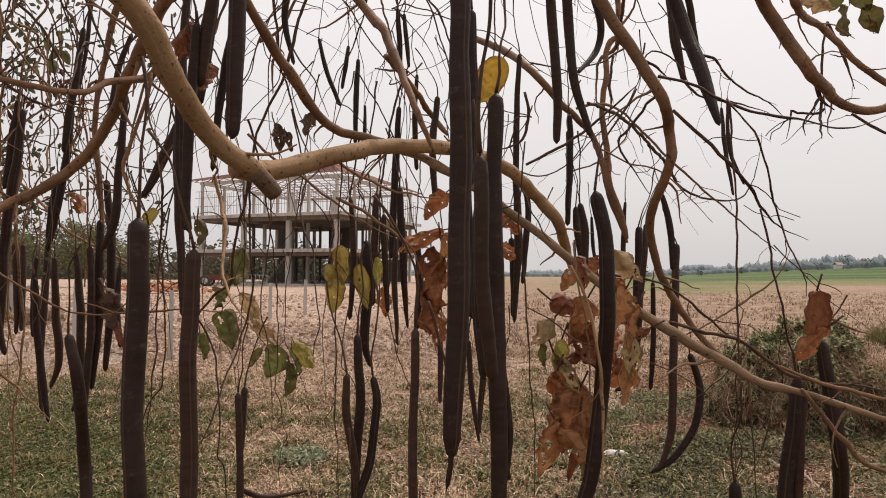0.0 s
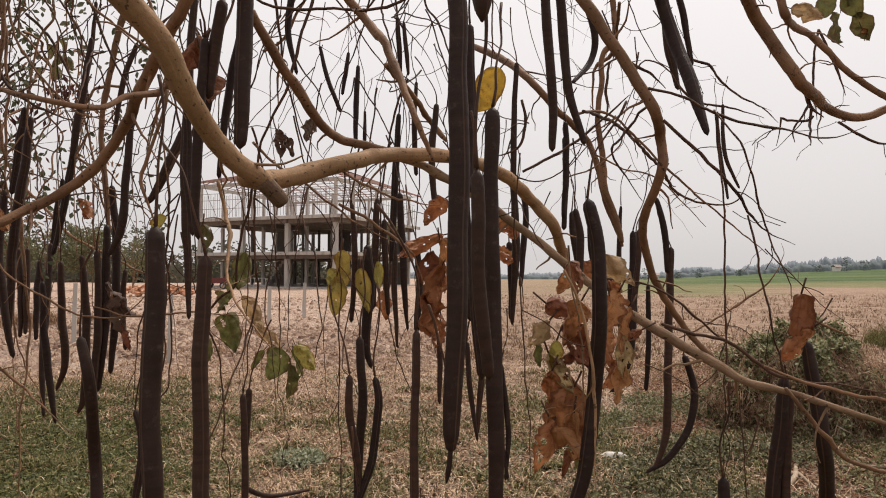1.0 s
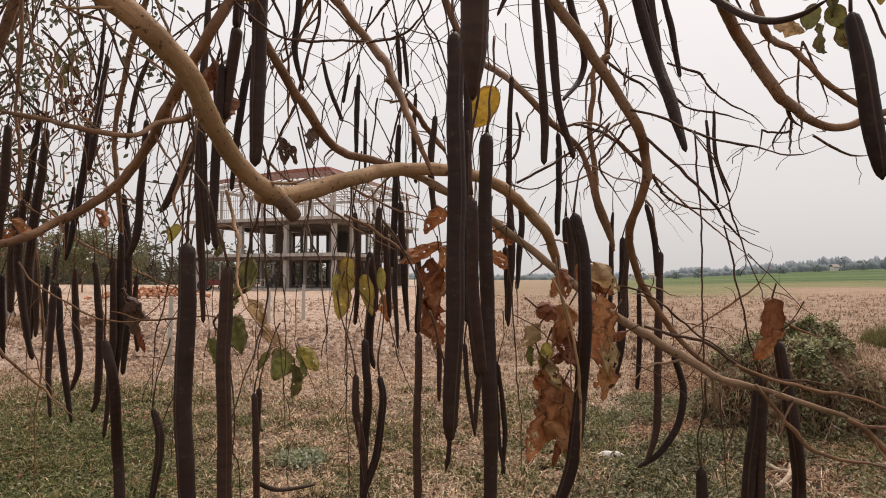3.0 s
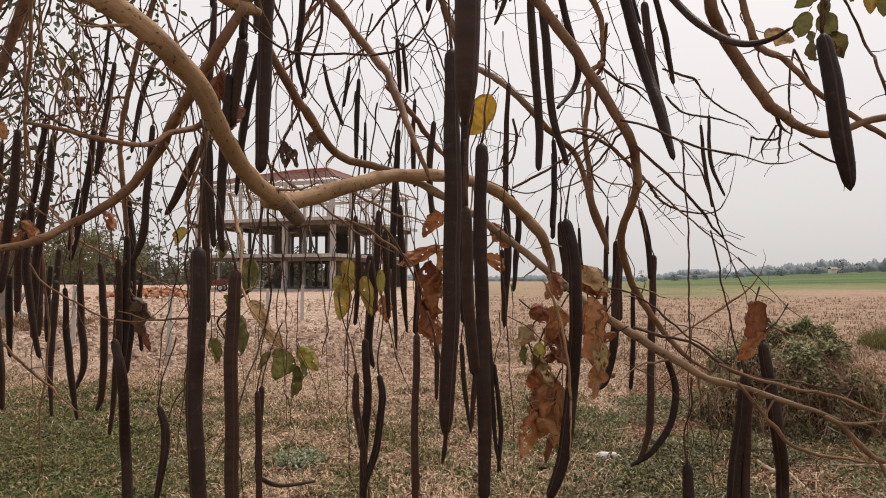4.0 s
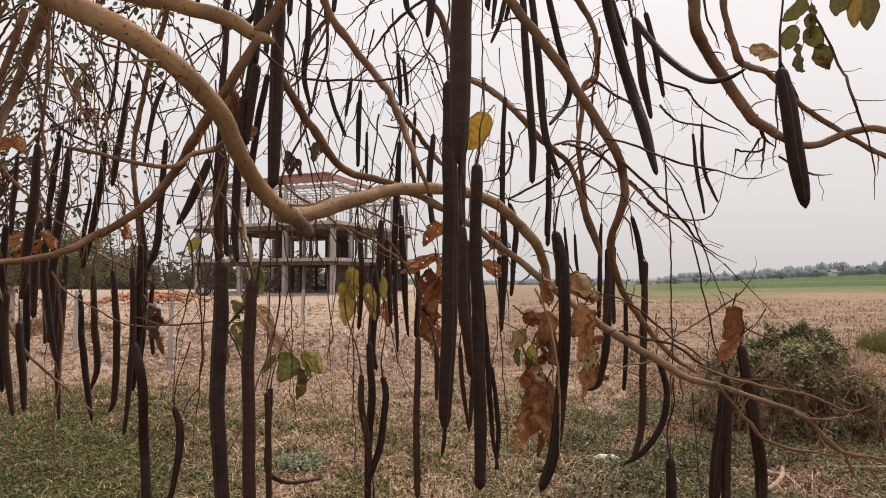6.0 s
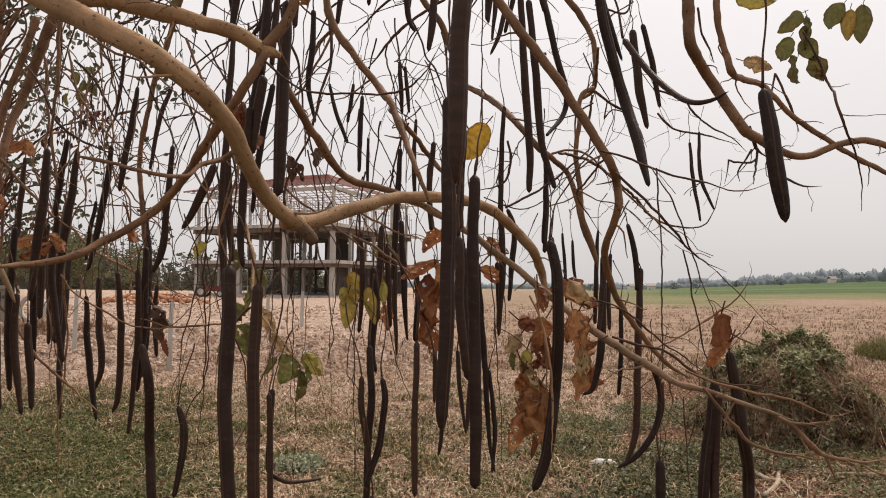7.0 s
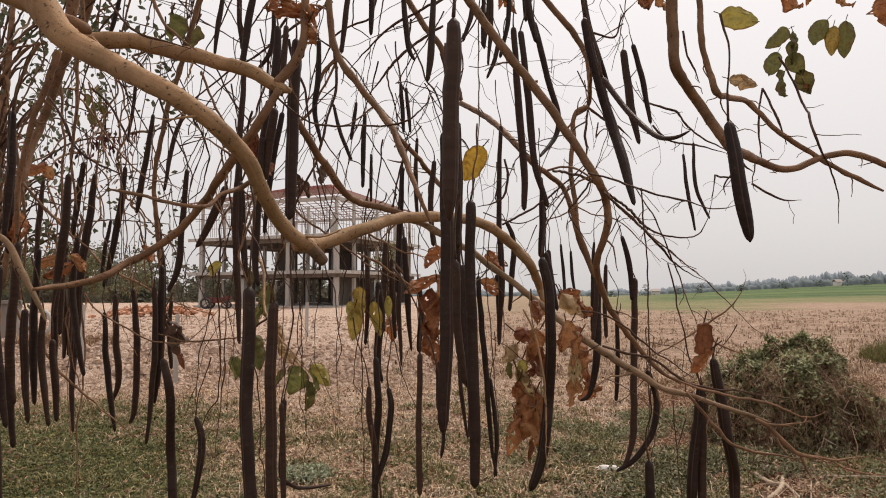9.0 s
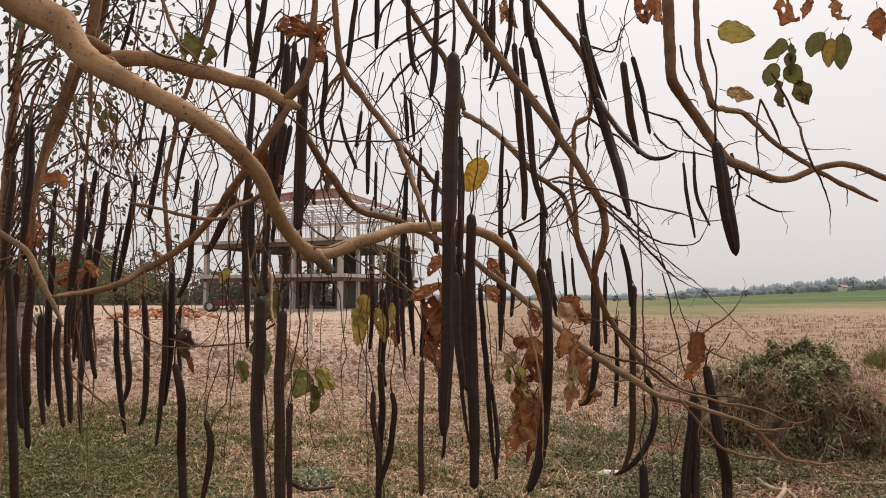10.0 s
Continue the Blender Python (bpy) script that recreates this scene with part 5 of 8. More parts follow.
pod([(-0.852, 1.000, 1.651, 0.0066), (-0.852, 1.000, 1.550, 0.0078), (-0.837, 1.000, 1.418, 0.0042)])
pod([(-0.946, 1.100, 1.641, 0.0065), (-0.949, 1.100, 1.526, 0.0084), (-0.933, 1.100, 1.344, 0.0052)])
pod([(-0.814, 1.000, 1.645, 0.0054), (-0.816, 1.000, 1.550, 0.0072), (-0.796, 1.000, 1.411, 0.0042)])
pod([(-0.855, 1.100, 1.581, 0.0067), (-0.848, 1.100, 1.493, 0.0078), (-0.839, 1.100, 1.400, 0.0045)])
pod([(-0.923, 1.300, 1.826, 0.0066), (-0.932, 1.300, 1.678, 0.0088), (-0.895, 1.300, 1.472, 0.0052)])
limb([(-0.180, 1.726, 2.764, 0.0111), (-0.093, 1.726, 2.626, 0.0111), (-0.036, 1.726, 2.537, 0.0111), (0.002, 1.726, 2.488, 0.0111), (0.040, 1.726, 2.391, 0.0121), (0.072, 1.726, 2.304, 0.0130)], BARK_DARK)
limb([(-0.557, 0.580, 2.084, 0.0083), (-0.545, 0.580, 2.078, 0.0104), (-0.519, 0.580, 2.068, 0.0108), (-0.498, 0.580, 2.058, 0.0100)], BARK_DARK)
limb([(-0.547, 0.630, 2.200, 0.0096), (-0.551, 0.630, 2.144, 0.0096), (-0.557, 0.630, 2.097, 0.0088)], BARK_DARK)
limb([(-0.990, 1.480, 2.720, 0.0159), (-1.055, 1.534, 2.520, 0.0156), (-1.095, 1.539, 2.438, 0.0150), (-1.131, 1.544, 2.344, 0.0144), (-1.158, 1.548, 2.266, 0.0139), (-1.182, 1.540, 2.173, 0.0132), (-1.190, 1.510, 2.095, 0.0123), (-1.187, 1.470, 1.970, 0.0107), (-1.196, 1.440, 1.800, 0.0090), (-1.205, 1.440, 1.690, 0.0073)], BARK_DARK)
twig([(-0.519, 0.620, 2.157, 0.0022), (-0.480, 0.620, 2.102, 0.0026), (-0.452, 0.620, 2.072, 0.0026), (-0.407, 0.620, 2.060, 0.0026), (-0.369, 0.620, 2.047, 0.0026)])
twig([(-0.443, 0.620, 2.166, 0.0035), (-0.417, 0.620, 2.102, 0.0039), (-0.394, 0.620, 2.072, 0.0035), (-0.360, 0.620, 2.045, 0.0030)], BARK_DARK)
limb([(-0.649, 1.403, 2.549, 0.0078), (-0.684, 1.403, 2.416, 0.0078), (-0.718, 1.403, 2.285, 0.0070), (-0.743, 1.403, 2.203, 0.0078), (-0.761, 1.403, 2.106, 0.0070), (-0.778, 1.403, 1.993, 0.0063), (-0.768, 1.403, 1.866, 0.0063), (-0.755, 1.403, 1.740, 0.0063)], BARK_DARK)
limb([(-0.850, 0.800, 1.827, 0.0052), (-0.786, 0.800, 1.791, 0.0054), (-0.753, 0.800, 1.765, 0.0056), (-0.725, 0.800, 1.713, 0.0058), (-0.699, 0.800, 1.664, 0.0040), (-0.684, 0.800, 1.633, 0.0021)], BARK_MID)
twig([(-1.076, 1.283, 1.679, 0.0036), (-1.052, 1.283, 1.621, 0.0044), (-1.006, 1.283, 1.570, 0.0044), (-0.944, 1.283, 1.484, 0.0044), (-0.854, 1.283, 1.406, 0.0036), (-0.701, 1.182, 1.346, 0.0027)], BARK_DARK)
twig([(-1.792, 2.637, 2.030, 0.0067), (-1.666, 2.637, 1.909, 0.0080), (-1.568, 2.637, 1.807, 0.0080), (-1.404, 2.637, 1.721, 0.0080), (-1.214, 2.637, 1.628, 0.0067), (-1.045, 2.637, 1.569, 0.0053)], BARK_DARK)
twig([(-0.731, 1.000, 1.681, 0.0024), (-0.705, 1.000, 1.645, 0.0024), (-0.644, 1.000, 1.609, 0.0024), (-0.577, 1.000, 1.579, 0.0024), (-0.505, 1.000, 1.591, 0.0018), (-0.429, 1.000, 1.681, 0.0018)], BARK_DARK)
twig([(-0.621, 1.100, 1.590, 0.0019), (-0.556, 1.100, 1.575, 0.0026), (-0.466, 1.100, 1.580, 0.0026), (-0.337, 1.100, 1.574, 0.0019)], BARK_DARK)
limb([(-0.230, 0.956, 2.367, 0.0064), (-0.227, 0.956, 2.317, 0.0064), (-0.220, 0.956, 2.243, 0.0070), (-0.210, 0.956, 2.175, 0.0076), (-0.167, 0.956, 2.108, 0.0076), (-0.119, 0.956, 2.047, 0.0076), (-0.085, 0.898, 1.991, 0.0072), (-0.059, 0.848, 1.919, 0.0064), (-0.036, 0.802, 1.858, 0.0046), (-0.012, 0.802, 1.800, 0.0036)], BARK_DARK)
limb([(-0.119, 1.283, 2.088, 0.0066), (-0.068, 1.403, 2.056, 0.0070), (-0.032, 1.548, 2.034, 0.0076), (0.011, 1.548, 1.982, 0.0068)], BARK_DARK)
twig([(-0.237, 0.607, 1.970, 0.0021), (-0.206, 0.607, 1.944, 0.0021), (-0.181, 0.633, 1.937, 0.0022), (-0.114, 0.633, 1.930, 0.0022), (-0.060, 0.633, 1.934, 0.0022), (-0.028, 0.607, 1.943, 0.0021), (0.003, 0.505, 1.956, 0.0015)])
twig([(0.027, 1.300, 2.452, 0.0052), (-0.049, 1.300, 2.411, 0.0052), (-0.125, 1.300, 2.369, 0.0044), (-0.185, 1.300, 2.310, 0.0044), (-0.233, 1.300, 2.255, 0.0037)])
twig([(0.012, 1.300, 2.371, 0.0044), (-0.019, 1.300, 2.353, 0.0052), (-0.087, 1.300, 2.302, 0.0052), (-0.139, 1.300, 2.241, 0.0052), (-0.184, 1.300, 2.187, 0.0044)])
twig([(-0.242, 1.150, 2.229, 0.0060), (-0.269, 1.150, 2.198, 0.0054), (-0.287, 1.150, 2.156, 0.0047), (-0.308, 1.150, 2.126, 0.0040)], BARK_DARK)
twig([(0.134, 1.021, 1.821, 0.0031), (0.202, 1.021, 1.858, 0.0031), (0.258, 1.021, 1.901, 0.0031), (0.314, 1.021, 1.951, 0.0031)])
limb([(0.309, 1.951, 2.835, 0.0113), (0.372, 1.951, 2.769, 0.0113), (0.424, 1.951, 2.703, 0.0123), (0.486, 1.951, 2.627, 0.0123), (0.537, 1.951, 2.530, 0.0103), (0.547, 1.951, 2.402, 0.0092), (0.538, 1.951, 2.348, 0.0092)], BARK_DARK)
limb([(0.431, 1.500, 2.215, 0.0074), (0.394, 1.500, 2.191, 0.0074), (0.388, 1.500, 2.109, 0.0074), (0.378, 1.500, 2.025, 0.0074), (0.390, 1.500, 1.941, 0.0083), (0.395, 1.500, 1.857, 0.0091), (0.424, 1.500, 1.774, 0.0083), (0.436, 1.500, 1.725, 0.0083)], BARK_DARK)
twig([(0.359, 1.200, 2.317, 0.0035), (0.430, 1.200, 2.297, 0.0035), (0.452, 1.200, 2.351, 0.0028), (0.496, 1.200, 2.399, 0.0028)])
twig([(0.447, 0.760, 1.605, 0.0020), (0.481, 0.760, 1.584, 0.0020), (0.520, 0.760, 1.574, 0.0015)], BARK_DARK)
twig([(0.845, 2.243, 1.418, 0.0035), (0.961, 2.243, 1.475, 0.0046), (1.101, 2.243, 1.566, 0.0058), (1.184, 2.243, 1.634, 0.0046), (1.228, 2.243, 1.715, 0.0035), (1.222, 2.243, 1.761, 0.0023)], BARK_DARK)
twig([(0.262, 1.000, 1.644, 0.0024), (0.334, 1.000, 1.632, 0.0024), (0.381, 1.000, 1.608, 0.0024), (0.451, 1.000, 1.549, 0.0030), (0.521, 1.000, 1.502, 0.0030)])
twig([(0.280, 0.780, 1.587, 0.0030), (0.330, 0.780, 1.572, 0.0030), (0.369, 0.780, 1.562, 0.0030), (0.428, 0.780, 1.523, 0.0030), (0.517, 0.780, 1.508, 0.0025), (0.615, 0.780, 1.494, 0.0015)])
twig([(0.168, 1.300, 2.019, 0.0044), (0.176, 1.300, 1.966, 0.0044), (0.159, 1.300, 1.914, 0.0044), (0.097, 1.300, 1.896, 0.0037)])
twig([(0.104, 1.200, 2.432, 0.0021), (0.097, 1.200, 2.286, 0.0021), (0.099, 1.200, 2.142, 0.0021), (0.095, 1.200, 2.014, 0.0021), (0.106, 1.200, 1.887, 0.0021)])
twig([(-0.348, 1.095, 1.824, 0.0015), (-0.344, 1.095, 1.676, 0.0015), (-0.347, 1.095, 1.569, 0.0015), (-0.352, 1.095, 1.443, 0.0015)])
twig([(-0.390, 0.900, 1.737, 0.0017), (-0.403, 0.900, 1.648, 0.0017), (-0.409, 0.900, 1.494, 0.0017), (-0.422, 0.900, 1.354, 0.0017)])
twig([(-0.496, 1.000, 1.801, 0.0018), (-0.465, 1.000, 1.693, 0.0018), (-0.492, 1.000, 1.549, 0.0018), (-0.499, 1.000, 1.438, 0.0018)])
twig([(-0.511, 1.403, 1.860, 0.0050), (-0.493, 1.403, 1.784, 0.0063), (-0.441, 1.283, 1.727, 0.0063), (-0.412, 1.182, 1.657, 0.0042), (-0.365, 1.095, 1.598, 0.0039), (-0.307, 1.021, 1.556, 0.0036), (-0.266, 1.021, 1.510, 0.0018)], BARK)
twig([(-0.162, 0.956, 1.759, 0.0034), (-0.123, 0.956, 1.738, 0.0038), (-0.089, 0.956, 1.716, 0.0038), (-0.055, 0.956, 1.691, 0.0034), (-0.037, 0.956, 1.657, 0.0026), (-0.027, 0.956, 1.631, 0.0021)], BARK_DARK)
twig([(-0.157, 0.898, 1.809, 0.0032), (-0.116, 0.898, 1.781, 0.0028), (-0.079, 0.848, 1.761, 0.0026), (-0.032, 0.802, 1.743, 0.0021), (-0.003, 0.802, 1.741, 0.0018)], BARK_DARK)
twig([(-0.131, 1.400, 1.772, 0.0038), (-0.105, 1.400, 1.735, 0.0044), (-0.068, 1.400, 1.707, 0.0044), (-0.030, 1.400, 1.698, 0.0031)], BARK_DARK)
pod([(-0.830, 1.300, 2.463, 0.0044), (-0.846, 1.300, 2.390, 0.0059), (-0.863, 1.300, 2.340, 0.0037)])
pod([(-1.101, 1.951, 2.513, 0.0051), (-1.111, 1.951, 2.363, 0.0062), (-1.131, 1.951, 2.223, 0.0041)])
pod([(-0.691, 1.200, 2.115, 0.0042), (-0.699, 1.200, 2.044, 0.0062), (-0.717, 1.200, 1.930, 0.0069), (-0.726, 1.200, 1.871, 0.0042)])
pod([(-0.698, 1.400, 2.178, 0.0047), (-0.727, 1.400, 2.089, 0.0063), (-0.750, 1.400, 1.955, 0.0039)])
pod([(-0.528, 1.200, 2.405, 0.0048), (-0.537, 1.200, 2.332, 0.0062), (-0.545, 1.200, 2.259, 0.0035)])
pod([(-0.520, 1.300, 2.498, 0.0059), (-0.518, 1.300, 2.389, 0.0066), (-0.510, 1.300, 2.308, 0.0044)])
pod([(-0.387, 1.000, 2.351, 0.0066), (-0.404, 1.000, 2.236, 0.0078), (-0.414, 1.000, 2.145, 0.0048)])
pod([(-0.408, 1.000, 2.160, 0.0048), (-0.411, 1.000, 2.085, 0.0060), (-0.417, 1.000, 1.961, 0.0066), (-0.423, 1.000, 1.813, 0.0072), (-0.415, 1.000, 1.693, 0.0066), (-0.411, 1.000, 1.575, 0.0036)])
pod([(-0.375, 1.100, 2.331, 0.0045), (-0.380, 1.100, 2.236, 0.0058), (-0.413, 1.100, 2.182, 0.0032)])
pod([(-0.286, 0.800, 2.161, 0.0056), (-0.288, 0.800, 2.091, 0.0077), (-0.294, 0.800, 2.011, 0.0062)])
pod([(-0.296, 0.900, 2.205, 0.0050), (-0.300, 0.900, 2.137, 0.0061), (-0.305, 0.900, 2.061, 0.0045)])
pod([(-0.328, 0.900, 2.056, 0.0061), (-0.340, 0.900, 1.964, 0.0073), (-0.350, 0.900, 1.884, 0.0050)])
pod([(-0.314, 0.950, 2.046, 0.0052), (-0.330, 0.950, 1.962, 0.0064), (-0.341, 0.950, 1.879, 0.0058), (-0.348, 0.950, 1.797, 0.0035)])
pod([(-0.272, 1.100, 2.256, 0.0052), (-0.273, 1.100, 2.168, 0.0065), (-0.279, 1.100, 2.087, 0.0058), (-0.262, 1.100, 2.009, 0.0032)])
pod([(-0.200, 1.100, 2.413, 0.0052), (-0.212, 1.100, 2.303, 0.0065), (-0.221, 1.100, 2.222, 0.0045)])
pod([(-0.152, 1.100, 2.399, 0.0058), (-0.152, 1.100, 2.317, 0.0065), (-0.153, 1.100, 2.264, 0.0039)])
pod([(-0.073, 1.000, 2.363, 0.0054), (-0.069, 1.000, 2.261, 0.0060), (-0.063, 1.000, 2.197, 0.0054), (-0.048, 1.000, 2.167, 0.0030)])
pod([(-0.006, 0.800, 2.263, 0.0046), (-0.008, 0.800, 2.176, 0.0056), (-0.012, 0.800, 2.101, 0.0062), (-0.018, 0.800, 2.054, 0.0036)])
pod([(-0.118, 1.600, 2.322, 0.0052), (-0.113, 1.600, 2.241, 0.0070), (-0.109, 1.600, 2.163, 0.0044)])
pod([(-0.102, 1.600, 2.308, 0.0044), (-0.095, 1.600, 2.232, 0.0061), (-0.088, 1.600, 2.165, 0.0035)])
pod([(-0.275, 1.000, 2.332, 0.0048), (-0.284, 1.000, 2.249, 0.0060), (-0.287, 1.000, 2.173, 0.0054)])
pod([(-0.360, 1.800, 2.317, 0.0048), (-0.336, 1.800, 2.218, 0.0067), (-0.296, 1.800, 2.119, 0.0058)])
pod([(-0.314, 2.300, 2.426, 0.0071), (-0.320, 2.300, 2.292, 0.0107), (-0.323, 2.300, 2.110, 0.0071)])
pod([(-0.350, 2.300, 2.475, 0.0059), (-0.359, 2.300, 2.402, 0.0083), (-0.373, 2.300, 2.311, 0.0059)])
pod([(-0.288, 2.300, 2.255, 0.0047), (-0.288, 2.300, 2.146, 0.0071), (-0.289, 2.300, 2.050, 0.0047)])
pod([(-0.106, 1.500, 2.042, 0.0058), (-0.112, 1.500, 1.925, 0.0083), (-0.118, 1.500, 1.775, 0.0083), (-0.124, 1.500, 1.676, 0.0050)])
pod([(-0.068, 1.600, 2.151, 0.0044), (-0.073, 1.600, 2.026, 0.0070), (-0.068, 1.600, 1.902, 0.0052)])
pod([(-0.013, 1.400, 2.039, 0.0063), (-0.024, 1.400, 1.912, 0.0078), (-0.017, 1.400, 1.802, 0.0063)])
pod([(0.086, 1.200, 2.462, 0.0055), (0.080, 1.200, 2.359, 0.0062), (0.060, 1.200, 2.288, 0.0035)])
pod([(0.115, 1.200, 2.462, 0.0042), (0.111, 1.200, 2.344, 0.0055), (0.108, 1.200, 2.276, 0.0035)])
pod([(0.130, 1.200, 2.462, 0.0055), (0.129, 1.200, 2.330, 0.0062), (0.120, 1.200, 2.228, 0.0028)])
pod([(0.176, 1.200, 2.462, 0.0055), (0.172, 1.200, 2.344, 0.0062), (0.150, 1.200, 2.247, 0.0042)])
pod([(0.188, 1.000, 2.375, 0.0072), (0.188, 1.000, 2.298, 0.0078), (0.187, 1.000, 2.251, 0.0048)])
pod([(0.284, 0.898, 2.311, 0.0050), (0.292, 0.898, 2.217, 0.0061), (0.313, 0.898, 2.135, 0.0056), (0.334, 0.898, 2.077, 0.0022)])
pod([(0.170, 1.403, 2.136, 0.0055), (0.164, 1.403, 1.992, 0.0070), (0.162, 1.403, 1.849, 0.0078), (0.167, 1.403, 1.692, 0.0094), (0.158, 1.403, 1.534, 0.0047)])
pod([(0.238, 1.951, 1.929, 0.0072), (0.262, 1.951, 1.857, 0.0092), (0.257, 1.951, 1.754, 0.0103), (0.245, 1.951, 1.607, 0.0062)])
pod([(0.294, 1.400, 1.793, 0.0063), (0.299, 1.400, 1.723, 0.0078), (0.315, 1.400, 1.627, 0.0055)])
pod([(0.478, 2.200, 1.867, 0.0046), (0.488, 2.200, 1.738, 0.0068), (0.493, 2.200, 1.597, 0.0034)])
pod([(0.517, 2.200, 1.840, 0.0046), (0.522, 2.200, 1.738, 0.0068), (0.536, 2.200, 1.633, 0.0034)])
pod([(0.491, 1.700, 1.838, 0.0037), (0.486, 1.700, 1.765, 0.0064), (0.484, 1.700, 1.656, 0.0073), (0.479, 1.700, 1.547, 0.0055)])
pod([(0.501, 1.600, 1.761, 0.0052), (0.496, 1.600, 1.657, 0.0070), (0.497, 1.600, 1.537, 0.0052)])
pod([(0.261, 1.300, 1.974, 0.0052), (0.262, 1.300, 1.869, 0.0066), (0.257, 1.300, 1.765, 0.0052)])
pod([(0.040, 0.950, 1.879, 0.0046), (0.036, 0.950, 1.785, 0.0064), (0.040, 0.950, 1.692, 0.0070), (0.043, 0.950, 1.577, 0.0052)])
pod([(0.104, 1.400, 1.723, 0.0063), (0.111, 1.400, 1.599, 0.0078), (0.122, 1.400, 1.476, 0.0078), (0.130, 1.400, 1.325, 0.0063), (0.147, 1.400, 1.190, 0.0031)])
pod([(0.072, 1.200, 1.528, 0.0042), (0.076, 1.200, 1.447, 0.0062), (0.067, 1.200, 1.340, 0.0042)])
pod([(-0.137, 1.300, 1.810, 0.0059), (-0.142, 1.300, 1.692, 0.0081), (-0.145, 1.300, 1.576, 0.0066)])
pod([(-0.177, 1.200, 1.789, 0.0042), (-0.169, 1.200, 1.679, 0.0062), (-0.175, 1.200, 1.555, 0.0042)])
pod([(-0.122, 1.300, 1.766, 0.0052), (-0.119, 1.300, 1.663, 0.0066), (-0.112, 1.300, 1.561, 0.0044)])
pod([(0.530, 1.600, 1.623, 0.0052), (0.530, 1.600, 1.486, 0.0070), (0.524, 1.600, 1.350, 0.0052)])
pod([(-0.940, 1.100, 1.797, 0.0071), (-0.945, 1.100, 1.667, 0.0091), (-0.948, 1.100, 1.539, 0.0091), (-0.934, 1.100, 1.438, 0.0052)])
pod([(-0.909, 1.000, 1.741, 0.0072), (-0.913, 1.000, 1.621, 0.0090), (-0.898, 1.000, 1.502, 0.0084), (-0.881, 1.000, 1.408, 0.0048)])
pod([(-0.956, 1.200, 1.790, 0.0062), (-0.961, 1.200, 1.666, 0.0083), (-0.960, 1.200, 1.529, 0.0083), (-0.953, 1.200, 1.420, 0.0048)])
pod([(-1.036, 1.400, 1.662, 0.0070), (-1.035, 1.400, 1.569, 0.0078), (-1.028, 1.400, 1.461, 0.0047)])
pod([(-0.902, 1.400, 1.631, 0.0055), (-0.893, 1.400, 1.507, 0.0078), (-0.877, 1.400, 1.385, 0.0070), (-0.864, 1.400, 1.312, 0.0031)])
pod([(-1.084, 1.600, 2.081, 0.0070), (-1.098, 1.600, 1.974, 0.0087), (-1.111, 1.600, 1.851, 0.0070)])
pod([(-1.102, 1.800, 1.925, 0.0048), (-1.118, 1.800, 1.828, 0.0067), (-1.128, 1.800, 1.732, 0.0048)])
pod([(-0.706, 1.300, 1.752, 0.0066), (-0.705, 1.300, 1.634, 0.0088), (-0.706, 1.300, 1.518, 0.0081), (-0.717, 1.300, 1.403, 0.0044)])
pod([(-0.765, 1.500, 1.660, 0.0050), (-0.769, 1.500, 1.578, 0.0066), (-0.762, 1.500, 1.464, 0.0050)])
pod([(-1.069, 1.500, 1.826, 0.0074), (-1.081, 1.500, 1.693, 0.0099), (-1.079, 1.500, 1.562, 0.0074)])
pod([(-1.134, 1.300, 2.022, 0.0074), (-1.143, 1.300, 1.901, 0.0096), (-1.151, 1.300, 1.767, 0.0074)])
pod([(-1.269, 1.700, 2.045, 0.0055), (-1.278, 1.700, 1.915, 0.0082), (-1.285, 1.700, 1.785, 0.0064)])
pod([(-0.100, 0.800, 1.330, 0.0062), (-0.108, 0.800, 1.283, 0.0062)])
limb([(-0.896, 1.150, 2.252, 0.0083), (-0.924, 1.150, 2.156, 0.0078), (-0.948, 1.150, 2.088, 0.0068), (-0.963, 1.150, 2.020, 0.0073), (-0.976, 1.150, 1.952, 0.0064), (-0.978, 1.150, 1.845, 0.0054), (-0.964, 1.150, 1.738, 0.0044)], BARK_DARK)
limb([(-1.038, 1.300, 2.333, 0.0054), (-1.073, 1.300, 2.264, 0.0048), (-1.098, 1.300, 2.159, 0.0043), (-1.080, 1.300, 2.009, 0.0038), (-1.056, 1.300, 1.861, 0.0038), (-1.058, 1.300, 1.714, 0.0033)], BARK_DARK)
limb([(-0.934, 1.300, 2.478, 0.0064), (-0.927, 1.300, 2.371, 0.0059), (-0.939, 1.300, 2.279, 0.0048), (-0.935, 1.300, 2.158, 0.0043), (-0.945, 1.300, 2.023, 0.0038), (-0.925, 1.300, 1.890, 0.0033)], BARK_DARK)
pod([(-0.824, 0.900, 2.037, 0.0044), (-0.824, 0.900, 1.941, 0.0071), (-0.829, 0.900, 1.852, 0.0071), (-0.833, 0.900, 1.785, 0.0044)])
twig([(-1.068, 1.300, 1.964, 0.0044), (-1.029, 1.300, 1.920, 0.0051), (-0.983, 1.300, 1.875, 0.0051), (-0.923, 1.300, 1.816, 0.0044), (-0.848, 1.300, 1.772, 0.0029)], BARK_DARK)
twig([(-1.073, 1.400, 2.219, 0.0046), (-1.039, 1.400, 2.171, 0.0046), (-0.989, 1.400, 2.075, 0.0046), (-0.940, 1.400, 2.036, 0.0046), (-0.845, 1.400, 1.996, 0.0031), (-0.751, 1.400, 1.972, 0.0023)])
twig([(-1.016, 1.100, 2.141, 0.0032), (-0.941, 1.100, 2.234, 0.0045), (-0.890, 1.100, 2.253, 0.0045)], BARK_DARK)
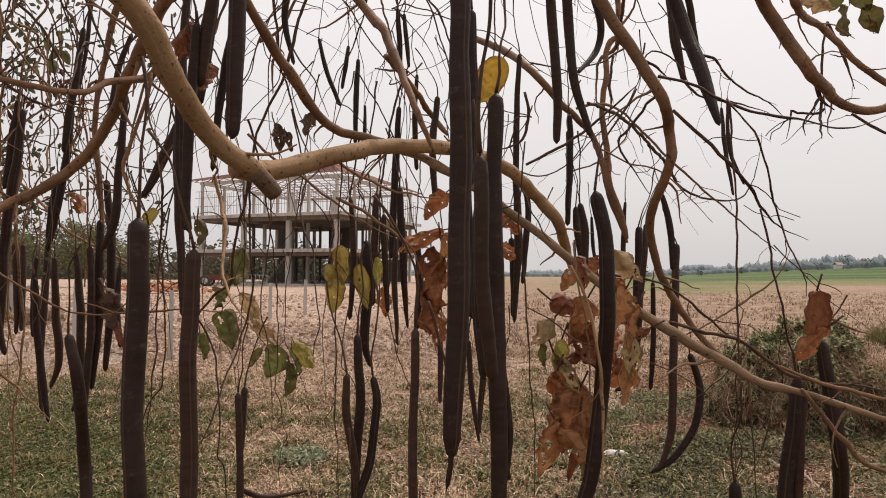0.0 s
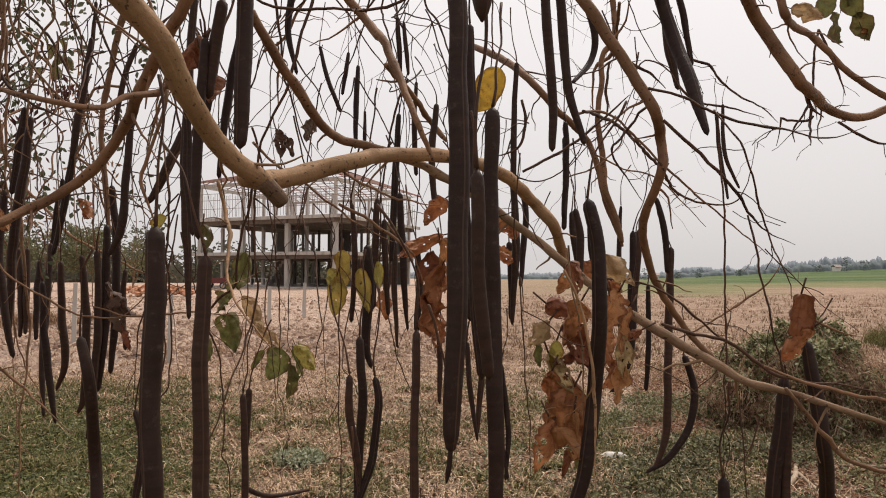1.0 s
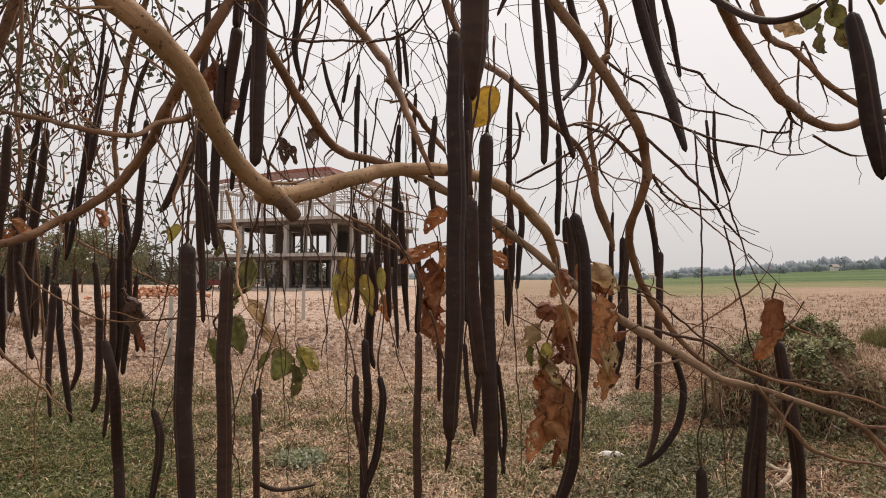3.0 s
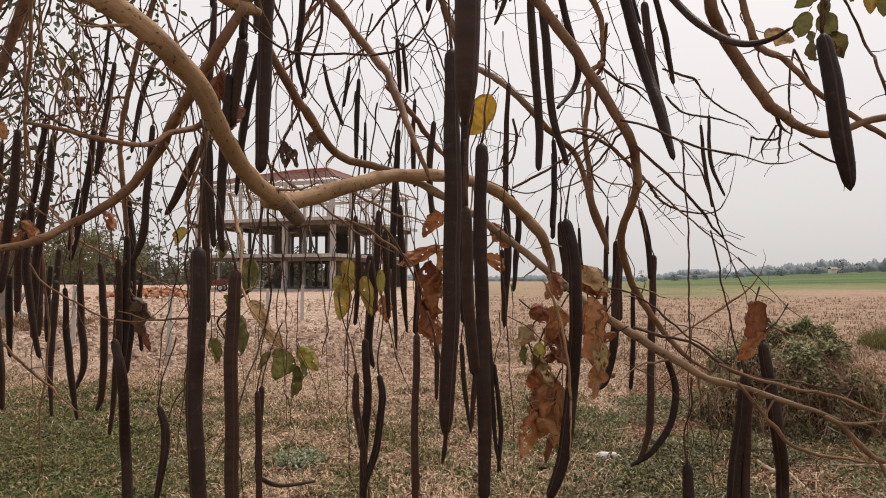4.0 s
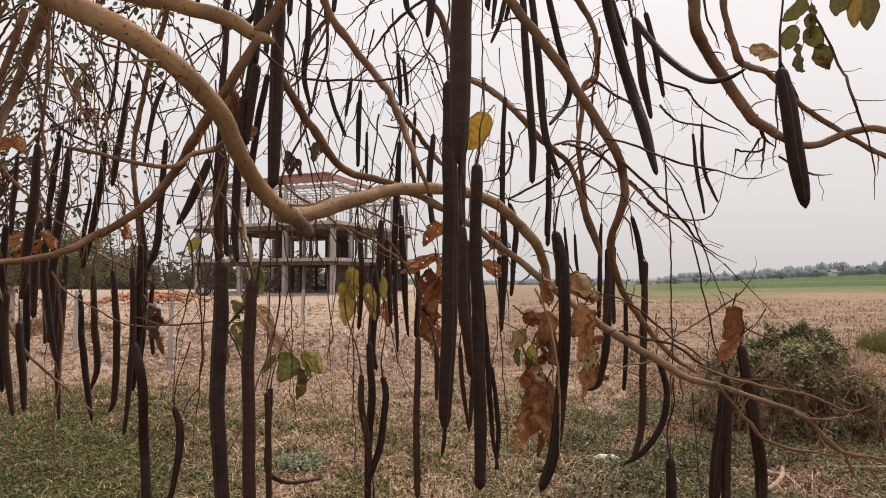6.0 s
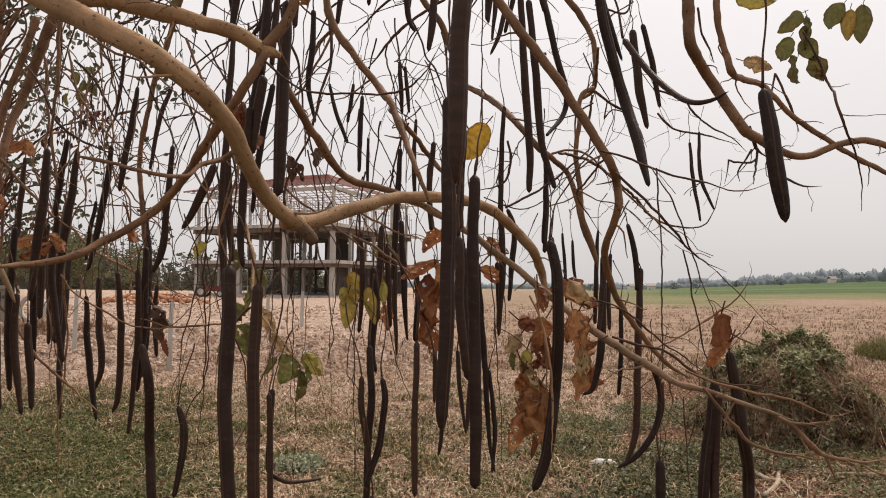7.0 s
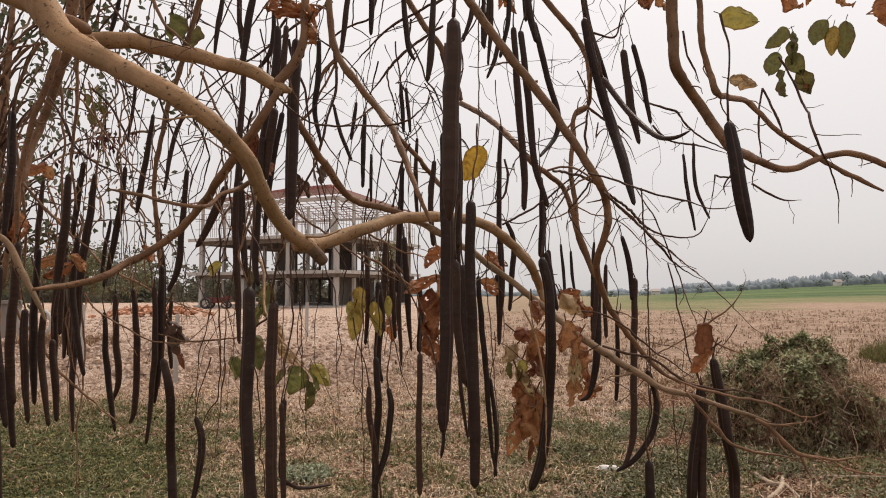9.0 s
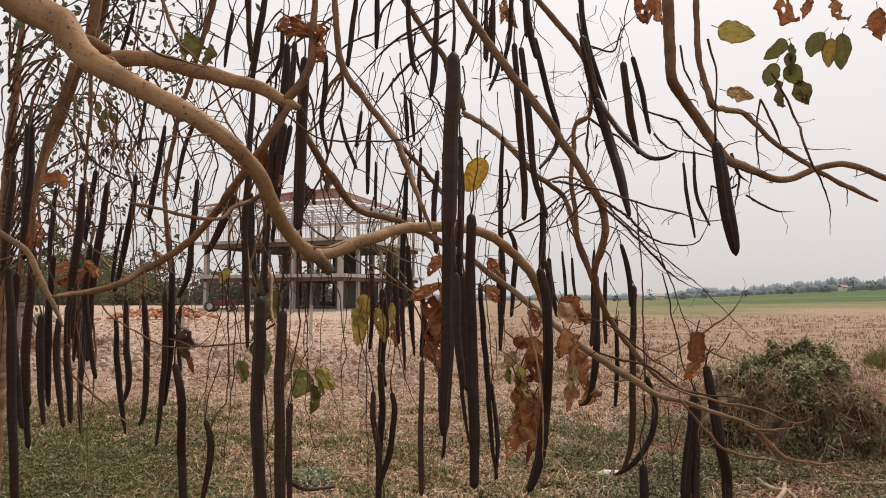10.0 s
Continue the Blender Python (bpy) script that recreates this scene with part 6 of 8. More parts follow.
twig([(-1.019, 1.100, 2.201, 0.0032), (-0.955, 1.100, 2.240, 0.0038), (-0.896, 1.100, 2.247, 0.0038)], BARK_DARK)
twig([(-0.955, 1.400, 2.243, 0.0046), (-0.898, 1.400, 2.186, 0.0046), (-0.856, 1.400, 2.107, 0.0039), (-0.800, 1.400, 2.043, 0.0031), (-0.776, 1.400, 2.051, 0.0015)])
twig([(0.125, 0.620, 1.655, 0.0019), (0.139, 0.620, 1.627, 0.0022), (0.150, 0.620, 1.589, 0.0022), (0.154, 0.620, 1.540, 0.0022), (0.156, 0.620, 1.430, 0.0017)], BARK)
twig([(-0.231, 0.495, 1.805, 0.0018), (-0.233, 0.495, 1.789, 0.0020), (-0.240, 0.495, 1.766, 0.0022), (-0.248, 0.495, 1.742, 0.0022), (-0.251, 0.495, 1.728, 0.0022), (-0.245, 0.495, 1.708, 0.0024), (-0.239, 0.495, 1.692, 0.0029)], BARK_DARK)
twig([(-0.234, 0.500, 1.805, 0.0011), (-0.239, 0.500, 1.797, 0.0013), (-0.244, 0.500, 1.774, 0.0016), (-0.250, 0.500, 1.746, 0.0013)], BARK_DARK)
twig([(0.464, 0.630, 1.493, 0.0039), (0.482, 0.630, 1.483, 0.0043), (0.505, 0.630, 1.459, 0.0047), (0.527, 0.630, 1.442, 0.0043), (0.554, 0.630, 1.438, 0.0039), (0.583, 0.630, 1.434, 0.0030), (0.629, 0.630, 1.439, 0.0013)], BARK_DARK)
twig([(0.464, 0.630, 1.493, 0.0026), (0.489, 0.630, 1.484, 0.0030), (0.522, 0.630, 1.486, 0.0021), (0.546, 0.630, 1.491, 0.0013)], BARK_DARK)
twig([(0.350, 0.660, 1.551, 0.0022), (0.393, 0.660, 1.535, 0.0026), (0.432, 0.660, 1.525, 0.0031), (0.471, 0.660, 1.518, 0.0031), (0.505, 0.660, 1.508, 0.0031), (0.539, 0.660, 1.494, 0.0026), (0.565, 0.660, 1.491, 0.0022), (0.587, 0.660, 1.498, 0.0013)], BARK_DARK)
twig([(0.383, 0.680, 1.524, 0.0032), (0.408, 0.680, 1.493, 0.0036), (0.430, 0.680, 1.467, 0.0036), (0.451, 0.680, 1.445, 0.0036), (0.486, 0.680, 1.434, 0.0036), (0.530, 0.680, 1.426, 0.0032), (0.560, 0.680, 1.423, 0.0027)], BARK_DARK)
twig([(0.575, 0.630, 1.432, 0.0021), (0.595, 0.630, 1.420, 0.0021), (0.628, 0.630, 1.412, 0.0017), (0.660, 0.630, 1.411, 0.0013)], BARK_DARK)
twig([(0.527, 0.630, 1.442, 0.0030), (0.536, 0.630, 1.420, 0.0021), (0.543, 0.630, 1.408, 0.0013)], BARK_DARK)
pod([(0.008, 0.570, 1.500, 0.0031), (0.007, 0.570, 1.480, 0.0023), (0.005, 0.570, 1.465, 0.0025), (0.003, 0.570, 1.454, 0.0010)])
twig([(0.272, 1.182, 1.965, 0.0042), (0.335, 1.283, 1.978, 0.0052), (0.411, 1.403, 1.981, 0.0056), (0.508, 1.548, 1.958, 0.0055), (0.613, 1.726, 1.940, 0.0062), (0.727, 1.951, 1.915, 0.0070), (0.779, 1.951, 1.885, 0.0061), (0.823, 1.951, 1.873, 0.0061), (0.910, 1.951, 1.872, 0.0052), (0.954, 1.951, 1.921, 0.0044), (0.982, 1.951, 2.018, 0.0035), (0.988, 1.951, 2.079, 0.0026)])
twig([(0.849, 2.243, 2.449, 0.0053), (0.909, 2.243, 2.427, 0.0064), (0.969, 2.243, 2.410, 0.0064), (0.994, 2.243, 2.371, 0.0053), (1.069, 2.243, 2.301, 0.0053), (1.165, 2.243, 2.248, 0.0053), (1.218, 2.243, 2.198, 0.0042)])
twig([(1.003, 2.637, 2.457, 0.0074), (1.038, 2.637, 2.414, 0.0074), (1.082, 2.637, 2.382, 0.0062), (1.145, 2.637, 2.369, 0.0062), (1.220, 2.637, 2.357, 0.0062), (1.333, 2.637, 2.327, 0.0049), (1.370, 2.637, 2.312, 0.0037)])
twig([(0.478, 1.726, 2.284, 0.0050), (0.517, 1.726, 2.255, 0.0058), (0.559, 1.726, 2.226, 0.0058), (0.592, 1.726, 2.209, 0.0050), (0.626, 1.726, 2.170, 0.0042)])
twig([(0.286, 0.848, 1.885, 0.0026), (0.287, 0.898, 1.884, 0.0028), (0.263, 0.898, 1.851, 0.0028), (0.251, 0.898, 1.835, 0.0024), (0.259, 0.898, 1.811, 0.0024), (0.279, 0.898, 1.782, 0.0024), (0.295, 0.898, 1.758, 0.0020)])
twig([(0.607, 2.243, 2.419, 0.0064), (0.595, 2.243, 2.321, 0.0074), (0.599, 2.243, 2.246, 0.0064), (0.588, 2.243, 2.181, 0.0053)])
twig([(0.598, 1.200, 2.313, 0.0033), (0.607, 1.200, 2.250, 0.0033), (0.626, 1.200, 2.208, 0.0033), (0.635, 1.200, 2.184, 0.0033)])
twig([(1.059, 1.726, 2.339, 0.0045), (1.090, 1.726, 2.273, 0.0054), (1.115, 1.726, 2.208, 0.0054), (1.131, 1.726, 2.152, 0.0036)])
twig([(1.059, 1.726, 2.339, 0.0045), (1.046, 1.726, 2.264, 0.0045), (1.042, 1.726, 2.171, 0.0045), (1.050, 1.726, 2.082, 0.0036)])
twig([(0.665, 0.898, 2.135, 0.0027), (0.685, 0.898, 2.101, 0.0027), (0.708, 0.898, 2.046, 0.0032), (0.699, 0.848, 1.967, 0.0030), (0.754, 0.898, 1.915, 0.0027), (0.805, 0.956, 1.875, 0.0028), (0.804, 0.956, 1.813, 0.0022)])
twig([(0.664, 1.021, 1.906, 0.0029), (0.704, 1.021, 1.882, 0.0035), (0.739, 1.021, 1.870, 0.0029), (0.769, 1.021, 1.870, 0.0018)])
limb([(0.532, 1.095, 2.406, 0.0142), (0.532, 1.095, 2.327, 0.0142), (0.535, 1.095, 2.249, 0.0136), (0.539, 1.095, 2.184, 0.0130), (0.611, 1.182, 2.147, 0.0131), (0.656, 1.182, 2.079, 0.0131), (0.694, 1.182, 2.022, 0.0125), (0.783, 1.283, 2.023, 0.0126), (0.880, 1.403, 2.030, 0.0113), (0.933, 1.403, 2.010, 0.0106), (0.979, 1.403, 2.013, 0.0106), (1.034, 1.403, 2.036, 0.0098), (1.088, 1.403, 2.050, 0.0098), (1.142, 1.403, 2.050, 0.0091), (1.215, 1.403, 2.022, 0.0091), (1.323, 1.403, 1.980, 0.0076)], BARK_DARK)
limb([(0.634, 1.182, 2.423, 0.0079), (0.635, 1.182, 2.284, 0.0079), (0.650, 1.182, 2.216, 0.0079), (0.667, 1.182, 2.154, 0.0085), (0.738, 1.283, 2.175, 0.0084), (0.847, 1.403, 2.199, 0.0083), (0.877, 1.403, 2.170, 0.0076), (0.929, 1.403, 2.116, 0.0076), (0.989, 1.403, 2.072, 0.0076), (1.064, 1.403, 2.025, 0.0068), (1.139, 1.403, 1.984, 0.0068), (1.211, 1.403, 1.948, 0.0060)], BARK_DARK)
twig([(0.754, 1.283, 2.057, 0.0063), (0.769, 1.283, 2.015, 0.0057), (0.777, 1.283, 1.995, 0.0051), (0.799, 1.283, 1.979, 0.0038)])
twig([(0.774, 1.283, 2.002, 0.0038), (0.770, 1.283, 1.966, 0.0038), (0.712, 1.182, 1.899, 0.0029)])
twig([(0.728, 1.200, 1.961, 0.0030), (0.716, 1.200, 1.952, 0.0036), (0.677, 1.200, 1.952, 0.0036), (0.665, 1.200, 1.957, 0.0030), (0.662, 1.200, 1.930, 0.0024), (0.655, 1.200, 1.902, 0.0024)])
twig([(0.709, 1.182, 1.978, 0.0029), (0.692, 1.182, 1.950, 0.0029), (0.677, 1.182, 1.926, 0.0029), (0.681, 1.182, 1.905, 0.0023)])
twig([(0.144, 0.700, 1.681, 0.0014), (0.147, 0.700, 1.658, 0.0014), (0.154, 0.700, 1.612, 0.0014), (0.160, 0.700, 1.565, 0.0013), (0.162, 0.700, 1.512, 0.0013), (0.164, 0.700, 1.459, 0.0012), (0.164, 0.700, 1.413, 0.0012), (0.163, 0.700, 1.376, 0.0012), (0.160, 0.700, 1.331, 0.0011)], BARK_MID)
twig([(0.285, 1.350, 1.998, 0.0041), (0.326, 1.350, 2.008, 0.0040), (0.374, 1.350, 1.997, 0.0038), (0.415, 1.350, 1.960, 0.0037), (0.469, 1.350, 1.905, 0.0036), (0.536, 1.350, 1.843, 0.0035), (0.590, 1.350, 1.795, 0.0034), (0.664, 1.350, 1.733, 0.0033), (0.711, 1.350, 1.693, 0.0032)], BARK_DARK)
twig([(0.386, 1.200, 2.087, 0.0024), (0.380, 1.200, 2.049, 0.0023), (0.398, 1.200, 2.071, 0.0022), (0.435, 1.200, 2.059, 0.0021), (0.462, 1.200, 2.024, 0.0020), (0.477, 1.200, 1.984, 0.0019)])
twig([(0.350, 1.400, 1.920, 0.0026), (0.406, 1.400, 1.892, 0.0025), (0.484, 1.400, 1.870, 0.0023), (0.546, 1.400, 1.814, 0.0022), (0.598, 1.400, 1.757, 0.0021)], BARK_DARK)
twig([(0.275, 1.400, 1.866, 0.0026), (0.343, 1.400, 1.891, 0.0025), (0.397, 1.400, 1.934, 0.0023), (0.422, 1.400, 2.002, 0.0022), (0.461, 1.400, 2.077, 0.0021)], BARK_DARK)
twig([(0.125, 1.500, 1.906, 0.0026), (0.184, 1.500, 1.883, 0.0024), (0.244, 1.500, 1.876, 0.0023), (0.312, 1.500, 1.918, 0.0022), (0.350, 1.500, 1.997, 0.0021), (0.363, 1.500, 2.065, 0.0020)])
twig([(-0.694, 1.000, 2.152, 0.0037), (-0.651, 1.000, 2.125, 0.0036), (-0.604, 1.000, 2.107, 0.0034), (-0.555, 1.000, 2.072, 0.0033), (-0.513, 1.000, 2.034, 0.0031), (-0.491, 1.000, 2.013, 0.0029)], BARK_DARK)
twig([(-0.793, 1.100, 2.159, 0.0032), (-0.774, 1.100, 2.077, 0.0031), (-0.750, 1.100, 2.037, 0.0030), (-0.714, 1.100, 1.991, 0.0029), (-0.656, 1.100, 1.939, 0.0028), (-0.611, 1.100, 1.925, 0.0027), (-0.554, 1.100, 1.908, 0.0025)], BARK_DARK)
twig([(-0.354, 1.200, 2.086, 0.0044), (-0.317, 1.200, 2.111, 0.0041), (-0.269, 1.200, 2.199, 0.0039), (-0.244, 1.200, 2.262, 0.0037), (-0.220, 1.200, 2.351, 0.0035)], BARK_DARK)
twig([(-0.461, 0.900, 2.111, 0.0037), (-0.441, 0.900, 2.062, 0.0035), (-0.416, 0.900, 2.013, 0.0033), (-0.396, 0.900, 1.993, 0.0030)], BARK_DARK)
twig([(-0.311, 1.000, 1.865, 0.0034), (-0.279, 1.000, 1.833, 0.0032), (-0.232, 1.000, 1.802, 0.0031), (-0.184, 1.000, 1.765, 0.0029), (-0.132, 1.000, 1.728, 0.0028), (-0.080, 1.000, 1.702, 0.0027)], BARK_DARK)
twig([(-0.434, 0.950, 1.958, 0.0021), (-0.448, 0.950, 1.897, 0.0020), (-0.432, 0.950, 1.826, 0.0019), (-0.424, 0.950, 1.766, 0.0017)], BARK_DARK)


def leaf(centre, length, width, tilt, curl, material):
    """An ovate leaf: a sheet rolled across and bent along, with a crumpled, torn rim, on a short petiole."""
    r = random.Random(round(centre[0] * 7919 + centre[2] * 104729))
    turn = Matrix.Rotation(radians(r.uniform(-30, 30) * (2.0 if material is LEAF_GREEN else 1.0)), 3, "Z") @ Matrix.Rotation(radians(-tilt), 3, "Y") @ Matrix.Rotation(radians(r.uniform(-12, 16)), 3, "X")
    verts, across, along, faces, rows, cols = [], [], [], [], 30, 19
    dry = material in (LEAF_DRY, LEAF_DARK, LEAF_RUST, LEAF_TAN)
    o = Vector((centre[0] * 37, centre[2] * 29, centre[1] * 23))
    fold = (0.35 + (1.3 if dry else 0.9) * curl) * r.choice((-1, 1, 1))
    bend = (0.3 + (1.5 if dry else 0.7) * curl) * r.uniform(0.5, 1.1) * r.choice((-1, 1))
    twist = r.uniform(-1, 1) * (0.9 if dry else 0.45) * curl
    wide = width * (1 + 0.32 * abs(fold))
    long = length * (1 + 0.16 * abs(bend))
    for i in range(rows):
        t = i / (rows - 1)
        half = wide / 2 * 1.98 * (t + 0.004) ** 0.52 * (1.0 - t) ** 0.78 + 0.0003
        half *= 1 + (0.42 if dry else 0.14) * noise.noise(o + Vector((t * 5, 0, 0)))
        phi = fold * (0.6 + 0.9 * (0.5 + noise.noise(o + Vector((t * 2.2, 4, 1)))))
        if abs(phi) < 0.05:
            phi = 0.05
        th = bend * (t - 0.3)
        down = Vector((0, long * (math.cos(bend * 0.3) - math.cos(th)) / bend, -long * (math.sin(th) + math.sin(bend * 0.3)) / bend))
        out = Vector((0, math.cos(th), math.sin(th)))
        spin = Matrix.Rotation(twist * (t - 0.2), 3, "Z")
        for j in range(cols):
            u = 2 * j / (cols - 1) - 1
            rim = 1 + (0.34 if dry else 0.07) * abs(u) * noise.noise(o + Vector((t * 10, (1 if u > 0 else -1) * 3.0, 5)))
            rim += (0.10 if dry else 0.015) * abs(u) * noise.noise(o + Vector((t * 28, (1 if u > 0 else -1) * 7.0, 15)))
            a = phi * u * rim
            x, d = half * math.sin(a) / phi, half * (1 - math.cos(a)) / phi
            d += (0.05 + (0.34 if dry else 0.22) * curl) * width * noise.noise(o + Vector((t * 3.4, u * 1.5, 2)))
            d += (0.02 + (0.17 if dry else 0.10) * curl) * width * noise.noise(o + Vector((t * 9, u * 3.6, 7)))
            d += 0.03 * width * (1 - abs(u)) ** 3
            p = spin @ (down + Vector((x, 0, 0)) + out * d)
            verts.append(Vector(centre) + turn @ (p + Vector((0, 0, length * 0.5))))
            across.append(abs(u))
            along.append(t)
    for i in range(rows - 1):
        for j in range(cols - 1):
            hole = noise.noise(o + Vector((i * 0.24, j * 0.30, 9)))
            if curl > 0.55 and 3 < i < rows - 2 and hole > (0.46 if dry else 0.56):
                continue
            a = i * cols + j
            faces.append((a, a + 1, a + cols + 1, a + cols))
    ob = mesh_object("leaf", verts, faces, material, TREE, attrs={"across": across, "along": along})
    p, q = Vector(centre) + turn @ Vector((0, 0, length * 0.5)), Vector(centre) + turn @ Vector((0.004, 0.002, length * 0.5 + 0.02))
    v, f, run = tube(np.array([(*p, 0.0011), (*q, 0.0013)]), 5)
    mesh_object("petiole", v, f, TWIG, ob, attrs={"along": run})
    return ob


leaf((0.072, 0.945, 1.938), 0.074, 0.056, -28, 0.35, LEAF_GOLD)
leaf((-0.425, 1.100, 1.716), 0.043, 0.026, 10, 0.75, LEAF_GREEN)
leaf((-0.176, 1.100, 1.662), 0.061, 0.037, 5, 0.75, LEAF_YELLOW)
leaf((-0.190, 1.100, 1.610), 0.071, 0.041, -5, 0.75, LEAF_YELLOW)
leaf((-0.141, 1.100, 1.623), 0.074, 0.031, 8, 0.75, LEAF_YELLOW)
leaf((-0.114, 1.100, 1.648), 0.049, 0.018, 0, 0.75, LEAF_YELLOW)
leaf((-0.628, 1.800, 1.565), 0.084, 0.071, -60, 0.75, LEAF_GREEN)
leaf((-0.611, 1.800, 1.482), 0.113, 0.080, 15, 0.75, LEAF_GREEN)
leaf((-0.685, 1.800, 1.433), 0.074, 0.045, 0, 0.75, LEAF_GREEN)
leaf((-0.546, 1.700, 1.660), 0.097, 0.061, -10, 0.75, LEAF_GREEN)
leaf((-0.520, 1.700, 1.547), 0.091, 0.052, 30, 0.75, LEAF_TAN)
leaf((-0.490, 1.830, 1.385), 0.108, 0.085, -30, 0.75, LEAF_GREEN)
leaf((-0.405, 1.830, 1.405), 0.085, 0.065, 40, 0.75, LEAF_YELLOW)
leaf((-0.444, 1.830, 1.334), 0.098, 0.049, 5, 0.75, LEAF_GREEN)
leaf((-0.534, 1.830, 1.398), 0.074, 0.033, -40, 0.75, LEAF_GREEN)
leaf((-0.502, 1.800, 1.469), 0.080, 0.042, 50, 0.75, LEAF_TAN)
leaf((-0.433, 1.850, 1.383), 0.083, 0.056, 20, 0.75, LEAF_GREEN)
leaf((-0.011, 1.000, 1.754), 0.049, 0.036, -40, 0.7, LEAF_DRY)
leaf((-0.032, 1.000, 1.698), 0.073, 0.032, -65, 0.8, LEAF_DRY)
leaf((-0.008, 1.000, 1.630), 0.071, 0.045, -15, 0.8, LEAF_DRY)
leaf((-0.025, 1.000, 1.590), 0.080, 0.043, -25, 0.9, LEAF_DRY)
leaf((0.005, 1.000, 1.680), 0.054, 0.036, 15, 0.9, LEAF_DRY)
leaf((-0.012, 1.020, 1.562), 0.055, 0.033, 10, 0.8, LEAF_DRY)
leaf((0.141, 1.300, 1.747), 0.042, 0.035, 40, 0.7, LEAF_DRY)
leaf((0.129, 1.300, 1.685), 0.039, 0.026, 60, 0.6, LEAF_DRY)
leaf((0.244, 1.200, 1.638), 0.051, 0.041, -30, 0.6, LEAF_DRY)
leaf((0.240, 0.850, 1.600), 0.043, 0.033, 20, 0.5, LEAF_DRY)
leaf((0.220, 0.820, 1.591), 0.029, 0.025, -20, 0.8, LEAF_DRY)
leaf((0.140, 0.730, 1.607), 0.035, 0.024, 60, 0.90, LEAF_RUST)
leaf((0.153, 0.712, 1.597), 0.049, 0.035, -20, 0.90, LEAF_DRY)
leaf((0.161, 0.730, 1.568), 0.056, 0.040, 12, 0.85, LEAF_RUST)
leaf((0.118, 0.722, 1.581), 0.037, 0.021, -35, 0.80, LEAF_TAN)
leaf((0.118, 0.735, 1.554), 0.032, 0.019, 25, 0.70, LEAF_GREEN)
leaf((0.133, 0.728, 1.556), 0.032, 0.021, -10, 0.55, LEAF_YELLOW)
leaf((0.149, 0.730, 1.551), 0.027, 0.018, -60, 0.90, LEAF_RUST)
leaf((0.138, 0.722, 1.536), 0.048, 0.037, 30, 0.97, LEAF_TAN)
leaf((0.126, 0.712, 1.521), 0.036, 0.031, -10, 0.70, LEAF_DRY)
leaf((0.151, 0.730, 1.507), 0.046, 0.030, 10, 0.90, LEAF_RUST)
leaf((0.135, 0.728, 1.498), 0.042, 0.018, 12, 0.70, LEAF_YELLOW)
leaf((0.145, 0.712, 1.485), 0.072, 0.052, -14, 0.45, LEAF_DRY)
leaf((0.141, 0.712, 1.462), 0.055, 0.036, 40, 0.75, LEAF_DRY)
leaf((0.122, 0.722, 1.447), 0.068, 0.024, -12, 0.70, LEAF_DRY)
leaf((0.155, 0.730, 1.444), 0.064, 0.019, -24, 0.80, LEAF_RUST)
leaf((0.156, 0.712, 1.468), 0.047, 0.016, 4, 0.80, LEAF_DRY)
leaf((0.222, 0.800, 1.605), 0.048, 0.035, -20, 0.60, LEAF_DRY)
leaf((0.236, 0.800, 1.581), 0.060, 0.019, -28, 0.75, LEAF_DRY)
leaf((0.249, 0.800, 1.569), 0.029, 0.019, -50, 0.70, LEAF_RUST)
leaf((0.235, 0.800, 1.542), 0.057, 0.028, 5, 0.97, LEAF_TAN)
leaf((0.232, 0.800, 1.513), 0.048, 0.022, -8, 0.95, LEAF_DRY)
leaf((0.228, 0.800, 1.655), 0.050, 0.034, 35, 0.85, LEAF_TAN)
leaf((0.158, 0.730, 1.648), 0.035, 0.026, 15, 0.70, LEAF_RUST)
leaf((0.170, 0.735, 1.438), 0.056, 0.027, -6, 0.60, LEAF_GREEN)
leaf((0.456, 1.700, 1.437), 0.121, 0.055, 10, 0.9, LEAF_DRY)
leaf((0.463, 1.700, 1.377), 0.085, 0.046, -15, 0.9, LEAF_DRY)
leaf((0.422, 1.600, 1.492), 0.071, 0.049, 30, 0.9, LEAF_DRY)
leaf((0.396, 1.600, 1.647), 0.094, 0.078, 40, 0.9, LEAF_DRY)
leaf((0.427, 1.600, 1.624), 0.063, 0.047, 70, 0.9, LEAF_DRY)
leaf((0.439, 0.750, 1.600), 0.055, 0.040, -4, 0.45, LEAF_RUST)
leaf((-0.013, 1.030, 1.657), 0.064, 0.046, 10, 0.8, LEAF_RUST)
leaf((0.436, 0.748, 1.566), 0.050, 0.028, -38, 0.7, LEAF_DRY)
leaf((-0.526, 2.000, 2.076), 0.079, 0.054, 10, 0.9, LEAF_DARK)
leaf((-0.426, 2.000, 2.116), 0.071, 0.057, -10, 0.9, LEAF_DARK)
leaf((-0.494, 2.000, 2.058), 0.054, 0.032, 20, 0.9, LEAF_DARK)
leaf((0.839, 1.400, 2.255), 0.075, 0.056, 80, 0.5, LEAF_TAN)
leaf((0.818, 1.370, 2.422), 0.095, 0.068, 70, 0.55, LEAF_YELLOW)
leaf((1.228, 1.900, 2.415), 0.092, 0.080, -10, 0.55, LEAF_GREEN)
leaf((1.300, 1.900, 2.419), 0.088, 0.072, 20, 0.55, LEAF_GREEN)
leaf((1.192, 1.900, 2.484), 0.084, 0.060, -20, 0.55, LEAF_GREEN)
leaf((1.272, 1.900, 2.484), 0.080, 0.060, 25, 0.55, LEAF_GREEN)
leaf((1.208, 1.900, 2.577), 0.088, 0.064, -60, 0.55, LEAF_GREEN)
leaf((1.275, 1.900, 2.562), 0.080, 0.068, 30, 0.55, LEAF_GREEN)
leaf((1.259, 1.900, 2.526), 0.080, 0.040, 0, 0.55, LEAF_GREEN)
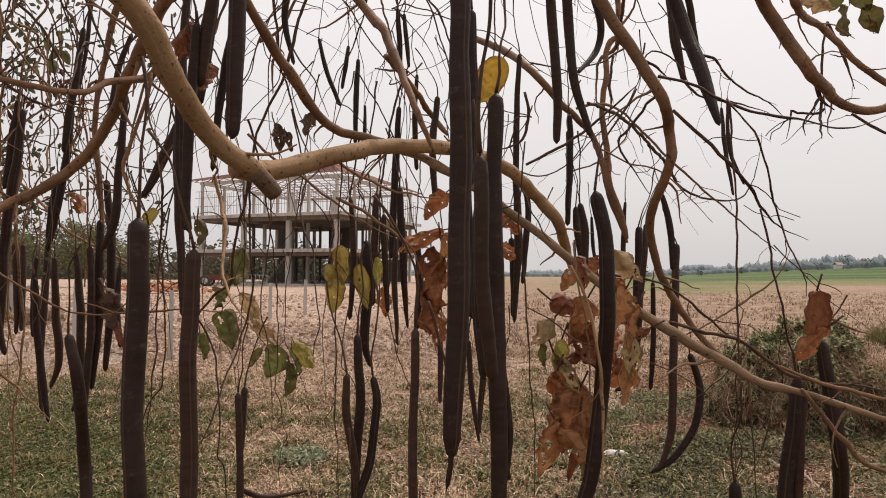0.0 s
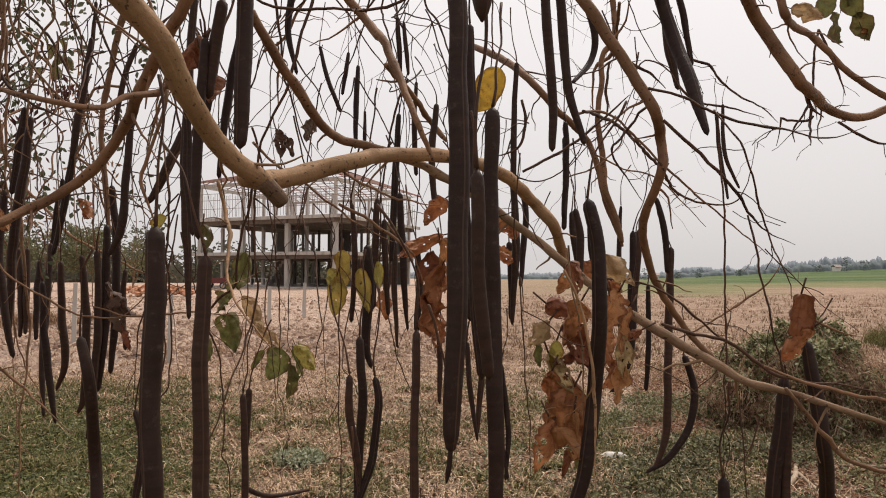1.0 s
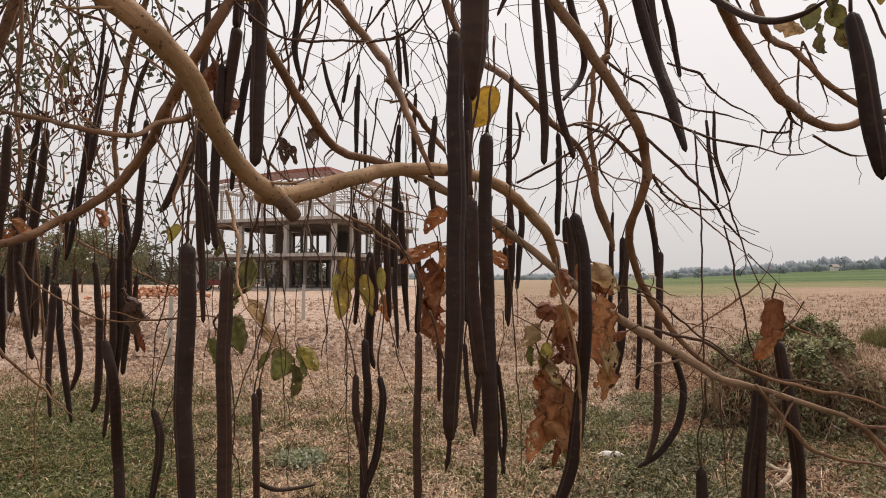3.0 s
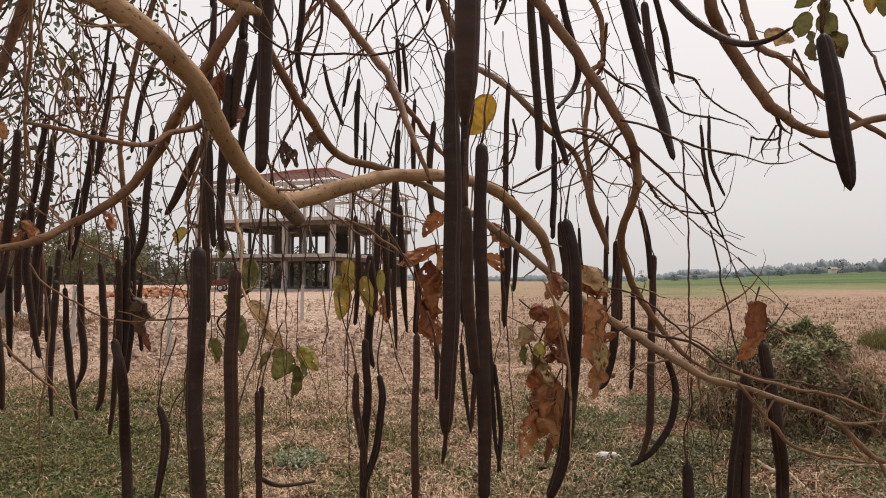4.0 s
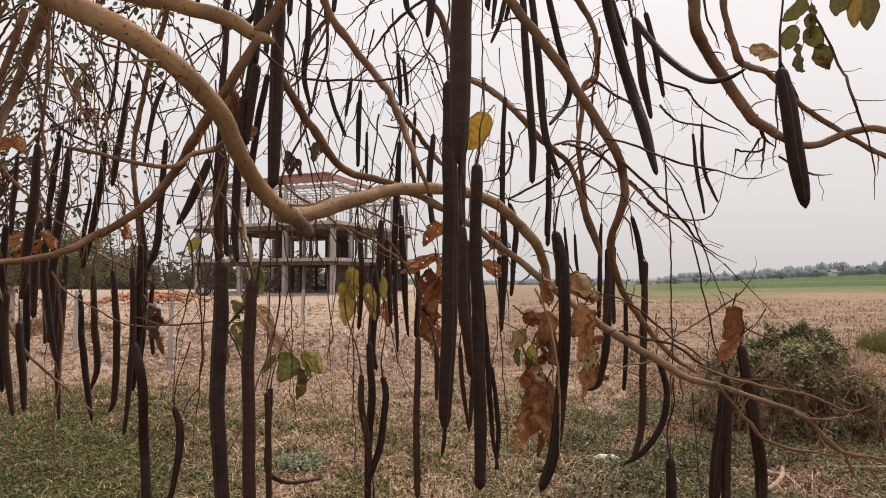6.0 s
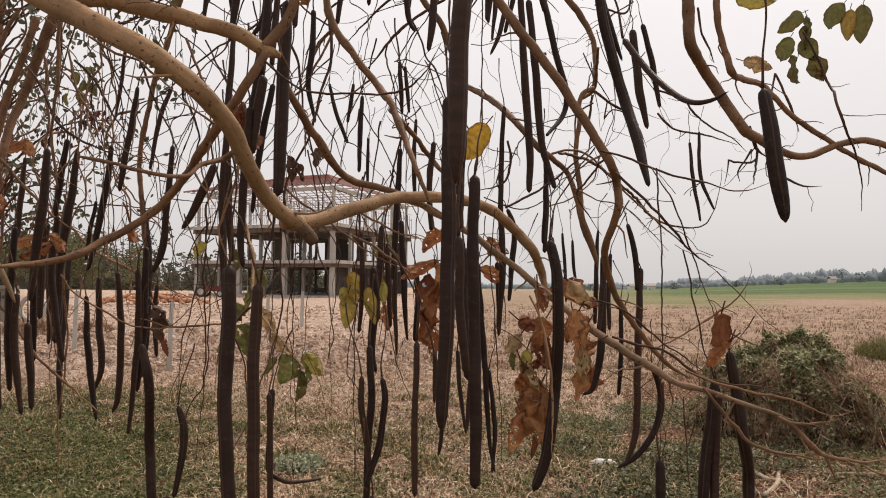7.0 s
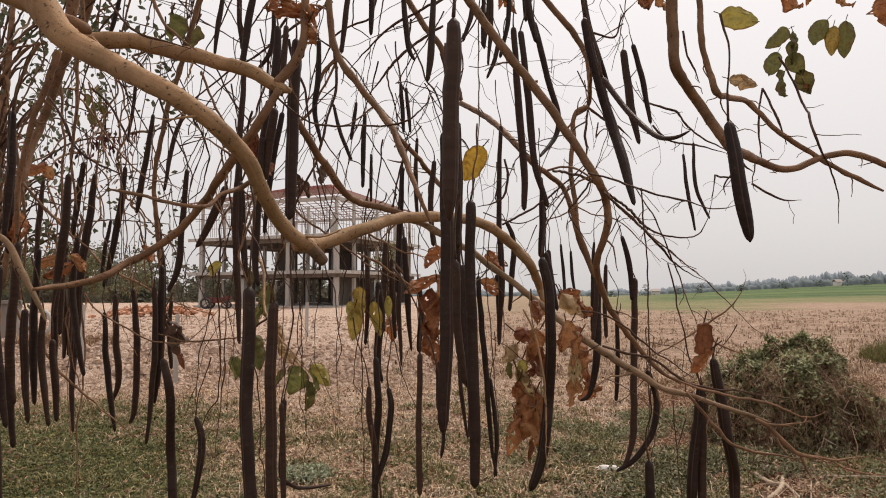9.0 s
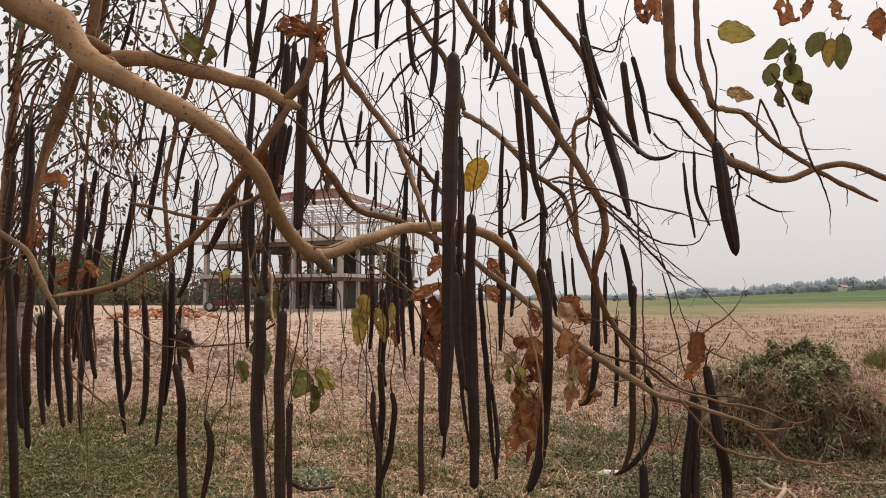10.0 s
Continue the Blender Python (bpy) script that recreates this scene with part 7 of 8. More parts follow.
leaf((1.240, 1.700, 2.517), 0.084, 0.062, -30, 0.55, LEAF_GREEN)
leaf((1.280, 1.700, 2.490), 0.092, 0.048, -5, 0.55, LEAF_YELLOW)
leaf((1.318, 1.700, 2.494), 0.110, 0.059, -8, 0.55, LEAF_GREEN)
leaf((1.309, 1.900, 2.394), 0.040, 0.032, 30, 0.6, LEAF_DRY)
leaf((1.039, 1.500, 2.548), 0.083, 0.056, 20, 0.8, LEAF_DRY)
leaf((1.102, 1.500, 2.558), 0.066, 0.050, -20, 0.8, LEAF_DRY)
leaf((1.194, 1.500, 2.548), 0.073, 0.050, 10, 0.8, LEAF_DRY)
leaf((1.242, 1.400, 2.461), 0.078, 0.063, 10, 0.8, LEAF_DRY)
leaf((0.527, 1.300, 2.451), 0.074, 0.044, 10, 0.9, LEAF_DRY)
leaf((0.560, 1.300, 2.455), 0.074, 0.038, -20, 0.9, LEAF_DRY)
leaf((0.590, 1.300, 2.444), 0.065, 0.035, 10, 0.9, LEAF_DRY)
leaf((0.175, 1.200, 2.388), 0.055, 0.030, 30, 0.9, LEAF_DRY)
leaf((0.154, 1.200, 2.403), 0.055, 0.028, -20, 0.9, LEAF_DRY)
leaf((-0.247, 0.660, 2.137), 0.051, 0.029, -50, 0.8, LEAF_DRY)
leaf((-0.216, 0.660, 2.132), 0.060, 0.031, 70, 0.8, LEAF_DRY)
leaf((-0.197, 0.660, 2.108), 0.060, 0.027, 10, 0.9, LEAF_DRY)
leaf((-0.230, 0.660, 2.120), 0.054, 0.023, 80, 0.9, LEAF_DRY)
leaf((-0.206, 0.660, 2.085), 0.036, 0.027, -20, 0.9, LEAF_DRY)
leaf((-0.312, 0.790, 1.924), 0.042, 0.029, 20, 0.9, LEAF_RUST)
leaf((-0.330, 0.800, 1.941), 0.049, 0.029, -20, 0.9, LEAF_RUST)
leaf((-0.425, 0.700, 2.118), 0.041, 0.038, 20, 0.55, LEAF_GREEN)
leaf((-0.398, 0.700, 2.098), 0.041, 0.034, -10, 0.55, LEAF_GREEN)
leaf((-0.448, 0.720, 2.106), 0.048, 0.034, -60, 0.55, LEAF_GREEN)
leaf((-1.229, 1.600, 2.060), 0.070, 0.045, -70, 0.4, LEAF_DRY)
leaf((-1.008, 1.200, 1.844), 0.069, 0.042, 0, 0.8, LEAF_DRY)
leaf((-1.013, 1.200, 1.804), 0.061, 0.033, -20, 0.8, LEAF_DRY)
leaf((-1.002, 1.300, 1.760), 0.074, 0.035, -75, 0.6, LEAF_DRY)
leaf((-0.698, 1.200, 1.776), 0.050, 0.030, 40, 0.8, LEAF_DRY)
leaf((-0.629, 1.200, 1.599), 0.068, 0.041, 30, 0.8, LEAF_DARK)
leaf((-0.621, 1.200, 1.561), 0.048, 0.031, 0, 0.7, LEAF_DARK)
leaf((-0.615, 1.200, 1.527), 0.048, 0.017, 20, 0.7, LEAF_RUST)
leaf((-1.061, 1.400, 2.007), 0.047, 0.039, 40, 0.4, LEAF_DRY)
leaf((-0.905, 1.200, 1.736), 0.060, 0.031, -60, 0.8, LEAF_DRY)
leaf((-0.863, 1.200, 1.754), 0.048, 0.031, 40, 0.8, LEAF_DRY)
leaf((-0.198, 1.100, 1.641), 0.039, 0.026, 10, 0.55, LEAF_YELLOW)
leaf((-0.462, 1.000, 1.729), 0.042, 0.028, -50, 0.65, LEAF_YELLOW)
leaf((-0.573, 1.700, 1.602), 0.073, 0.055, -20, 0.55, LEAF_GREEN)
leaf((-0.632, 1.700, 1.449), 0.066, 0.040, 0, 0.55, LEAF_GREEN)
leaf((-0.306, 0.800, 1.900), 0.034, 0.022, 10, 0.9, LEAF_RUST)
leaf((-0.137, 1.500, 1.578), 0.066, 0.036, 10, 0.8, LEAF_DRY)
leaf((0.160, 1.500, 1.775), 0.066, 0.040, 60, 0.6, LEAF_DRY)
leaf((0.143, 1.500, 1.700), 0.066, 0.033, 70, 0.6, LEAF_DRY)


# ---- the finest growth, too thin to pick apart ----
def wander(p, way, length, radius, r, droop, crook):
    """A crooked hanging line of rows (x, y, z, radius)."""
    rows, p, d = [], Vector(p), Vector(way).normalized()
    n = max(4, int(length / 0.03))
    for k in range(n + 1):
        rows.append((*p, radius * (1 - 0.7 * k / n)))
        kink = crook * (3.0 if r.random() < 0.22 else 0.6)
        d = (d + Vector((r.gauss(0, kink), r.gauss(0, kink), r.gauss(0, kink * 0.6) - droop))).normalized()
        p = p + d * (length / n)
    return rows


def fine_growth(name, seed, count, x_range, y_range, z_range, length, radius, droop, material, label, bare=0.5):
    r = random.Random(seed)
    verts, faces, along = [], [], []

    def add(rows):
        v, f, a = tube(crook(spline(rows, 0.014), 0.0022, rows[0][0] * 19), 4, cap=False)
        o = len(verts)
        verts.extend(v)
        along.extend(a)
        faces.extend(tuple(o + q for q in face) for face in f)

    for _ in range(count):
        y = r.uniform(*y_range)
        x = r.uniform(*x_range) * (0.45 + 0.4 * y)
        way = (r.gauss(0, 0.45), r.gauss(0, 0.25), -1 + r.random() ** 3 * 1.1)
        rows = wander((x, y, r.uniform(*z_range)), way, length * r.uniform(0.4, 1.3), radius * r.uniform(0.5, 1.4), r, droop, 0.16)
        add(rows)
        for k in range(3, len(rows) - 2, 4):
            if r.random() > bare + 0.15:
                add(wander(rows[k][:3], (r.gauss(0, 1), r.gauss(0, 0.4), r.gauss(-0.3, 0.7)), length * r.uniform(0.1, 0.35), radius * 0.5, r, droop, 0.22))
    ob = mesh_object(name, verts, faces, material, TREE, attrs={"along": along})
    return tagged(ob, label, kind="stuff")


fine_growth("fine_twig", 31, 24, (-0.85, 0.02), (1.2, 2.4), (2.2, 2.95), 0.75, 0.0032, 0.03, TWIG, "fine dark hanging twigs")
fine_growth("fine_twig", 32, 45, (-0.05, 0.58), (1.2, 2.3), (1.9, 2.8), 0.4, 0.0017, 0.02, TWIG, "fine dark twigs against the sky")
fine_growth("fine_twig", 33, 18, (-1.15, -0.5), (1.2, 2.6), (1.7, 3.0), 0.6, 0.0027, 0.16, TWIG, "thin brown hanging vines", 0.6)
fine_growth("fine_twig", 34, 9, (-0.1, 0.75), (0.8, 1.3), (1.35, 1.75), 0.2, 0.0012, 0.02, TWIG, "thin dead twigs low on the branch")
fine_growth("fine_twig", 35, 40, (-0.62, 0.04), (1.0, 2.2), (1.75, 2.5), 0.7, 0.0024, 0.35, TWIG, "thin dark strings hanging straight down", 0.85)
fine_growth("fine_twig", 36, 12, (-1.15, -0.74), (1.2, 2.0), (1.9, 2.9), 1.0, 0.004, 0.5, BARK_DARK, "brown hanging vines as thick as a finger", 0.93)

fine_growth("fine_twig", 37, 11, (-1.05, -0.55), (1.0, 2.0), (2.3, 3.1), 0.8, 0.0032, 0.05, TWIG, "dark crossing twigs under the crown", 0.4)
fine_growth("fine_twig", 38, 11, (-0.62, 0.05), (1.0, 1.8), (2.2, 2.8), 0.7, 0.0034, 0.06, TWIG, "dark crossing twigs under the crown", 0.5)


fine_growth("fine_twig", 39, 19, (-1.12, -0.9), (1.4, 2.6), (2.2, 3.0), 1.0, 0.0042, 0.22, BARK_DARK, "brown hanging vines at the edge of the crown", 0.8)


GREY_LEAF = blade_shade("small_grey_green_leaf", (0.05, 0.06, 0.025), (0.10, 0.105, 0.06), (0.19, 0.18, 0.12))


def leafy_vines(seed, count, x_range, y_range, z_range, size, material, label):
    """Hanging strands with small leaflets, as one piece of growth."""
    r = random.Random(seed)
    verts, faces = [], []
    for _ in range(count):
        y = r.uniform(*y_range)
        x = r.uniform(*x_range)
        rows = wander((x, y, r.uniform(*z_range)), (r.gauss(0, 0.4), 0, -1), 0.5 * r.uniform(0.5, 1.3), 0.001, r, 0.08, 0.15)
        for p in rows[1:]:
            if r.random() < 0.4:
                continue
            c = Vector(p[:3])
            u = Vector((r.gauss(0, 1), r.gauss(0, 0.6), r.gauss(-0.8, 0.5))).normalized()
            v = u.cross(Vector((r.gauss(0, 0.5), -1, r.gauss(0, 0.5)))).normalized()
            a = size * r.uniform(0.6, 1.3)
            o = len(verts)
            verts += [c, c + u * a * 0.5 + v * a * 0.3, c + u * a * 0.9 + v * a * 0.2, c + u * a * 1.2, c + u * a * 0.9 - v * a * 0.2, c + u * a * 0.5 - v * a * 0.3]
            faces += [(o, o + 1, o + 2, o + 3), (o, o + 3, o + 4, o + 5)]
    ob = mesh_object("vine_foliage", verts, faces, material, TREE, smooth=False)
    return tagged(ob, label, kind="stuff")


# the first two strands stay out of view, added to shade the upper limb
leafy_vines(40, 190, (-1.5, -0.38), (0.4, 1.5), (3.0, 3.7), 0.055, GREY_LEAF, "unseen grey-green foliage added overhead to shade the limb")
leafy_vines(44, 240, (-1.45, -0.4), (-0.1, 0.95), (3.15, 3.6), 0.06, GREY_LEAF, "unseen grey-green foliage added close above the limb as shade")
leafy_vines(45, 44, (-1.75, -1.1), (1.6, 2.6), (2.75, 3.15), 0.028, GREY_LEAF, "small dusty leaflets on strands at the edge of the crown")
leafy_vines(43, 30, (-2.3, -1.35), (2.2, 3.2), (2.1, 3.3), 0.024, GREY_LEAF, "sparse small grey-green leaflets on hanging strands")


def withered_cluster(x, y, z, spread, count):
    """A hanging bunch of shrivelled dark red leaflets."""
    r = random.Random(77)
    verts, faces = [], []
    for _ in range(count):
        c = Vector((x + r.gauss(0, spread), y + r.gauss(0, spread * 0.6), z + r.gauss(0, spread * 0.6)))
        u = Vector((r.gauss(0, 0.4), r.gauss(0, 0.3), -1)).normalized()
        w = u.cross(Vector((r.gauss(0, 0.6), -1, r.gauss(0, 0.3)))).normalized()
        a, o = r.uniform(0.02, 0.045), len(verts)
        verts += [c, c + u * a * 0.5 + w * a * 0.16, c + u * a, c + u * a * 0.5 - w * a * 0.16 + Vector((0, 0.004, 0))]
        faces.append((o, o + 1, o + 2, o + 3))
    ob = mesh_object("withered_cluster", verts, faces, WITHERED, TREE, smooth=False)
    return tagged(ob, "shrivelled dark red leaflets in a hanging bunch", kind="stuff")


WITHERED = blade_shade("shrivelled_red_leaf", (0.04, 0.012, 0.012), (0.09, 0.03, 0.028), (0.17, 0.07, 0.06))
withered_cluster(-1.454, 2.396, 2.36, 0.045, 46)
withered_cluster(-1.62, 2.45, 2.30, 0.06, 30)
for x, z, tilt in ((-1.679, 2.476, -40), (-1.646, 2.575, 10), (-1.621, 2.538, -20), (-1.591, 2.600, 30), (-1.591, 2.555, 5), (-1.566, 2.525, 25), (-1.666, 2.625, -10), (-1.616, 2.488, 15)):
    leaf((x, 2.59, z), 0.062, 0.044, tilt, 0.45, LEAF_GREEN)


def creeper_tree(x, y):
    """A slender leafy tree behind, hung with strands of small leaves."""
    base = thing("leafy_tree", (x, y, 0.0), "slender tree hung with small grey-green leaves and dry tufts", "tree")
    r = random.Random(91)
    v, f, along = tube(crook(spline([(x, y, -0.1, 0.07), (x + 0.03, y, 1.2, 0.06), (x - 0.05, y + 0.1, 2.6, 0.045), (x + 0.1, y, 4.2, 0.02)], 0.03), 0.01, 3), 12, rough=0.1)
    mesh_object("trunk", v, f, BARK_DARK, base, attrs={"along": along})
    strands, blades, tufts = ([], [], []), ([], []), ([], [])
    for k in range(40):
        z = r.uniform(1.7, 4.0)
        tip = Vector((x + 0.08 + 1.15 * r.random() ** 1.7, y + r.gauss(0, 0.35), z + r.uniform(-0.1, 0.5)))
        line = crook(spline([(x, y, z - 0.2, 0.011), (*((Vector((x, y, z)) + tip) / 2 + Vector((0, 0, 0.12))), 0.008), (*tip, 0.004)], 0.03), 0.008, k)
        hang = wander(tip, (r.gauss(0, 0.3), 0, -1), r.uniform(0.3, 0.9), 0.004, r, 0.2, 0.16)
        for rows in (line, np.array(hang)):
            v, f, a = tube(rows, 5, cap=False)
            o = len(strands[0])
            strands[0].extend(v)
            strands[1].extend(tuple(o + q for q in face) for face in f)
            strands[2].extend(a)
        dry = k % 3 == 0
        for p in list(line[len(line) // 2:]) + list(hang) * 2:
            if r.random() < (0.3 if dry else 0.62):
                continue
            c = Vector(p[:3]) + Vector((r.gauss(0, 0.03), r.gauss(0, 0.03), r.gauss(0, 0.03)))
            u = Vector((r.gauss(0, 1), r.gauss(0, 0.6), r.gauss(-0.8, 0.5))).normalized()
            w = u.cross(Vector((r.gauss(0, 0.5), -1, r.gauss(0, 0.5)))).normalized()
            a = r.uniform(0.03, 0.062)
            vs, fs = tufts if dry else blades
            wide, o = 0.16 if dry else 0.34, len(vs)
            vs += [c, c + u * a * 0.5 + w * a * wide, c + u * a * 0.9 + w * a * wide * 0.7, c + u * a * 1.2, c + u * a * 0.9 - w * a * wide * 0.7, c + u * a * 0.5 - w * a * wide]
            fs += [(o, o + 1, o + 2, o + 3), (o, o + 3, o + 4, o + 5)]
    tagged(mesh_object("branchlet_tangle", strands[0], strands[1], TWIG, base, attrs={"along": strands[2]}), "thin dark hanging branches", kind="stuff")
    tagged(mesh_object("foliage", *blades, GREY_LEAF, base, smooth=False), "small grey-green leaves", kind="stuff")
    tagged(mesh_object("dry_foliage", *tufts, LITTER, base, smooth=False), "dry red-brown leaf tufts", kind="stuff")


creeper_tree(-3.85, 5.1)


# ---- dead sticks on the ground, parked tractor, gate remains ----
def dead_stick(points, label="pale dead stick lying in dry grass"):
    line = spline([(x, y, height(x, y) + z, r) for x, y, z, r in points], 0.03)
    v, f, along = tube(line, 7, rough=0.25)
    return tagged(mesh_object("stick", v, f, DEAD_WOOD, attrs={"along": along}), label, "stick", "dead sticks")


dead_stick([(2.78, 5.45, 0.05, 0.021), (2.78, 5.31, 0.05, 0.024), (2.79, 5.18, 0.05, 0.022), (2.86, 5.15, 0.05, 0.016)])
dead_stick([(2.98, 5.35, 0.05, 0.016), (2.85, 5.12, 0.05, 0.022), (2.71, 4.94, 0.05, 0.022), (2.54, 4.75, 0.05, 0.018)])
dead_stick([(2.89, 5.15, 0.05, 0.015), (2.85, 4.94, 0.05, 0.013), (2.79, 4.67, 0.05, 0.011)])
dead_stick([(3.3, 5.3, 0.05, 0.012), (3.8, 5.2, 0.07, 0.012), (4.5, 5.25, 0.05, 0.008)])
dead_stick([(1.75, 6.6, 0.02, 0.01), (2.1, 6.75, 0.04, 0.01), (2.3, 6.7, 0.03, 0.006)])
for k in range(9):
    rr = random.Random(60 + k)
    x, y = rr.uniform(2.2, 4.8), rr.uniform(4.6, 6.0)
    a = rr.uniform(0, 3.1)
    dead_stick([(x, y, 0.03, 0.006), (x + 0.2 * math.cos(a), y + 0.2 * math.sin(a), 0.05, 0.006), (x + 0.45 * math.cos(a + 0.3), y + 0.45 * math.sin(a + 0.3), 0.02, 0.003)])

s = Shade("soil_clod", 0.95)
CLOD = s.done(s.mix(s.ramp(s.noise(18, 5), (0.35, 0.0), (0.65, 0.6)), s.ramp(s.island(), (0.0, (0.20, 0.125, 0.085)), (0.5, (0.38, 0.265, 0.195)), (1.0, (0.48, 0.35, 0.265))), (0.50, 0.365, 0.28)))


def clods(name, seed, count, xr, yr, size, label):
    """Broken lumps of soil over the bank and field."""
    r = random.Random(seed)
    verts, faces = [], []
    for _ in range(count):
        y = r.uniform(*yr)
        x = r.uniform(*xr) * y
        z, a, turn = height(x, y), size * (0.25 + r.random() ** 3 * 1.5), r.random() * 6.3
        o, tall = len(verts), r.uniform(0.6, 1.25)
        for ring, (rad, up) in enumerate(((1.0, -0.25), (0.8, 0.55 * tall), (0.42, tall))):
            for k in range(5):
                w = turn + ring * 0.5 + k * 1.257 + r.uniform(-0.4, 0.4)
                q = rad * r.uniform(0.6, 1.25)
                verts.append((x + a * q * math.cos(w) * 1.25, y + a * q * math.sin(w), z + a * up * r.uniform(0.8, 1.2)))
        for b in (0, 5):
            faces += [(o + b + k, o + b + (k + 1) % 5, o + b + 5 + (k + 1) % 5, o + b + 5 + k) for k in range(5)]
        faces.append(tuple(o + 10 + k for k in range(5)))
    return tagged(mesh_object(name, verts, faces, CLOD, smooth=False), label, "soil", kind="stuff")


clods("soil_clods", 71, 10000, (-0.75, 0.0), (11.0, 14.9), 0.034, "broken pale clods of dry soil on the bank")
clods("soil_lumps", 73, 1100, (-0.78, -0.22), (11.2, 14.4), 0.052, "larger lumps of dug soil on the face of the bank")
clods("soil_crumbs", 74, 6000, (-0.75, 0.05), (14.9, 30.0), 0.035, "small crumbs of soil on the levelled pad")
clods("soil_crumbs", 72, 5000, (-0.75, 0.8), (4.3, 14), 0.022, "small crumbs of dry soil among the grass")


def tractor(x, y):
    z = height(x, y)
    base = thing("tractor", (x, y, z), "small faded red farm tractor parked before the building", "tractor")
    s = Shade("faded_red_paint", 0.6)
    red = s.done(s.mix(s.noise(4, 4), (0.15, 0.028, 0.026), (0.10, 0.04, 0.036)))
    s = Shade("dark_rubber", 0.9)
    rubber = s.done(s.mix(s.noise(12, 3), (0.03, 0.03, 0.03), (0.08, 0.07, 0.065)))
    v, f = boxes(((x, y, z + 0.7), (0.85, 0.36, 0.22), 18), ((x + 0.78, y + 0.25, z + 0.85), (0.25, 0.28, 0.18), 18))
    mesh_object("body", v, f, red, base, smooth=False)
    v, f = boxes(((x - 0.75, y - 0.24, z + 0.96), (0.25, 0.28, 0.05), 18), ((x - 0.93, y - 0.3, z + 1.12), (0.05, 0.28, 0.18), 18))
    mesh_object("seat", v, f, rubber, base, smooth=False)
    for dx, dy, rad in ((-0.7, -0.68, 0.46), (-0.7, 0.35, 0.46), (0.7, -0.25, 0.3), (0.7, 0.64, 0.3)):
        ring = [(x + dx + rad * 0.8 * math.cos(a), y + dy, z + rad + rad * 0.8 * math.sin(a), rad * 0.2) for a in np.linspace(0, 2 * math.pi, 17)]
        v, f, _ = tube(np.array(ring), 6, cap=False)
        wheel = mesh_object("tyre", v, f, rubber, base)
        v, f, _ = tube(np.array([(x + dx, y + dy - 0.08, z + rad, rad * 0.55), (x + dx, y + dy + 0.08, z + rad, rad * 0.5)]), 12)
        mesh_object("rim", v, f, CONCRETE, wheel, smooth=False)


tractor(-18.4, 51.5)


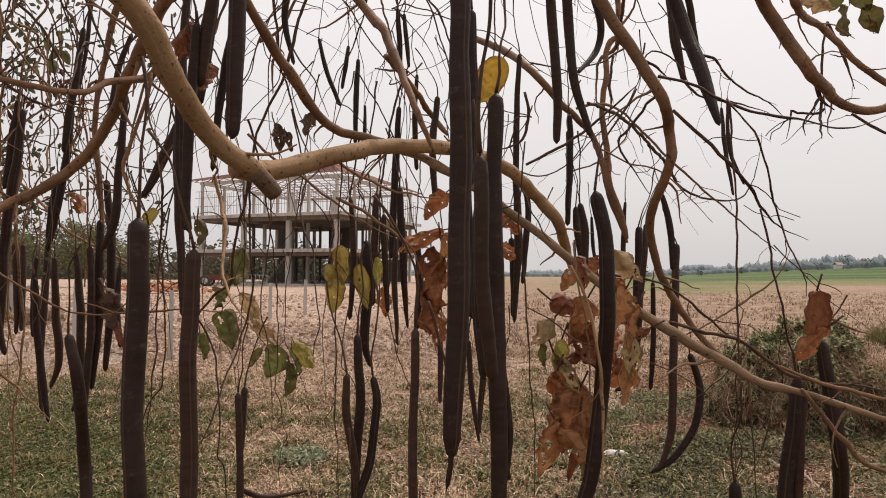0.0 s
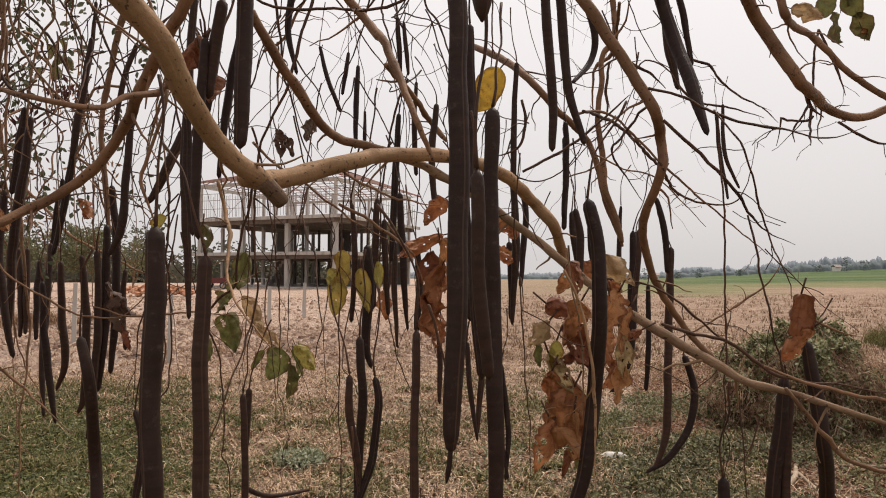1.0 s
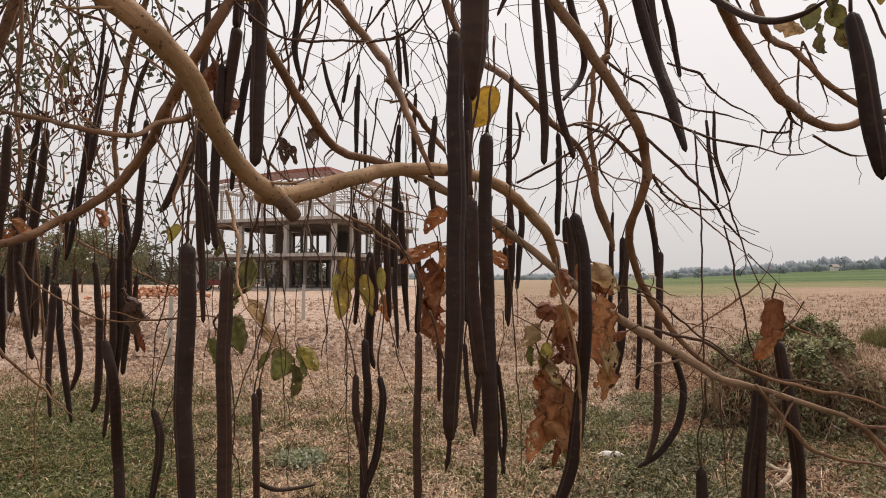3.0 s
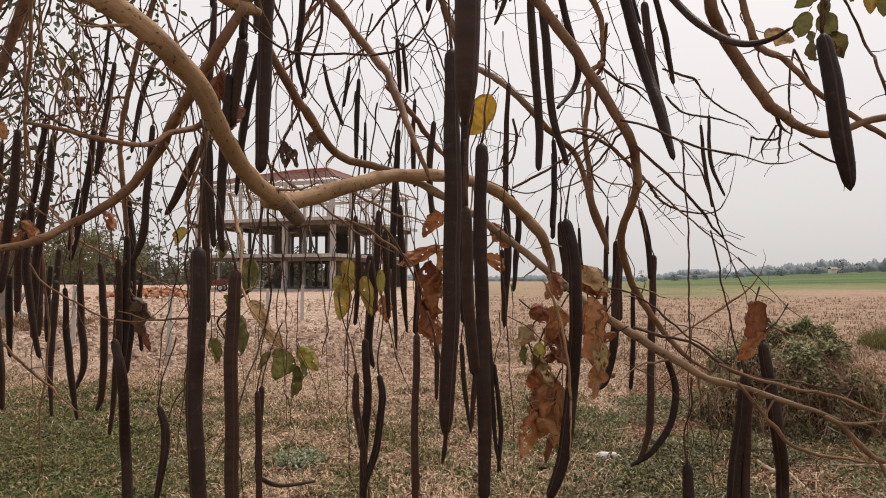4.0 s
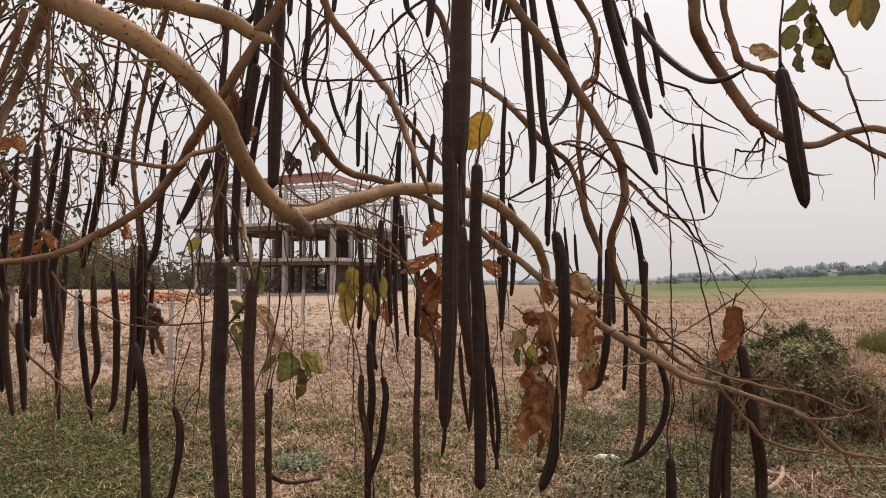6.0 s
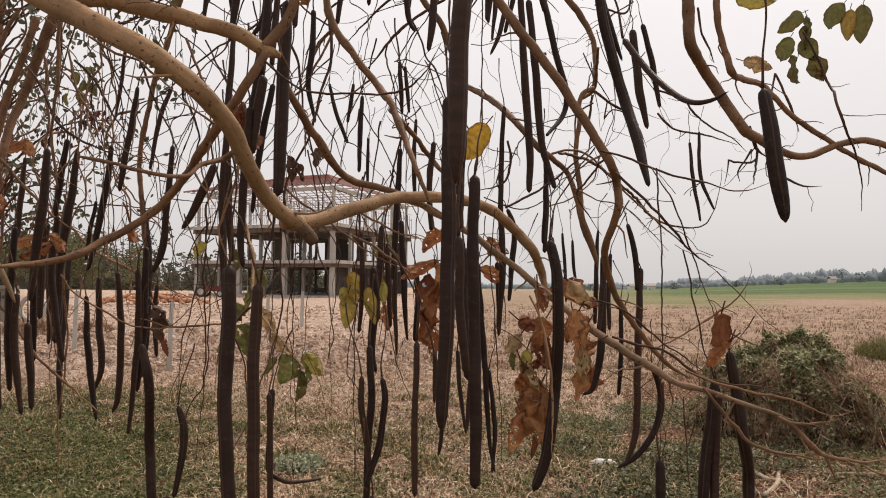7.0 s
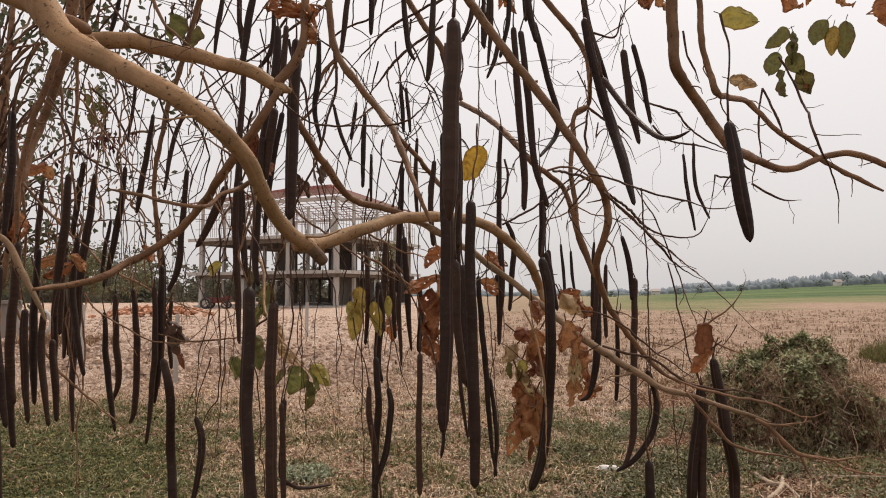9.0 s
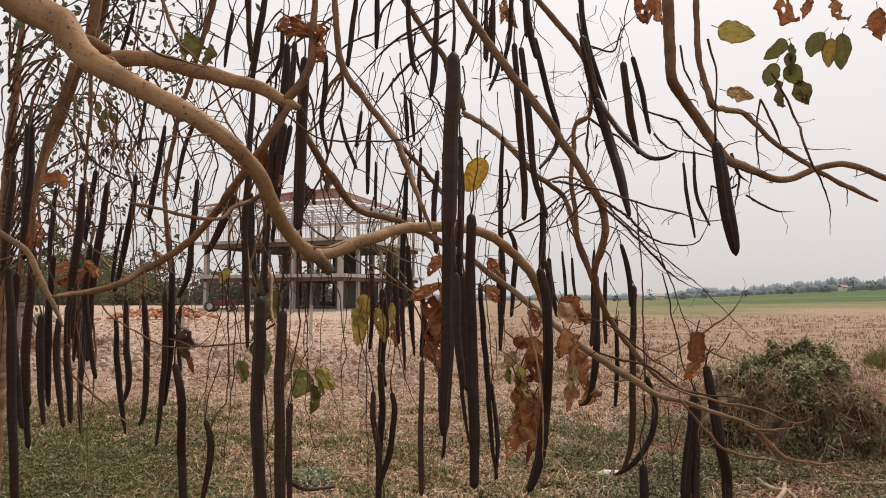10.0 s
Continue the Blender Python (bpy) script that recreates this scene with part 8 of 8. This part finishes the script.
def young_tree(x, y, tall, spread, seed, label, boughs=16, sprays=60, size=1.0):
    """A slender young tree with a thin, uneven crown."""
    r = random.Random(seed)
    g = height(x, y)
    base = thing("young_tree", (x, y, g), label, "tree")
    v, f, along = tube(crook(spline([(x, y, g - 0.1, 0.06), (x + 0.1, y, g + tall * 0.4, 0.045), (x - 0.05, y, g + tall * 0.95, 0.012)], 0.1), 0.02, seed), 8)
    mesh_object("trunk", v, f, BARK_DARK, base, attrs={"along": along})
    verts, faces = [], []
    for k in range(boughs):
        z = g + tall * r.uniform(0.3, 0.9)
        a, reach = r.uniform(0, 6.3), spread * r.uniform(0.4, 1.0)
        tip = Vector((x + reach * math.cos(a), y + reach * math.sin(a), z + r.uniform(0.1, 0.7)))
        v, f, along = tube(spline([(x, y, z - 0.3, 0.025), (*tip, 0.008)], 0.2), 5, cap=False)
        mesh_object("limb", v, f, BARK_DARK, base, attrs={"along": along})
        for _ in range(sprays):
            t = 0.35 + 0.75 * r.random()
            c = Vector((x, y, z - 0.3)).lerp(tip, t) + Vector((r.gauss(0, 0.2), r.gauss(0, 0.2), r.gauss(0, 0.2)))
            u = Vector((r.gauss(0, 1), r.gauss(0, 1), r.gauss(-0.3, 0.7))).normalized()
            w = u.cross(Vector((r.gauss(0, 1), -1, r.gauss(0, 1)))).normalized()
            q, o = size * r.uniform(0.05, 0.11), len(verts)
            verts += [c, c + u * q + w * q * 0.5, c + u * 2 * q, c + u * q - w * q * 0.5]
            faces.append((o, o + 1, o + 2, o + 3))
    tagged(mesh_object("foliage", verts, faces, PALE_LEAF, base, smooth=False), "thin pale green leaves", kind="stuff")


PALE_LEAF = blade_shade("pale_green_leaf", (0.10, 0.11, 0.05), (0.19, 0.19, 0.09), (0.31, 0.29, 0.17))
young_tree(-4.2, 46.0, 5.0, 1.0, 5, "slender young tree with thin pale green foliage beside the building")
young_tree(-21.5, 44.0, 3.6, 1.3, 8, "small tree with thin pale green foliage past the brick pile")
young_tree(-26.6, 47.0, 4.7, 2.5, 11, "bushy spreading tree with dusty olive foliage past the brick pile", 44, 130, 1.15)
young_tree(-33.5, 50.0, 4.4, 2.6, 12, "bushy spreading tree with dusty olive foliage past the brick pile", 36, 120, 1.15)


def hut(x, y, wide, turn):
    """A small far-off farm hut with a pitched roof."""
    g = height(x, y)
    base = thing("hut", (x, y, g), "small pale farm hut with a grey pitched roof", "hut", "huts in the green field")
    v, f = boxes(((x, y, g + 1.0), (wide / 2, wide * 0.35, 1.2), turn))
    mesh_object("wall", v, f, PALE, base, smooth=False)
    c, d = math.cos(radians(turn)), math.sin(radians(turn))
    verts = [(x + c * i - d * j, y + d * i + c * j, g + k) for i in (-wide * 0.6, wide * 0.6) for j, k in ((-wide * 0.5, 2.05), (0, 3.3), (wide * 0.5, 2.05), (0, 3.12))]
    faces = [(0, 4, 5, 1), (1, 5, 6, 2), (2, 6, 7, 3), (3, 7, 4, 0), (0, 1, 2, 3), (4, 7, 6, 5)]
    mesh_object("roof", verts, faces, GREY_STEEL, base, smooth=False)


hut(206.0, 330.0, 3.4, 10)
hut(111.0, 330.0, 4.0, -15)
hut(101.0, 332.0, 2.8, 20)
